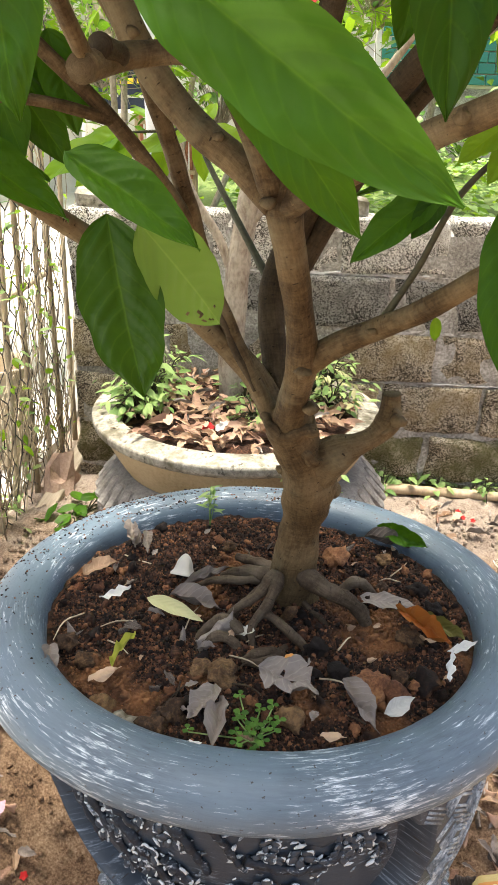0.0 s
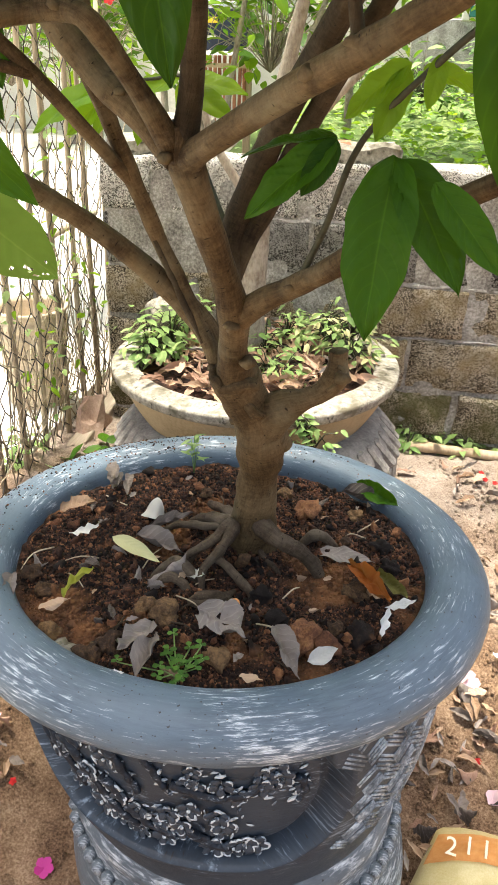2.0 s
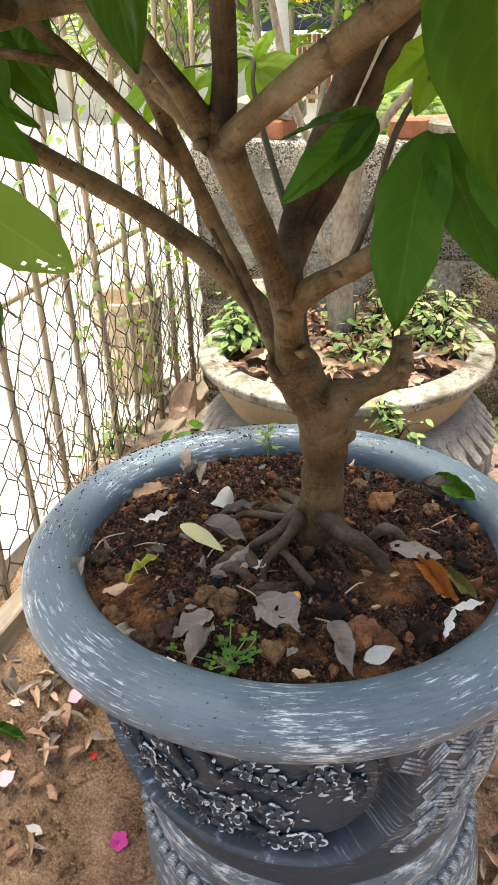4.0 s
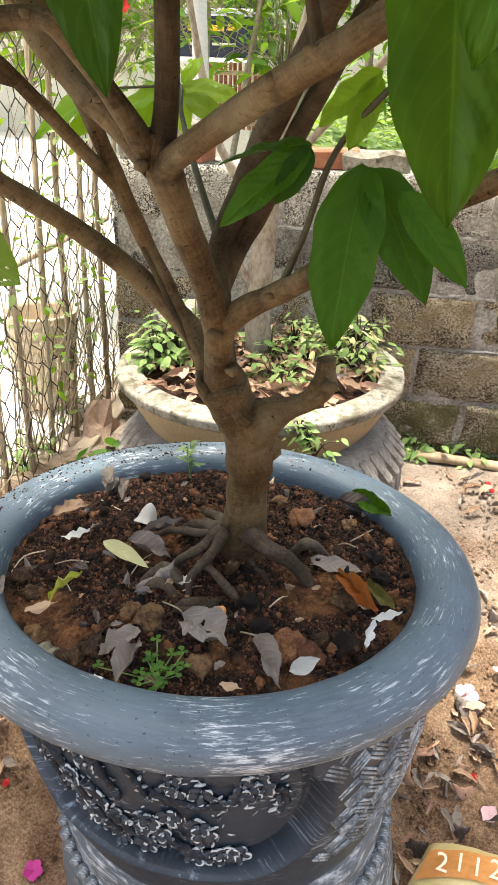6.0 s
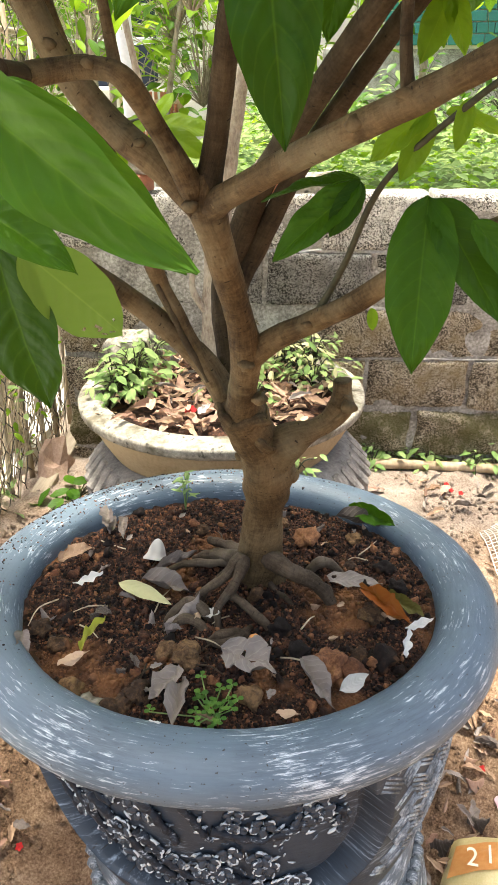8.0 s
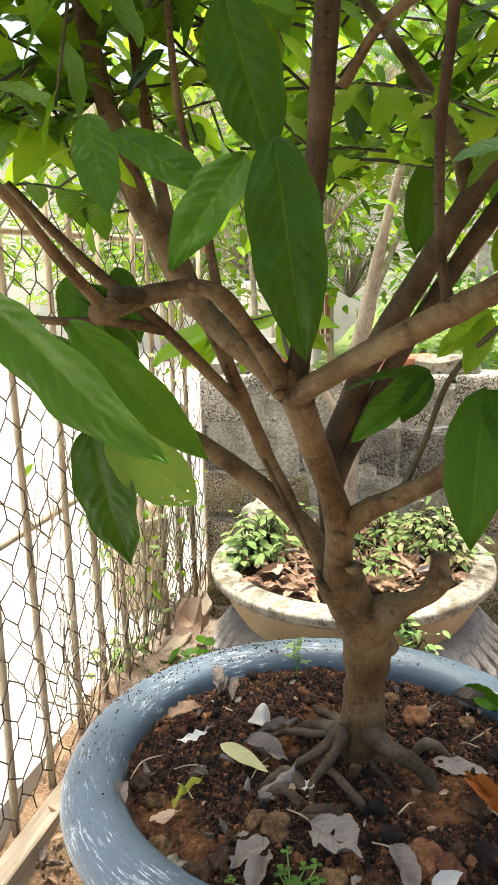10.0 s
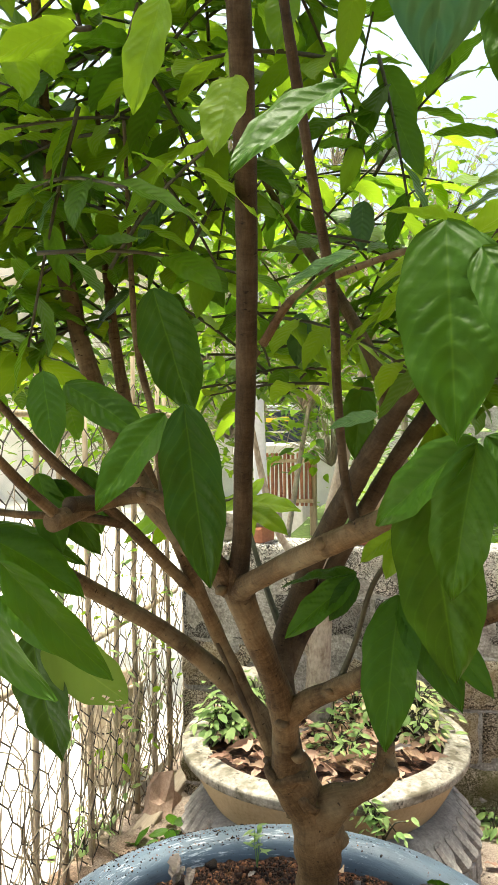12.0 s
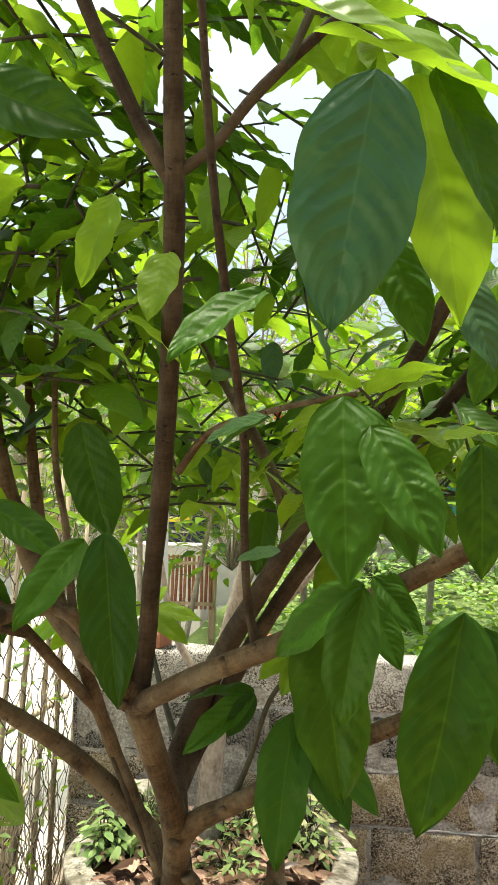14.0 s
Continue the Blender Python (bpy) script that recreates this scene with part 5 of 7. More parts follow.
crown_leaves(80, 26, [(0.42, 0.85, 1.56), (0.50, 0.95, 1.50), (0.40, 1.0, 1.46), (0.50, 0.80, 1.45), (0.46, 1.05, 1.60)], 0.06, (0.065, 0.11), 1.36, 0, 0.25)
# Unseen foliage, added high over the crown to shade leader, leaves and soil.
crown_leaves(79, 46, [(0.1, 0.45, 2.12), (0.35, 0.45, 2.16), (0.6, 0.5, 2.12), (-0.2, 0.45, 2.12), (0.5, 0.65, 2.2), (0.25, 0.6, 2.25)], 0.12, (0.07, 0.12), 1.97, 0, 0.6, 0.22)
crown_leaves(78, 80, [(0.0, 1.05, 1.52), (0.2, 1.05, 1.48), (0.4, 1.0, 1.5), (-0.25, 1.1, 1.5), (0.1, 1.2, 1.6), (0.35, 1.2, 1.6), (0.55, 1.1, 1.6)], 0.09, (0.055, 0.095), 1.36, 0, 0.6)


def leafy(name, label, category, centres, spread, count, size, mats, seed, zmin=0.0, stems=True, droop=(-0.7, 0.3), kind="", trunk=None, tmat=None):
    """A shrub or small plant: leaves on short twigs round some centres, as foliage parts under one thing."""
    rs = random.Random(seed)
    ob = thing(name, label, category, None, kind)
    geos = [Geo() for _ in mats]
    tw = Geo()
    shapes = [leaf_geo(width=w, droop=d, fold=0.2, wave=0.02, rows=5, cols=4, seed=k) for k, (w, d) in enumerate(((0.42, 0.15), (0.36, 0.3), (0.5, 0.2)))]
    for k in range(count):
        c = Vector(rs.choice(centres))
        b = c + Vector((rs.gauss(0, spread[0]), rs.gauss(0, spread[1]), rs.gauss(0, spread[2])))
        if b.z < zmin:
            continue
        out = b - c + Vector((rs.gauss(0, 0.03), rs.gauss(0, 0.03), 0))
        out = Vector((out.x, out.y, 0)).normalized() + Vector((rs.gauss(0, 0.5), rs.gauss(0, 0.5), rs.uniform(*droop)))
        s = rs.uniform(*size)
        v, f, u = rs.choice(shapes)
        rs.choice(geos).add(v, f, u, aim(b, b + out.normalized() * s, (rs.uniform(-0.6, 0.6), rs.uniform(-0.6, 0.4), 1)))
        if stems and k % 3 == 0:
            tw.add(*tube([(*(c + Vector((0, 0, -spread[2]))), 0.0022), (*((b + c) / 2 + Vector((0, 0, 0.01))), 0.0018), (*b, 0.0012)], 4, 2))
    for g, m in zip(geos, mats):
        if g.v:
            tagged(part("foliage", g.mesh("foliage", m), ob), kind="stuff")
    if tw.v:
        tagged(part("brushwood", tw.mesh("brushwood", tmat or M_TWIG), ob), kind="stuff")
    for pts in trunk or ():
        g = Geo()
        g.add(*tube(pts, 10, 5, 0.2, freq=22))
        part("stem", g.mesh("stem", tmat or M_TWIG), ob)
    return ob


# ---- litter on the potting soil ----
def scrap(name, label, category, base, tip, data, up=(0, -0.15, 1), lift=0.004, group=""):
    b, t = Vector(base), Vector(tip)
    b, t = t.lerp(b, 0.93), b.lerp(t, 0.93)
    ob = thing(name, label, category, data, "", group, aim(b + Vector((0, 0, lift)), t + Vector((0, 0, lift)), up))
    return ob


DG = [leaf_mesh(("dg", k), M_DEADG, width=w, droop=d, fold=fo, wave=0.04, rows=14, cols=8, seed=40 + k, crumple=0.075, curl=c) for k, (w, d, fo, c) in enumerate(((0.46, -0.15, 0.9, 0.2), (0.36, 0.2, 1.3, 0.0), (0.5, -0.4, 0.1, 2.2), (0.26, -0.3, 1.6, 0.0)))]
DB = [leaf_mesh(("db", k), M_DEADB, width=w, droop=d, fold=fo, wave=0.04, rows=14, cols=8, seed=50 + k, crumple=0.075, curl=c) for k, (w, d, fo, c) in enumerate(((0.42, -0.1, 0.5, 0.4), (0.38, 0.2, 0.8, 0.0), (0.5, -0.25, 0.1, 0.8)))]
CURL = [leaf_mesh(("curl", k), m, width=w, droop=d, fold=fo, wave=0.03, rows=14, cols=6, seed=150 + k, crumple=0.05, curl=c) for k, (m, w, d, fo, c) in enumerate(((M_DEADB, 0.22, -0.2, 1.1, 0.0), (M_DEADB, 0.30, 0.25, 0.9, 0.0), (M_DEADR, 0.26, -0.3, 0.2, 4.0), (M_DEADP, 0.20, 0.1, 1.2, 0.0), (M_DEADR, 0.34, 0.2, 0.7, 0.5)))]
HOLEY = leaf_mesh("holey", M_DEADP, width=0.6, droop=-0.2, fold=0.3, wave=0.08, rows=16, cols=10, seed=61, crumple=0.09, holes={(5, 3), (9, 5)})
FLAT = leaf_mesh("flat", M_DEADP, width=0.32, droop=0.0, fold=0.1, wave=0.03, rows=16, cols=8, seed=71, crumple=0.04)
PALE = leaf_mesh("pale", M_PALELEAF, width=0.26, droop=0.05, fold=0.4, wave=0.01, rows=12, cols=6, seed=62)
LIME = leaf_mesh("lime", M_LIME, width=0.20, droop=0.25, fold=1.1, wave=0.06, rows=16, cols=6, seed=63, crumple=0.05)
ORANGE = leaf_mesh("orange", M_ORANGE, width=0.24, droop=-0.15, fold=1.7, wave=0.08, rows=20, cols=8, seed=64, crumple=0.06)
OLIVE = leaf_mesh("olive", M_OLIVE, width=0.24, droop=-0.1, fold=1.3, wave=0.05, rows=16, cols=6, seed=65, crumple=0.05)
WHITE = [leaf_mesh(("white", k), M_PETAL, width=w, droop=-0.3, fold=0.4, wave=0.08, rows=8, cols=6, seed=66 + k, crumple=0.05) for k, w in enumerate((0.55, 0.42, 0.30))]
GREEN = leaf_mesh("fallen_green", M_BLADE, width=0.27, droop=-0.15, fold=1.2, wave=0.03, rows=24, cols=8, seed=69, crumple=0.04, oblong=True)
S = SOIL + 0.012
LITTER = [
    ((-0.205, 1.035, S), (-0.143, 1.092, S + 0.012), DB[1], "curled tan dead leaf on the soil"),
    ((-0.153, 1.20, S + 0.015), (-0.125, 1.094, S), DG[3], "narrow curled grey dead leaf on the soil"),
    ((-0.130, 1.17, S + 0.012), (-0.125, 1.093, S), DG[3], "narrow curled grey dead leaf on the soil"),
    ((-0.115, 1.175, S + 0.01), (-0.110, 1.121, S), DG[1], "small grey dead leaf on the soil"),
    ((-0.047, 1.012, S + 0.004), (0.045, 1.042, S + 0.01), DG[3], "rolled grey dead leaf beside the roots"),
    ((-0.055, 1.004, S), (0.042, 0.972, S + 0.003), DG[1], "rolled grey dead leaf beside the roots"),
    ((-0.006, 0.882, S), (0.06, 0.938, S + 0.004), DG[2], "arched grey dead leaf beside the roots"),
    ((0.003, 0.874, S), (0.036, 0.886, S), DG[1], "small grey dead leaf on the soil"),
    ((-0.109, 0.92, S), (-0.073, 0.896, S + 0.004), DG[0], "dark grey dead leaf on the soil"),
    ((0.040, 0.800, S + 0.004), (0.004, 0.722, S), DG[0], "broad grey dead leaf on the soil"),
    ((0.040, 0.695, S), (0.048, 0.785, S + 0.014), DG[1], "pointed grey dead leaf on the soil"),
    ((-0.033, 0.818, S + 0.006), (-0.012, 0.780, S), DG[3], "small grey dead leaf on the soil"),
    ((-0.004, 0.797, S), (0.018, 0.799, S + 0.004), DG[0], "small grey dead leaf on the soil"),
    ((0.205, 0.815, S + 0.016), (0.248, 0.735, S), DG[1], "folded grey dead leaf on the soil"),
    ((-0.20, 0.86, S + 0.006), (-0.178, 0.795, S), DG[1], "grey dead leaf against the rim"),
    ((-0.135, 0.795, S), (-0.090, 0.82, S + 0.004), DB[0], "tan dead leaf on the soil"),
    ((0.170, 0.725, S), (0.205, 0.715, S + 0.006), DB[0], "pinkish tan dead leaf on the soil"),
    ((0.236, 1.032, S - 0.006), (0.345, 1.005, S - 0.004), FLAT, "flattened pale dead leaf on the soil"),
    ((0.270, 1.215, S), (0.36, 1.185, S + 0.004), DG[1], "curled grey dead leaf near the rim"),
    ((0.168, 0.765, S), (0.160, 0.735, S + 0.005), DG[0], "torn grey dead leaf on the soil"),
]
for b, t, d, lab in LITTER:
    scrap("dead_leaf", lab, "dead leaf", b, t, d, (0, -0.25, 1), 0.003, "dead leaves on the soil")
scrap("dead_leaf", "large holed pale grey dead leaf on the soil", "dead leaf", (0.093, 0.838, S + 0.004), (0.180, 0.775, S + 0.004), HOLEY, (0.1, -0.5, 1), 0.008)
scrap("fallen_leaf", "pale yellow fallen leaf on the soil", "fallen leaf", (-0.092, 0.982, S + 0.004), (0.013, 0.930, S + 0.002), PALE, (0.1, -0.4, 1), 0.006)
scrap("fallen_leaf", "lime-yellow wilted leaf on the soil", "fallen leaf", (-0.107, 0.815, S), (-0.088, 0.905, S + 0.02), LIME, (-0.2, -0.3, 1), 0.006)
scrap("fallen_leaf", "orange-brown curled fallen leaf on the soil", "fallen leaf", (0.29, 0.985, S + 0.006), (0.378, 0.880, S + 0.006), ORANGE, (-0.4, -0.5, 1), 0.008)
scrap("fallen_leaf", "olive-green curled fallen leaf on the soil", "fallen leaf", (0.335, 0.975, S + 0.004), (0.393, 0.895, S + 0.008), OLIVE, (-0.3, -0.3, 1), 0.006)
scrap("fallen_leaf", "glossy green fallen leaf leaning on the rim", "fallen leaf", (0.292, 1.245, S + 0.004), (0.392, 1.150, S + 0.010), GREEN, (-0.8, -0.6, 0.8), 0.004)
g = Geo()
g.add(*lathe(round_profile([(0.0015, 0.0), (0.007, 0.004), (0.013, 0.014), (0.0155, 0.026), (0.0205, 0.034), (0.0195, 0.0345), (0.0145, 0.027), (0.012, 0.015), (0.006, 0.006), (0.001, 0.003)], 3), 40, jitter=lambda a, r, z: r * (1 + (0.10 + 6.0 * max(z - 0.012, 0)) * abs(math.sin(2.5 * a + 0.4)) - 0.10)))
thing("fallen_flower", "white bell-shaped flower fallen on the potting soil", "flower", g.mesh("fallen_flower", M_PETAL), m=pose(-0.036, 1.078, S + 0.030, 158, 22, 30))
scrap("petal", "white fallen petal under a root", "petal", (0.056, 0.917, S), (0.090, 0.905, S + 0.004), WHITE[0], (0, -0.4, 1), 0.004)
scrap("petal", "crumpled white petal on the soil", "petal", (0.253, 0.762, S), (0.292, 0.790, S + 0.01), WHITE[0], (0.4, -0.9, 1), 0.004)
scrap("petal", "white curled dry petal against the rim", "petal", (0.350, 0.828, S), (0.352, 0.875, S + 0.022), WHITE[2], (0.5, -1, 0.3), 0.004)
scrap("petal", "white curled dry petal against the rim", "petal", (0.350, 0.872, S + 0.018), (0.398, 0.888, S + 0.02), WHITE[2], (0, -0.5, 1), 0.004)
scrap("petal", "shrivelled white petals on the soil", "petal", (-0.163, 0.978, S), (-0.105, 0.995, S + 0.004), WHITE[2], (0, -0.4, 1), 0.004)
scrap("petal", "small white petal scrap on the soil", "petal", (0.0, 0.69, S), (0.034, 0.692, S + 0.004), WHITE[1], (0, -0.4, 1), 0.004)
for k, (x, y, r, m, lab) in enumerate(((0.047, 0.824, 0.021, M_STONE, "ochre lump"), (-0.037, 0.735, 0.021, M_STONE, "brown lump"), (0.135, 0.757, 0.019, M_STONE, "brown pebble"), (0.015, 0.836, 0.017, M_STONE, "ochre lump"), (-0.079, 0.735, 0.022, M_CONC, "pale earth lump"), (-0.015, 0.758, 0.02, M_STONE, "brown lump"), (0.006, 0.774, 0.014, M_CLOD, "dark clod"), (0.312, 0.931, 0.020, M_STONE, "ochre stone"), (0.347, 1.065, 0.017, M_CLOD, "dark clod"), (0.289, 1.066, 0.012, M_STONE, "ochre pebble"), (0.287, 0.849, 0.014, M_STONE, "ochre lump"), (0.318, 0.845, 0.022, M_CLOD, "dark clod"), (0.175, 0.893, 0.017, M_CLOD, "dark clod"), (0.219, 1.143, 0.022, M_CLOD, "dark clod"), (0.361, 1.012, 0.016, M_CLOD, "dark clod"), (0.245, 0.82, 0.028, M_CLOD, "dark clod"), (0.275, 0.812, 0.021, M_CLOD, "dark clod"), (0.20, 0.85, 0.02, M_CLOD, "dark clod"), (-0.15, 0.86, 0.016, M_STONE, "ochre lump"), (-0.185, 0.89, 0.017, M_STONE, "ochre lump"), (-0.11, 0.775, 0.017, M_STONE, "brown lump"), (0.36, 0.95, 0.015, M_STONE, "ochre lump"), (0.30, 1.15, 0.014, M_STONE, "ochre lump"), (0.17, 1.20, 0.015, M_STONE, "ochre lump"), (0.03, 1.16, 0.014, M_STONE, "ochre lump"))):
    v, f, _ = stone(r * 0.9, 3.3 * k, 0.8, 3)
    thing("soil_lump", lab + " in the potting soil", "stone", mesh("soil_lump", v, f, m), m=pose(x, y, soil_z(x, y) + r * 0.3, 0, 0, 37 * k))
v, f, _ = stone(0.009, 9.0, 0.3, 2)
thing("pebble", "small bright orange pebble on the soil", "pebble", mesh("pebble", v, f, M_BAGORANGE), m=pose(0.137, 0.875, soil_z(0.137, 0.875) + 0.006))
v, f, _ = box(0.018, 0.012, 0.03, 0.003, 0.004, 2, 2.0)
thing("wood_chip", "yellowish wood chip at the trunk foot", "wood chip", mesh("wood_chip", v, f, M_STONE), m=pose(0.133, 0.955, soil_z(0.133, 0.955) + 0.012, 20, 10, 20))


rs = random.Random(52)
for k in range(26):
    x, y = in_pot(rs, 0.30)
    if math.hypot(x - 0.138, y - 1.02) < 0.09:
        continue
    w, L = rs.uniform(0, 6.28), rs.uniform(0.025, 0.07)
    g = Geo()
    g.add(*tube([(x, y, soil_z(x, y) + 0.006, 0.0013), (x + 0.5 * L * math.cos(w) + rs.gauss(0, 0.004), y + 0.5 * L * math.sin(w), soil_z(x, y) + 0.011, 0.0012), (x + L * math.cos(w), y + L * math.sin(w), soil_z(x + L * math.cos(w), y + L * math.sin(w)) + 0.006, 0.0009)], 5, 3, 0.3))
    thing("twig", "thin dry broken twig on the soil", "twig", g.mesh("twig", rs.choice((M_STICK, M_ROOT))), group="twigs on the soil")
for k in range(44):
    x, y = in_pot(rs, 0.31)
    if math.hypot(x - 0.138, y - 1.02) < 0.085:
        continue
    w, L = rs.uniform(0, 6.28), rs.uniform(0.012, 0.034)
    z = soil_z(x, y) + 0.007
    scrap("leaf_scrap", "small torn scrap of dead leaf on the soil", "dead leaf", (x, y, z), (x + L * math.cos(w), y + L * math.sin(w), z + rs.uniform(-0.002, 0.008)), rs.choice(DG + DB), (rs.gauss(0, 0.5), rs.gauss(-0.2, 0.5), 1), 0.003, "leaf scraps on the soil")


def sprig(name, label, x, y, z, h, n, size, mat, seed, spread=0.03, clover=False):
    """A small plant: stalks, each with a few leaflets."""
    rs = random.Random(seed)
    ob = thing(name, label, "plant", None)
    shape = leaf_geo(width=0.8 if clover else 0.34, droop=0.1, fold=0.15, rows=5, cols=4, peak=0.6 if clover else 0.45, tip=0.8 if clover else 1.6, seed=seed)
    blade = mesh("leaflet", shape[0], shape[1], mat, True, shape[2])
    for k in range(n):
        a = rs.uniform(0, 6.28)
        top = Vector((x + spread * rs.gauss(0, 1), y + spread * rs.gauss(0, 1), z + h * rs.uniform(0.4, 1.0)))
        g = Geo()
        g.add(*tube([(x + rs.uniform(-0.3, 0.3) * spread, y + rs.uniform(-0.3, 0.3) * spread, z - 0.004, 0.0012), (*(top + Vector((0, 0, -h * 0.25))), 0.001), (*top, 0.0008)], 4, 3))
        part("stalk", g.mesh("stalk", M_WEED), ob)
        for j in range(3 if clover else 5):
            w = a + 2.09 * j if clover else a + j * 1.3
            b = top if clover else top - Vector((0, 0, h * 0.1 * j))
            d = Vector((math.cos(w), math.sin(w), 0.15 if clover else rs.uniform(-0.2, 0.5)))
            part("leaflet", blade, ob, "", aim(b, b + d.normalized() * size * rs.uniform(0.8, 1.2)))
    return ob


sprig("clover", "low green clover growing in the potting soil", 0.090, 0.722, S - 0.006, 0.020, 20, 0.0095, M_CLOVER, 3, 0.022, True)
sprig("seedling", "thin pale green seedling in the potting soil", -0.012, 1.235, S - 0.01, 0.085, 3, 0.026, M_WEED, 5, 0.006)

# ---- tyre and back bowl ----
TX, TY = 0.018, 1.855
TG = ground_z(TX, TY)
tyre = thing("tyre", "old grey worn tyre lying under the bowl", "tyre", None, m=pose(TX, TY, TG, 0, 0, 0))
g = Geo()
g.add(*lathe(round_profile([(0.19, 0.035), (0.235, 0.0), (0.31, -0.005), (0.35, 0.025), (0.366, 0.075), (0.366, 0.155), (0.352, 0.205), (0.31, 0.235), (0.25, 0.235), (0.205, 0.215), (0.19, 0.18)], 4), 120))
part("carcass", g.mesh("carcass", M_TYRE), tyre)
v, f, _ = box(0.034, 0.088, 0.044, 0.007)
lug = mesh("tread_lug", v, f, M_TYRE, False)
for k in range(46):
    a = 2 * math.pi * k / 46
    part("tread_lug", lug, tyre, "", pose(0.350 * math.cos(a), 0.350 * math.sin(a), 0.183, 0, 0, math.degrees(a) - 90) @ pose(0, 0, 0, -48, 0, 16))
    part("tread_lug", lug, tyre, "", pose(0.364 * math.cos(a), 0.364 * math.sin(a), 0.105, 0, 0, math.degrees(a) - 90) @ pose(0, 0, 0, -88, 0, 14))

BX, BY, BZ = 0.002, 1.885, 0.552
bowl = thing("bowl_planter", "wide shallow weathered concrete bowl planter on a tyre", "planter", None, m=pose(BX, BY, 0))
wobb = lambda a, r, z: r + 0.004 * noise.noise(Vector((math.cos(a) * 2, math.sin(a) * 2, z * 6)))
g = Geo()
g.add(*lathe(round_profile([(0.305, 0.45), (0.314, 0.535), (0.318, 0.556), (0.323, 0.560), (0.345, 0.560), (0.376, 0.555), (0.382, 0.551), (0.383, 0.545), (0.381, 0.533), (0.375, 0.526), (0.352, 0.512)], 4), 140, jitter=wobb))
part("rim", g.mesh("rim", M_CONC), bowl, "broad pale rim stained with dark algae")
g = Geo()
g.add(*lathe(round_profile([(0.353, 0.514), (0.343, 0.48), (0.315, 0.43), (0.275, 0.37), (0.24, 0.32), (0.215, 0.28), (0.195, 0.24), (0.18, 0.19)], 3), 100, jitter=wobb))
part("body", g.mesh("body", M_CONCWALL), bowl, "ochre-stained sloping side")
v, f = [(BX, BY, 0.53)], []
for i in range(1, 21):
    for k in range(60):
        a, r = 2 * math.pi * k / 60, 0.322 * i / 20
        x, y = BX + r * math.cos(a), BY + r * math.sin(a)
        v.append((x, y, 0.546 + 0.015 * noise.noise(Vector((x * 12, y * 12, 0))) - 0.015 * (i / 20) ** 3))
for k in range(60):
    f.append((0, 1 + k, 1 + (k + 1) % 60))
    for i in range(19):
        a, b = 1 + i * 60 + k, 1 + i * 60 + (k + 1) % 60
        f.append((a, a + 60, b + 60, b))
thing("bowl_soil", "brown soil in the bowl planter", "soil", mesh("bowl_soil", v, f, M_SOIL), "stuff")
rs = random.Random(31)
litter = {m.name: Geo() for m in (M_DEADB, M_DEADR)}
for k in range(420):
    a, r = rs.uniform(0, 6.28), 0.302 * math.sqrt(rs.random())
    b = Vector((BX + r * math.cos(a), BY + r * math.sin(a), 0.556 + rs.uniform(0, 0.022)))
    w, L = rs.uniform(0, 6.28), rs.uniform(0.03, 0.080)
    t, up = b + Vector((L * math.cos(w), L * math.sin(w), rs.uniform(-0.005, 0.018))), (rs.gauss(0, 0.5), rs.gauss(-0.3, 0.5), 1)
    if k < 100:
        scrap("dead_leaf", "dry tan fallen leaf in the bowl planter", "dead leaf", b, t, rs.choice(CURL), up, 0.004, "dead leaves in the bowl")
    else:
        v, f, u = leaf_geo(width=rs.uniform(0.2, 0.36), droop=rs.uniform(-0.3, 0.3), fold=rs.uniform(0.2, 1.3), wave=0.03, rows=10, cols=4, seed=300 + k, crumple=0.05)
        litter[rs.choice(sorted(litter))].add(v, f, u, aim(b - Vector((0, 0, 0.006)), t - Vector((0, 0, 0.006)), up))
mulch = thing("leaf_litter", "dry curled tan and reddish leaf litter in the bowl planter", "leaf litter", None, "stuff")
for m in (M_DEADB, M_DEADR):
    part("litter", litter[m.name].mesh("litter", m), mulch)
leafy("potted_weed", "bushy light green weed in the bowl planter", "plant", [(-0.25, 1.80, 0.60), (-0.22, 1.85, 0.62), (-0.28, 1.84, 0.58), (-0.2, 1.95, 0.62)], (0.035, 0.04, 0.035), 330, (0.018, 0.05), (M_WEED,), 1, 0.55)
leafy("variegated_plant", "variegated pale green bushy plant in the bowl planter", "plant", [(0.21, 1.97, 0.60), (0.25, 1.90, 0.58), (0.17, 2.03, 0.61), (0.25, 2.0, 0.62)], (0.04, 0.04, 0.03), 360, (0.018, 0.042), (M_WEED, M_PALELEAF, M_WEED), 2, 0.55)
leafy("potted_weed", "small green weeds in the bowl planter", "plant", [(0.05, 1.80, 0.57), (0.09, 1.75, 0.56), (0.02, 1.93, 0.58), (0.07, 2.02, 0.60)], (0.04, 0.03, 0.025), 240, (0.018, 0.045), (M_WEED,), 3, 0.545)
leafy("weed", "green weed growing out beside the tyre", "plant", [(0.175, 1.525, 0.53), (0.195, 1.52, 0.50), (0.160, 1.525, 0.555)], (0.020, 0.008, 0.018), 70, (0.014, 0.032), (M_WEED,), 4, 0.2, trunk=[[(0.185, 1.50, ground_z(0.185, 1.50) - 0.01, 0.0022), (0.186, 1.505, 0.38, 0.002), (0.178, 1.52, 0.55, 0.0014)]])
v, f, _ = stone(0.075, 4.4, 0.4, 3, (1.1, 0.8, 0.8))
thing("concrete_chunk", "broken pale concrete chunk in the bowl planter", "stone", mesh("concrete_chunk", v, f, M_CONC), m=pose(-0.265, 2.06, 0.60))


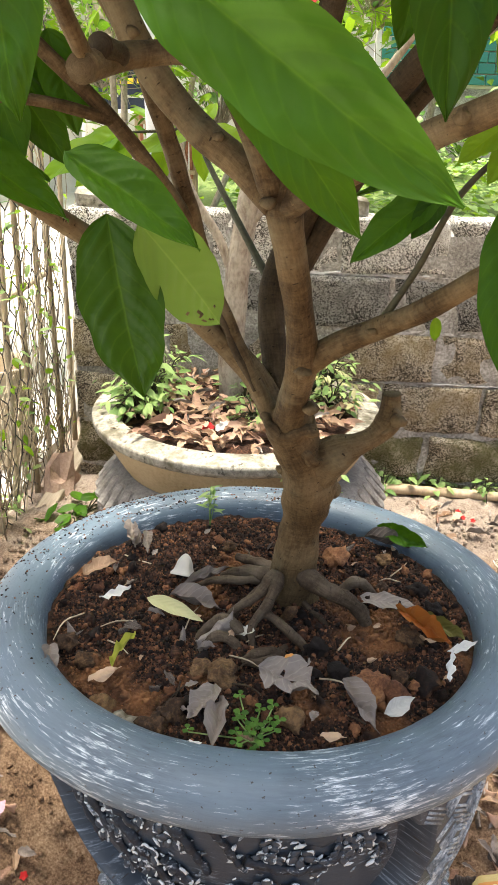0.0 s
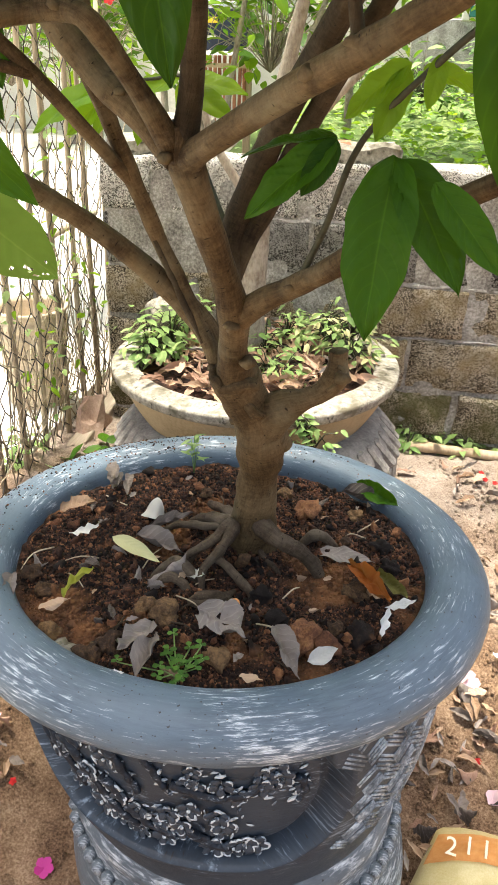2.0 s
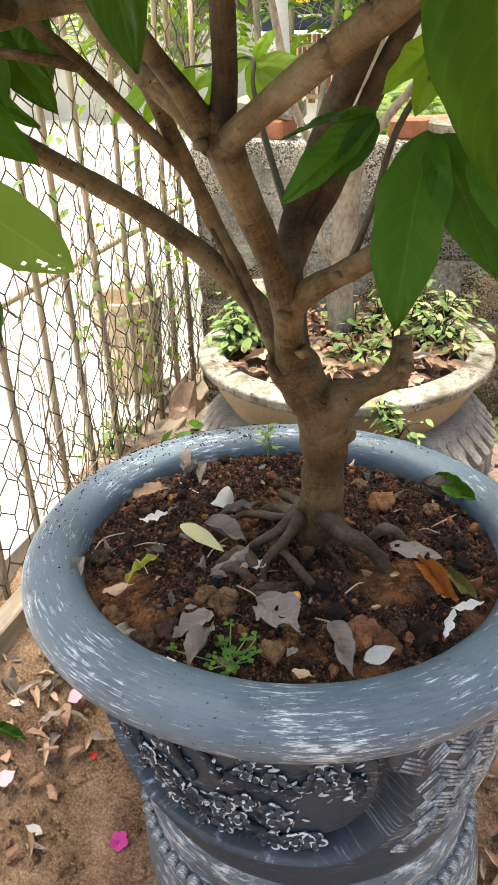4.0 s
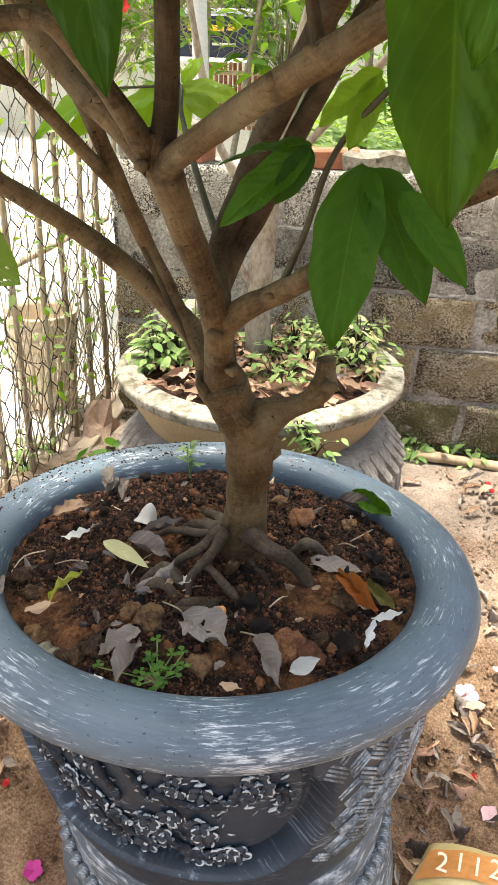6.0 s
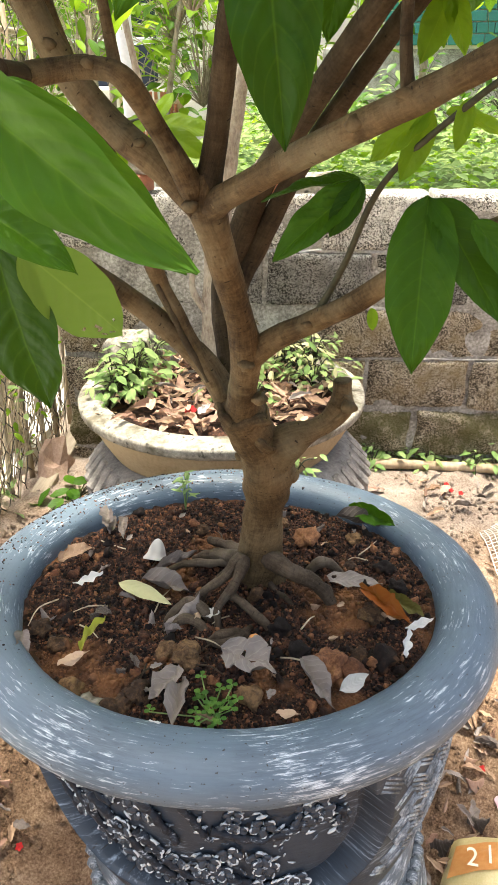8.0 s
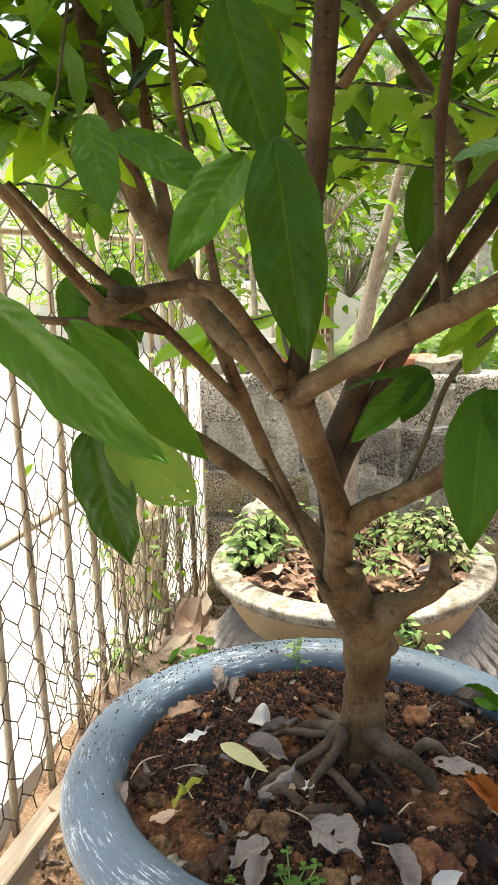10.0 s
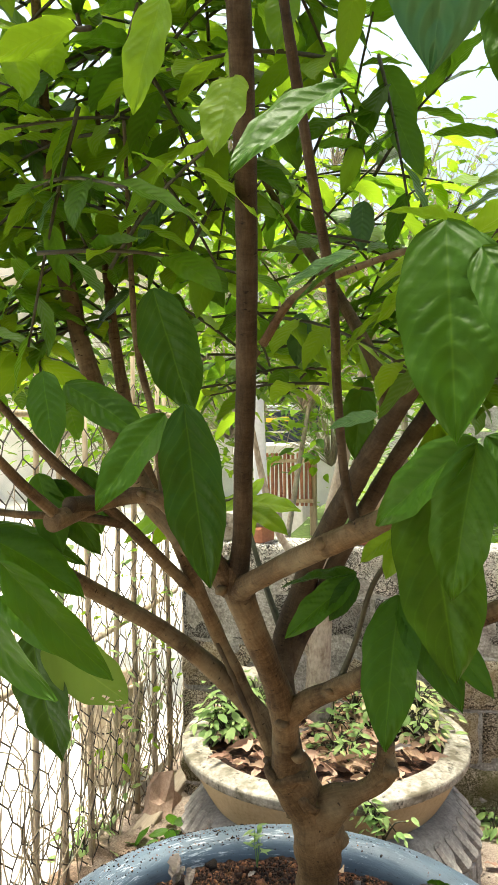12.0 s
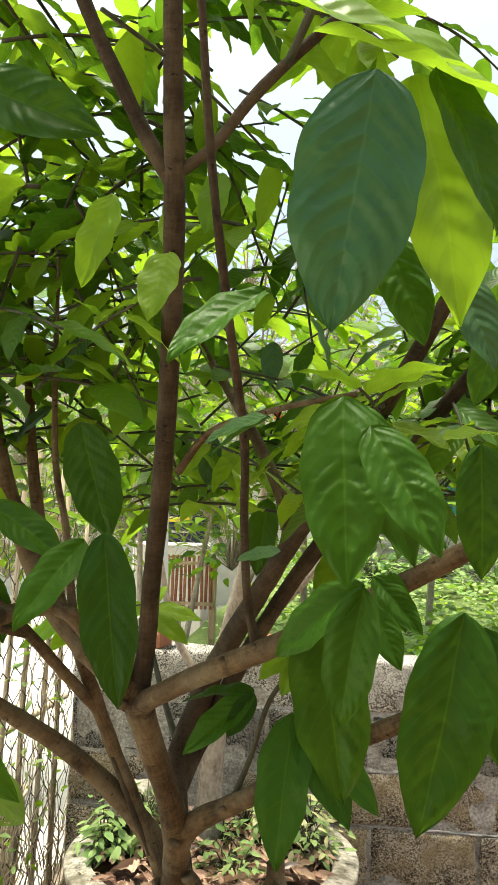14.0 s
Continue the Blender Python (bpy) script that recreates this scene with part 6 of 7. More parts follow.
def flower(name, label, x, y, z, r, mat, seed, face=(0, -0.5, 1)):
    ob = thing(name, label, "flower", None)
    shape = leaf_geo(width=0.8, droop=0.15, fold=0.1, rows=5, cols=4, peak=0.6, tip=0.7, seed=seed, crumple=0.05)
    pet = mesh("petal", shape[0], shape[1], mat, True, shape[2])
    n = Vector(face).normalized()
    q = n.to_track_quat("Z", "Y").to_matrix()
    for k in range(5):
        a = 1.2566 * k
        d = q @ Vector((math.cos(a), math.sin(a), 0.35))
        part("petal", pet, ob, "", aim((x, y, z), Vector((x, y, z)) + d * r, n))
    return ob


flower("fallen_flower", "red flower fallen in the bowl planter", -0.06, 1.70, 0.565, 0.016, M_RED, 1)
scrap("petal", "white fallen petal in the bowl planter", "petal", (-0.045, 1.685, 0.56), (0.0, 1.69, 0.58), WHITE[0], (0, -0.6, 1), 0.004)
flower("fallen_flower", "red flower in the bowl planter", -0.234, 1.967, 0.60, 0.015, M_RED, 2)
flower("fallen_flower", "pink fallen blossom on the earth", -0.205, 0.825, ground_z(-0.205, 0.825) + 0.010, 0.019, M_PINK, 3)
flower("fallen_flower", "pink fallen blossom on the earth", -0.42, 0.735, ground_z(-0.42, 0.735) + 0.010, 0.019, M_PINK, 4)
flower("fallen_flower", "pale pink fallen blossom on the earth", 0.59, 1.33, ground_z(0.59, 1.33) + 0.014, 0.028, M_PALEPINK, 5)
for k, (x, y) in enumerate(((0.607, 1.167), (0.668, 1.976), (0.694, 1.963), (0.66, 2.01), (-0.32, 0.95))):
    flower("fallen_flower", "small red fallen blossom on the earth", x, y, ground_z(x, y) + 0.008, 0.008, M_RED, 6 + k)

# ---- litter on the ground ----
rs = random.Random(91)
GL = []
for (cx, cy, sx, sy, n) in ((-0.45, 1.04, 0.06, 0.10, 44), (-0.42, 0.85, 0.07, 0.09, 24), (0.58, 1.25, 0.06, 0.12, 44), (0.52, 1.10, 0.04, 0.07, 14), (0.68, 1.45, 0.06, 0.12, 14), (0.66, 2.00, 0.14, 0.07, 26), (0.47, 0.97, 0.03, 0.05, 8)):
    GL += [(rs.gauss(cx, sx), rs.gauss(cy, sy)) for _ in range(n)]
for x, y in GL:
    if math.hypot(x - PX, y - PY) < 0.37 or math.hypot(x - TX, y - TY) < 0.40 or x < -0.53:
        continue
    w, L = rs.uniform(0, 6.28), rs.uniform(0.03, 0.075)
    z = ground_z(x, y) + 0.012
    scrap("dead_leaf", "dry brown fallen leaf on the earth", "dead leaf", (x, y, z), (x + L * math.cos(w), y + L * math.sin(w), z + rs.uniform(0, 0.015)), rs.choice(DG + CURL + CURL), (rs.gauss(0, 0.3), rs.gauss(0, 0.3), 1), 0.004, "dead leaves on the ground")
for x, y in ((-0.46, 0.95), (-0.33, 0.77), (0.66, 1.41), (-0.43, 0.715)):
    w = rs.uniform(0, 6.28)
    scrap("petal", "white fallen petal on the earth", "petal", (x, y, ground_z(x, y) + 0.01), (x + 0.04 * math.cos(w), y + 0.04 * math.sin(w), ground_z(x, y) + 0.015), WHITE[0], (0, -0.2, 1), 0.004)
for x, y in ((-0.43, 0.785), (-0.40, 1.0), (0.62, 1.08)):
    scrap("petal", "pale pink fallen petal on the earth", "petal", (x, y, ground_z(x, y) + 0.01), (x + 0.03, y + 0.035, ground_z(x, y) + 0.015), leaf_mesh("ppetal", M_PALEPINK, width=0.8, droop=-0.2, fold=0.2, rows=8, cols=6, seed=88, crumple=0.08), (0, -0.2, 1), 0.004)
scrap("fallen_leaf", "green fallen leaf on the earth", "fallen leaf", (-0.50, 0.87, ground_z(-0.5, 0.87) + 0.012), (-0.42, 0.885, ground_z(-0.42, 0.885) + 0.015), GREEN, (0, -0.2, 1), 0.004)


def near_earth(rs):
    return rs.uniform(-0.55, 0.85), rs.uniform(0.45, 2.1)


thing("earth_crumbs", "loose crumbs and grit on the yard earth", "soil", scatter_stones(22000, 21, 0.0009, 0.0085, near_earth, ground_z, M_EARTH, "earth_crumbs", 1, 5.0, True), "stuff")

# bamboo pole along the wall foot
g = Geo()
pts = []
for k in range(33):
    x = 0.36 + k * 0.045
    bulge = 0.0025 if k % 8 == 3 else 0.0
    pts.append((x, 2.128 - 0.07 * (x - 0.4), ground_z(x, 2.1) + 0.018, 0.0155 + bulge))
g.add(*tube(pts, 12, 2))
thing("bamboo_pole", "long dry pinkish-tan bamboo pole lying by the wall", "pole", g.mesh("bamboo_pole", M_BAMBOO))

# yellow sack
def sack():
    ob = thing("sack", "crumpled yellow woven plastic sack with orange print", "sack", None, m=pose(0.552, 0.995, ground_z(0.53, 0.9) + 0.02, 0, 0, -9))
    nx, ny = 40, 30
    v, f, u = [], [], []
    top = {}
    for side in (1, -1):
        for j in range(ny + 1):
            for i in range(nx + 1):
                s, t = i / nx, j / ny
                x, y = -0.035 + 0.42 * s - 0.07 * t * (1 - s), 0.02 - 0.26 * t
                h = max(math.sin(math.pi * s), 0) ** 0.45 * max(math.sin(math.pi * (0.06 + 0.94 * t)), 0) ** 0.5
                q = noise.noise(Vector((s * 6, t * 5, 1.3))) + 0.6 * noise.noise(Vector((s * 15, t * 13, 4)))
                z = 0.012 + (0.10 * h + 0.016 * q * h) * (1 if side > 0 else 0.05)
                if side > 0:
                    top[(i, j)] = (x, y, z)
                v.append((x, y, z))
                u.append((s, t))
    n = (nx + 1) * (ny + 1)
    for k in range(2):
        for j in range(ny):
            for i in range(nx):
                a = k * n + j * (nx + 1) + i
                q = (a, a + nx + 1, a + nx + 2, a + 1)
                f.append(q if k == 0 else q[::-1])
    part("cloth", mesh("cloth", v, f, M_BAG, True, u), ob)
    bv, bf = [], []
    for j in range(3, 13):
        for i in range(1, nx - 2):
            bv.append((top[(i, j)][0], top[(i, j)][1], top[(i, j)][2] + 0.0025))
    w = nx - 3
    for j in range(9):
        for i in range(w - 1):
            bf.append((j * w + i, (j + 1) * w + i, (j + 1) * w + i + 1, j * w + i + 1))
    part("print_band", mesh("print_band", bv, bf, M_BAGORANGE), ob, "orange printed band")
    for k, ch in enumerate("2112"):
        lx, ly = -0.010 + 0.029 * k, -0.078
        i, j = min(range(nx), key=lambda q: abs(top[(q, 8)][0] - lx)), 8
        cu = bpy.data.curves.new("digit", "FONT")
        cu.body, cu.size, cu.extrude, cu.align_x = ch, 0.046, 0.0004, "CENTER"
        cu.materials.append(M_BAGPRINT)
        lift = max(top[(min(max(i + a, 0), nx), q)][2] - (-top[(i, q)][1] - 0.078) * 0 for a in (-1, 0, 1) for q in (9, 10, 11))
        tx = part("digit", cu, ob, "cream printed digit")
        tx.matrix_basis = pose(lx, top[(i, 11)][1], lift + 0.006, 14, 0, 0)
    return ob


sack()

# white net
g = Geo()
for k in range(22):
    for swap in (0, 1):
        pts = []
        for j in range(12):
            s, t = k / 21 - 0.5, j / 11 - 0.5
            if swap:
                s, t = t, s
            z = 0.05 * max(0, 1 - 3.2 * (s * s + t * t)) + 0.008 * noise.noise(Vector((s * 6, t * 6, 0)))
            pts.append((0.85 + 0.26 * s, 1.72 + 0.30 * t, ground_z(0.8, 1.75) + 0.01 + z, 0.0013))
        g.add(*tube(pts, 4, 1, cap=False))
thing("net", "white plastic netting scrap on the earth", "net", g.mesh("net", M_PETAL))

# ---- fence ----
def fence():
    ob = thing("fence", "old stick fence with rusty hexagonal chicken wire", "fence", None)
    FX, Z0, Z1 = -0.60, 0.20, 1.50
    rs = random.Random(6)
    for k in range(13):
        y = 0.70 + 0.1425 * k
        lean = 0.03 + rs.uniform(-0.02, 0.05)
        h = Z1 + rs.uniform(-0.1, 0.15)
        g = Geo()
        g.add(*tube([(FX + rs.uniform(-0.01, 0.01), y, Z0 - 0.02, 0.0088), (FX, y + lean * 0.5, 0.85, 0.008), (FX + rs.uniform(-0.015, 0.015), y + lean, h, 0.007)], 8, 4, 0.15, freq=30))
        part("post", g.mesh("post", M_STICK), ob)
    for z, r in ((0.795, 0.010), (1.42, 0.009)):
        g = Geo()
        g.add(*tube([(FX - 0.02, 0.5, z - 0.01, r), (FX - 0.018, 1.2, z, r), (FX - 0.02, 2.4, z + 0.012, r)], 8, 4, 0.15))
        part("rail", g.mesh("rail", M_STICK), ob)
    g = Geo()
    a, hgt = 0.040, 0.066
    rows, cols = int((Z1 - Z0) / hgt) + 1, 26
    node_at = lambda i, j: (lambda q: (FX + 0.014 + 0.010 * q.x, 0.55 + i * a + 0.008 * q.y, Z0 + j * hgt * 0.5 + 0.008 * q.z, 0.0018))(noise.noise_vector(Vector((i * 0.9, j * 0.7, 3.0))))
    for i in range(46):
        for j in range(2 * rows):
            if (i + (j // 2)) % 2 == 0:
                if j % 2 == 0:
                    g.add(*tube([node_at(i, j), node_at(i, j + 1)], 4, 1, cap=False))
                    for di in (-1, 1):
                        g.add(*tube([node_at(i, j + 1), node_at(i + di, j + 2)], 4, 1, cap=False))
    part("wire_mesh", g.mesh("wire_mesh", M_WIRE), ob, "rusty hexagonal wire netting")
    return ob


fence()
v, f, _ = box(0.05, 1.75, 0.15, 0.004, 0.004, 4, 1.0)
thing("board", "weathered grey wooden edging board along the fence", "board", mesh("board", v, f, M_BOARD, False), m=pose(-0.552, 1.55, 0.135, 2.4, 0, -1.6))
rs = random.Random(13)
vine = thing("dry_vine", "tangled dry vines climbing the wire fence", "vine", None)
for k in range(122):
    y, z = rs.uniform(1.25, 2.35), rs.uniform(0.2, 0.40) + (0.45 if k > 96 else 0.0)
    pts, dx, dy, dz = [], rs.gauss(0, 0.02), rs.gauss(0, 0.22), rs.uniform(0.15, 0.8)
    for j in range(5):
        q = j / 4
        pts.append((-0.585 + dx * q + rs.gauss(0, 0.012), y + dy * q + rs.gauss(0, 0.03), z + dz * q + rs.gauss(0, 0.03), 0.0023 - 0.0013 * q))
    g = Geo()
    g.add(*tube(pts, 4, 3))
    part("stem", g.mesh("stem", M_STICK), vine)
leafy("climber", "sparse green climbing leaves on the wire fence", "vine", [(-0.58, 1.75, 0.75), (-0.58, 2.0, 0.8), (-0.58, 2.1, 1.1), (-0.58, 1.6, 1.0), (-0.58, 1.9, 0.45), (-0.58, 2.2, 0.6)], (0.02, 0.12, 0.16), 260, (0.015, 0.045), (M_WEED, M_YOUNG), 8, 0.25, False)
leafy("weed", "broad-leaved green weed beside the board", "plant", [(-0.45, 1.83, 0.21), (-0.42, 1.88, 0.23)], (0.04, 0.04, 0.02), 34, (0.05, 0.075), (M_LEAF,), 9, 0.1)
leafy("weed", "small green weed by the fence foot", "plant", [(-0.63, 1.72, 0.27), (-0.65, 1.80, 0.26)], (0.03, 0.05, 0.03), 60, (0.03, 0.05), (M_WEED,), 10, 0.18)
leafy("weed", "small green seedling by the board", "plant", [(-0.51, 0.96, 0.07)], (0.02, 0.02, 0.015), 9, (0.03, 0.045), (M_WEED,), 12, 0.02)
for k, (x, y) in enumerate(((0.45, 2.12), (0.50, 2.14), (0.62, 2.13), (0.76, 2.10), (0.83, 2.12), (0.36, 2.13))):
    leafy("weed", "small green weed at the wall foot", "plant", [(x, y, ground_z(x, y) + 0.035)], (0.02, 0.012, 0.02), 26, (0.02, 0.05), (M_WEED,), 20 + k, 0.1)
rs = random.Random(44)
g = Geo()
moss_leaf = leaf_geo(width=0.8, droop=0.2, fold=0.2, rows=3, cols=2, seed=3)
for k in range(1500):
    x = rs.uniform(0.3, 1.3)
    if noise.noise(Vector((x * 9, 0, 2.0))) < -0.12:
        continue
    zz = ground_z(x, 2.14) + 0.075 * rs.random() ** 2.2
    b = Vector((x, WALL_Y - 0.006 - 0.03 * rs.random() * (zz < ground_z(x, 2.14) + 0.02), zz))
    g.add(*moss_leaf, aim(b, b + Vector((rs.gauss(0, 0.6), -1, rs.uniform(-0.3, 0.9))).normalized() * rs.uniform(0.006, 0.016), (0, -0.5, 1)))
thing("moss", "green moss growing along the wall foot", "moss", g.mesh("moss", M_WEED), "stuff")
v, f, _ = stone(0.082, 3.1, 0.75, 2, (0.65, 0.9, 1.1))
thing("stone", "pinkish rough stone leaning by the board", "stone", mesh("stone", v, f, M_PINKSTONE, False), m=pose(-0.535, 2.03, 0.215))

# bucket beyond the fence
bucket = thing("bucket", "dirty cream plastic bucket behind the fence", "bucket", None, m=pose(-0.745, 2.12, 0.253))
g = Geo()
g.add(*lathe([(0.0, 0.012), (0.088, 0.012), (0.088, 0.0), (0.092, 0.004), (0.100, 0.16), (0.1035, 0.23), (0.109, 0.232), (0.109, 0.245), (0.1045, 0.248), (0.1055, 0.26), (0.111, 0.262), (0.111, 0.278), (0.106, 0.282), (0.108, 0.305), (0.1135, 0.307), (0.1135, 0.317), (0.106, 0.317), (0.104, 0.30), (0.09, 0.015), (0.0, 0.014)], 48))
part("body", g.mesh("body", M_BUCKET), bucket)
g = Geo()
g.add(*tube([(0.112 * math.cos(a), 0.112 * math.sin(a), 0.29 - 0.11 * math.sin(a - 3.4), 0.0025) for a in np.linspace(3.4, 3.4 + math.pi, 12)], 5, 2))
part("handle", g.mesh("handle", M_WIRE), bucket)

# pale paved yard beyond the fence
v, f, _ = box(9.0, 16.0, 0.16, 0.02)
thing("pavement", "sunlit pale concrete yard paving", "pavement", mesh("pavement", v, f, M_CONCYARD, False), "structure", m=pose(-5.135, 4.6, 0.175))

# grey pole
g = Geo()
g.add(*tube([(-0.262, 2.36, 0.15, 0.023), (-0.278, 2.36, 0.9, 0.023), (-0.30, 2.36, 1.5, 0.023), (-0.32, 2.36, 2.1, 0.023)], 14, 4))
thing("pole", "grey-white painted steel pole behind the wall", "pole", g.mesh("pole", M_POLE))

# bricks and rubble on the wall
rs = random.Random(3)
v, f, _ = box(0.15, 0.085, 0.05, 0.006, 0.006, 2, 4.0)
brick_mesh = mesh("brick", v, f, M_BRICK, False)
v, f, _ = box(0.17, 0.10, 0.055, 0.01, 0.012, 3, 8.0)
rub_mesh = mesh("rubble", v, f, M_CONC, False)
for k, (x, z, me, lab) in enumerate(((0.12, 1.055, brick_mesh, "broken red brick on the wall top"), (0.24, 1.05, rub_mesh, "broken concrete piece on the wall top"), (-0.30, 1.055, brick_mesh, "red brick on the wall top"), (-0.40, 1.05, rub_mesh, "broken concrete piece on the wall top"), (-0.28, 1.105, rub_mesh, "broken concrete piece on the wall top"))):
    thing("brick", lab, "brick", me, m=pose(x, WALL_Y + 0.07, z - 0.01, 0, rs.uniform(-4, 4), rs.uniform(-20, 20)))

# ---- beyond the wall ----
v, f = [], []
nx, ny = 60, 40
bank_z = lambda x, y: 0.80 + 0.045 * (y - 2.3) + 0.05 * noise.noise(Vector((x * 1.5, y * 1.5, 0)))
for j in range(ny + 1):
    for i in range(nx + 1):
        x, y = -0.45 + 6.5 * i / nx, 2.31 + 6.0 * j / ny
        v.append((x, y, bank_z(x, y)))
for j in range(ny):
    for i in range(nx):
        a = j * (nx + 1) + i
        f.append((a, a + 1, a + nx + 2, a + nx + 1))
thing("bank", "raised earth bed behind the wall", "ground", mesh("bank", v, f, M_MOSS), "structure")
g1, g2 = Geo(), Geo()
rs = random.Random(17)
shapes = [leaf_geo(width=0.6, droop=0.2, fold=0.2, rows=3, cols=2, seed=k) for k in range(3)]
for k in range(9000):
    y = 2.33 + 5.0 * rs.random() ** 1.8
    x = rs.uniform(-0.15, 0.9 + 0.5 * y) if rs.random() < 0.8 else rs.uniform(-0.4, 3)
    b = Vector((x, y, bank_z(x, y) + rs.uniform(0.0, 0.09 + 0.035 * (y - 2.3))))
    w = rs.uniform(0, 6.28)
    s = rs.uniform(0.03, 0.07)
    vv, ff, uu = rs.choice(shapes)
    (g1 if rs.random() < 0.6 else g2).add(vv, ff, uu, aim(b, b + Vector((math.cos(w), math.sin(w), rs.uniform(-0.3, 0.7))).normalized() * s, (rs.gauss(0, 0.4), rs.gauss(0, 0.4), 1)))
cover = thing("groundcover", "dense bright green weeds covering the bed", "plants", None, "stuff")
part("foliage", g1.mesh("foliage", M_WEED), cover)
part("foliage", g2.mesh("foliage", M_YOUNG), cover)
leafy("shrub", "green shrub behind the bed", "shrub", [(0.5, 5.4, 1.15), (1.0, 5.6, 1.2), (1.6, 5.5, 1.2), (0.1, 5.6, 1.1), (2.2, 5.4, 1.2)], (0.22, 0.15, 0.13), 900, (0.06, 0.12), (M_WEED, M_LEAF), 31, 0.8)
leafy("hibiscus_shrub", "dark green flowering shrub behind the wall", "shrub", [(-0.55, 2.85, 1.50), (-0.25, 3.0, 1.60), (0.1, 3.1, 1.65), (-0.7, 3.0, 1.8), (-0.1, 2.9, 1.95), (0.4, 3.2, 1.8), (-0.9, 3.3, 1.5), (-1.2, 3.2, 1.8), (0.2, 3.1, 2.2), (-0.5, 3.2, 2.3), (0.7, 3.3, 1.75), (0.8, 3.3, 2.2), (-0.8, 2.9, 1.32), (-1.2, 3.1, 1.3), (-1.0, 3.0, 1.55), (-1.5, 3.2, 1.5), (-0.15, 3.0, 1.38)], (0.18, 0.17, 0.16), 3400, (0.045, 0.085), (M_LEAF, M_YOUNG, M_YOUNG), 32, 1.16, True, trunk=[[(-0.45, 2.8, 0.2, 0.016), (-0.48, 2.8, 0.9, 0.014), (-0.5, 2.78, 1.5, 0.009)], [(-0.42, 2.82, 0.2, 0.013), (-0.30, 2.86, 1.0, 0.012), (-0.2, 2.9, 1.6, 0.008)], [(-0.40, 2.8, 0.4, 0.010), (-0.1, 2.9, 1.1, 0.012), (0.1, 3.0, 1.6, 0.008)], [(0.1, 3.0, 1.6, 0.008), (0.3, 3.1, 1.8, 0.006), (0.7, 3.3, 2.2, 0.004)], [(-0.5, 2.78, 1.5, 0.009), (-0.7, 2.9, 1.8, 0.006), (-1.1, 3.1, 2.0, 0.004)]], tmat=M_PALEBARK)
leafy("shrub", "tall loose yellow-green shrub behind the bed", "shrub", [(0.0, 3.9, 2.0), (0.5, 4.0, 1.9), (1.0, 3.9, 2.0), (1.5, 4.0, 1.9), (-0.6, 4.0, 2.1), (-1.2, 4.0, 2.0), (0.3, 4.0, 2.6), (-0.4, 4.0, 2.7), (0.9, 4.0, 2.6), (1.6, 4.0, 2.5), (-1.1, 4.0, 2.7)], (0.25, 0.2, 0.24), 2600, (0.06, 0.11), (M_YOUNG, M_LEAF, M_YOUNG), 37, 1.45, True, trunk=[[(0.1, 3.9, 0.85, 0.02), (0.1, 3.9, 1.6, 0.016), (0.2, 4.0, 2.4, 0.01)], [(0.75, 3.95, 0.85, 0.02), (0.8, 3.95, 1.6, 0.016), (0.9, 4.0, 2.4, 0.01)], [(-0.7, 4.0, 0.3, 0.02), (-0.7, 4.0, 1.4, 0.016), (-0.6, 4.0, 2.4, 0.01)]], tmat=M_PALEBARK)
for x, y, z in ((0.16, 2.75, 1.62), (-0.62, 2.65, 1.42), (0.05, 2.8, 1.85)):
    flower("hibiscus_flower", "red hibiscus flower on the shrub", x, y, z, 0.020, M_RED, 40, (0, -1, 0.3))

# tree growing from the bowl
leafy("small_tree", "small pale-barked tree growing from the bowl", "tree", [(-0.05, 1.9, 1.55), (0.2, 1.95, 1.65), (0.45, 1.9, 1.75), (-0.3, 1.95, 1.75), (0.1, 1.85, 1.95), (0.5, 1.8, 1.55), (-0.2, 1.7, 2.15), (0.75, 1.9, 1.7), (-0.5, 1.8, 1.95), (0.0, 2.2, 2.3)], (0.14, 0.13, 0.12), 420, (0.045, 0.08), (M_YOUNG, M_YOUNG, M_LEAF), 33, 1.42, True, trunk=[[(-0.02, 1.95, 0.52, 0.038), (-0.022, 1.95, 0.7, 0.033), (-0.010, 1.95, 0.92, 0.032), (0.02, 1.94, 1.12, 0.025), (0.08, 1.93, 1.4, 0.014), (0.16, 1.92, 1.7, 0.009)], [(-0.012, 1.95, 0.86, 0.014), (-0.06, 1.94, 0.98, 0.012), (-0.14, 1.93, 1.12, 0.010), (-0.2, 1.92, 1.4, 0.008), (-0.25, 1.92, 1.7, 0.006)], [(0.0, 1.945, 1.0, 0.012), (0.10, 1.93, 1.12, 0.010), (0.3, 1.9, 1.35, 0.009), (0.5, 1.88, 1.65, 0.006)], [(-0.02, 1.94, 0.72, 0.010), (-0.07, 1.93, 0.80, 0.008), (-0.075, 1.93, 0.86, 0.007)]], tmat=M_PALEBARK)

# bamboo lattice
lat = thing("bamboo_lattice", "low tan bamboo slat fence beyond the wall", "fence", None)
v, f, _ = box(0.013, 0.008, 0.24, 0.002)
slat = mesh("slat", v, f, M_BRICK, False)
for k in range(11):
    part("slat", slat, lat, "", pose(-0.475 + 0.0195 * k, 3.2 + 0.008 * (k % 2), 1.15, 0, (k * 7 % 5 - 2) * 0.8, 0))
v, f, _ = box(0.23, 0.012, 0.016, 0.002)
lrail = mesh("rail", v, f, M_BAMBOO, False)
for z in (1.055, 1.235):
    part("rail", lrail, lat, "", pose(-0.378, 3.19, z))
for x in (-0.49, -0.27):
    v, f, _ = box(0.03, 0.03, 1.1, 0.003)
    part("post", mesh("post", v, f, M_BAMBOO, False), lat, "", pose(x, 3.22, 0.71))

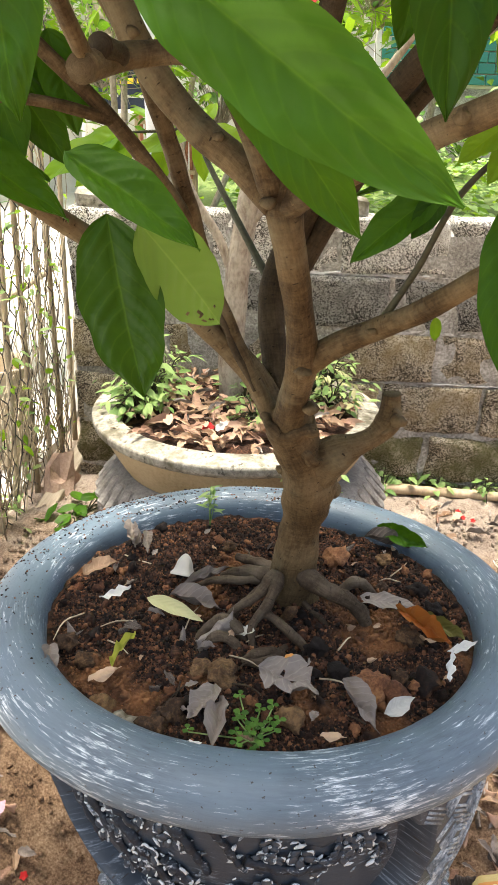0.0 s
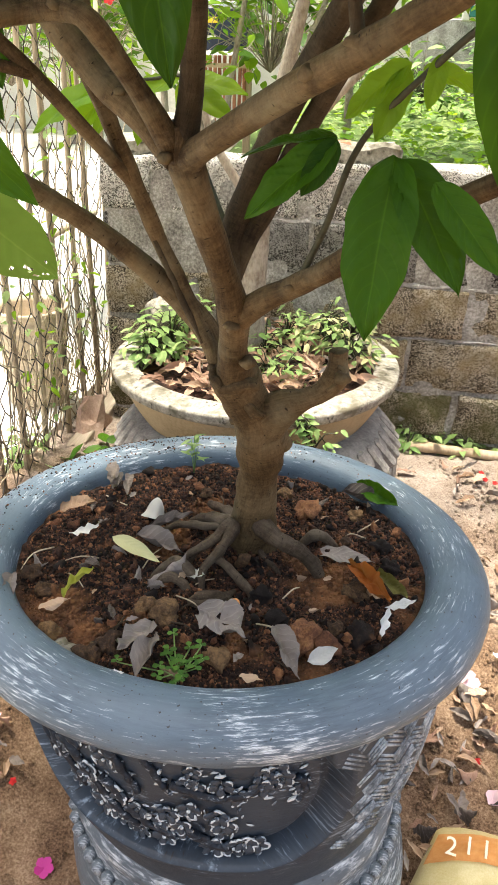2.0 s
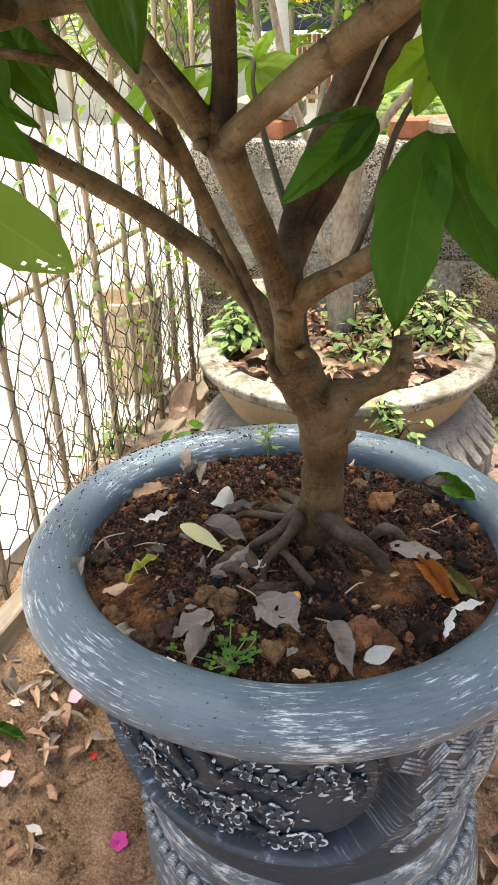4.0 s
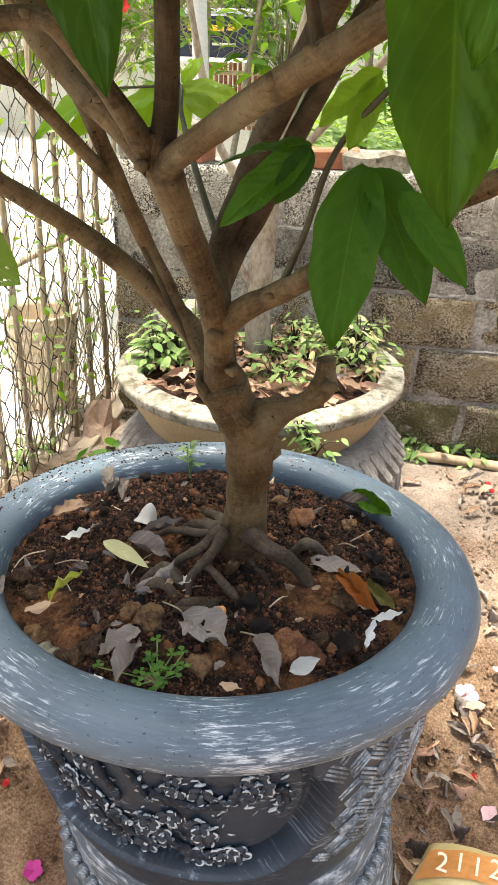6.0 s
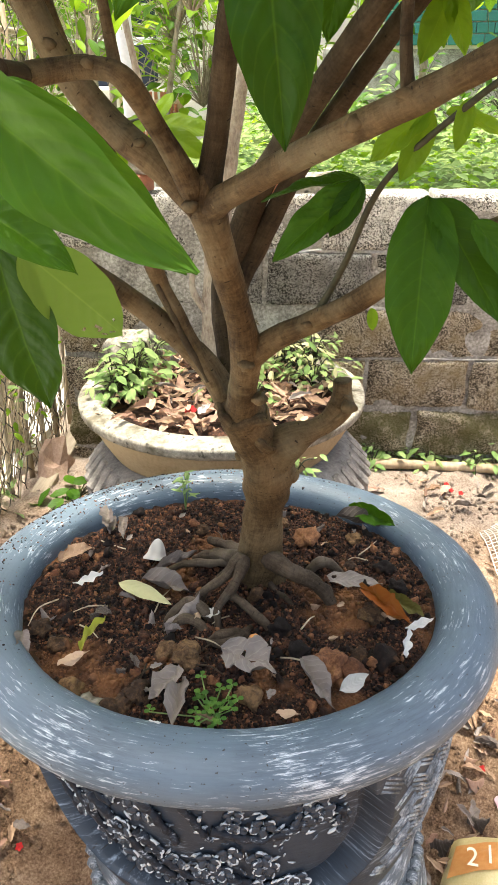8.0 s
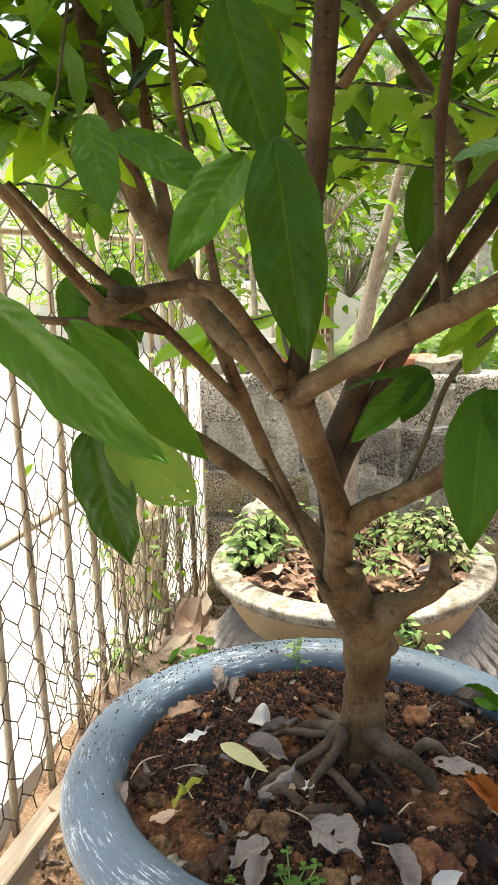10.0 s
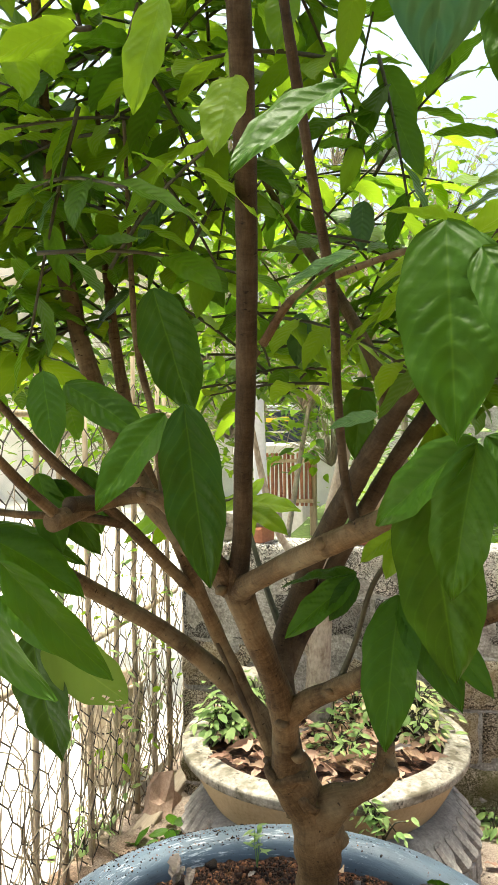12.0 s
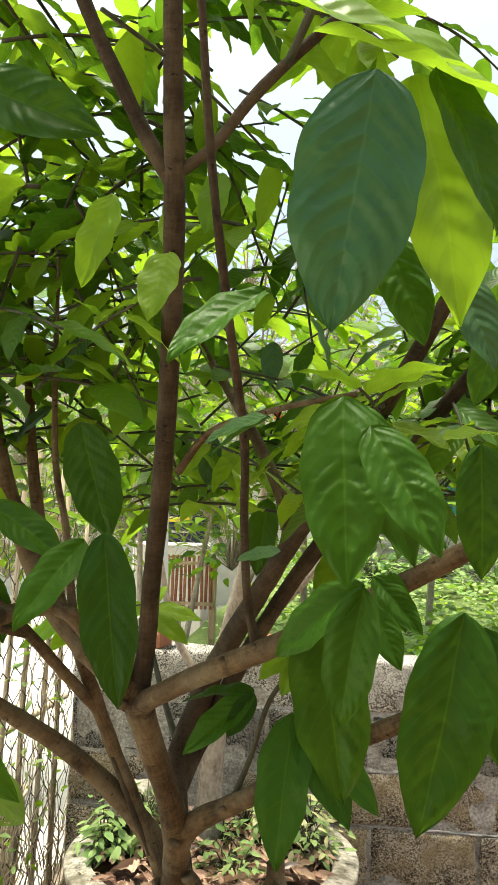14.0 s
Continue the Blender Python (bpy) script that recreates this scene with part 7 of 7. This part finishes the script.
# dark shop sign with yellow marks
sign = thing("shop_sign", "dark navy shop sign with yellow lettering on a pale base", "sign", None)
v, f, _ = box(0.46, 0.05, 0.22, 0.008)
part("board", mesh("board", v, f, M_NAVY, False), sign, "", pose(-0.86, 4.8, 1.40))
v, f, _ = box(0.48, 0.03, 0.03, 0.004)
part("frame", mesh("frame", v, f, M_POLE, False), sign, "", pose(-0.86, 4.8, 1.525))
v, f, _ = box(0.50, 0.25, 1.06, 0.02)
part("base", mesh("base", v, f, M_CONCYARD, False), sign, "pale base", pose(-0.86, 4.86, 0.76))
for k, (x, w, z) in enumerate(((-0.99, 0.05, 1.44), (-0.925, 0.06, 1.445), (-0.84, 0.08, 1.44), (-0.75, 0.06, 1.445), (-0.95, 0.12, 1.36), (-0.80, 0.14, 1.36))):
    v, f, _ = box(w, 0.006, 0.03 if k < 4 else 0.014, 0.002)
    part("lettering_bar", mesh("bar", v, f, M_YELLOW if k < 4 else M_PLASTER, False), sign, "yellow lettering" if k < 4 else "white lettering", pose(x, 4.772, z))

# far walls and house
def far_wall():
    ob = thing("wall_far", "grey weathered garden wall with green tiled top", "wall", None, "structure")
    v, f, _ = box(4.2, 0.15, 1.5, 0.01, 0.02, 5, 2.0)
    part("masonry", mesh("masonry", v, f, M_MORTAR, False), ob, "", pose(2.5, 6.6, 0.80))
    v, f, _ = box(0.13, 0.02, 0.072, 0.004)
    tile = mesh("tile", v, f, M_TILE, False)
    for r in range(8):
        for c in range(18):
            part("tile", tile, ob, "", pose(0.86 + 0.136 * c + (0.068 if r % 2 else 0), 6.50, 1.60 + 0.079 * r))
    v, f, _ = box(2.6, 0.10, 0.68, 0.005)
    part("tile_bed", mesh("tile_bed", v, f, M_PLASTER, False), ob, "pale grouted panel", pose(2.05, 6.565, 1.88))


far_wall()


HOUSE_WIN = -2.05


def far_house():
    ob = thing("house", "pale plastered house far behind the trees", "house", None)
    v, f, _ = box(9.0, 0.3, 4.2, 0.01)
    part("wall", mesh("wall", v, f, M_PLASTER, False), ob, "", pose(-3.2, 11.0, 1.9))
    for k, x in enumerate((HOUSE_WIN,)):
        v, f, _ = box(0.9, 0.06, 1.3, 0.01)
        w = part("window", mesh("window", v, f, M_NAVY, False), ob, "dark blue shuttered window", pose(x, 10.83, 2.0))
        for j in range(5):
            v, f, _ = box(0.8, 0.03, 0.05, 0.004)
            part("slat", mesh("slat", v, f, M_PLASTER, False), w, "", pose(0, -0.045, -0.45 + 0.22 * j))
    v, f, _ = box(9.6, 1.6, 0.15, 0.02)
    part("roof", mesh("roof", v, f, M_PLASTER, False), ob, "pale roof edge", pose(-3.2, 10.9, 4.1, 14, 0, 0))


far_house()
for k, (x, y, h) in enumerate(((-3.5, 9.3, 3.0), (-1.9, 9.0, 3.4), (1.2, 8.8, 3.4), (3.2, 8.2, 3.2), (-6.5, 9.0, 2.8))):
    rr = random.Random(200 + k)
    cs = [(x + rr.gauss(0, 0.5), y + rr.gauss(0, 0.4), h * rr.uniform(0.45, 1.0)) for _ in range(9)]
    leafy("tree", "leafy green tree in the distance", "tree", cs, (0.32, 0.3, 0.25), 900, (0.12, 0.22), (M_LEAF, M_YOUNG), 210 + k, 0.6, False, trunk=[[(x, y, 0.0, 0.09), (x + 0.05, y, 1.2, 0.07), (x, y, h * 0.8, 0.03)]], tmat=M_PALEBARK)

far_block_wall()
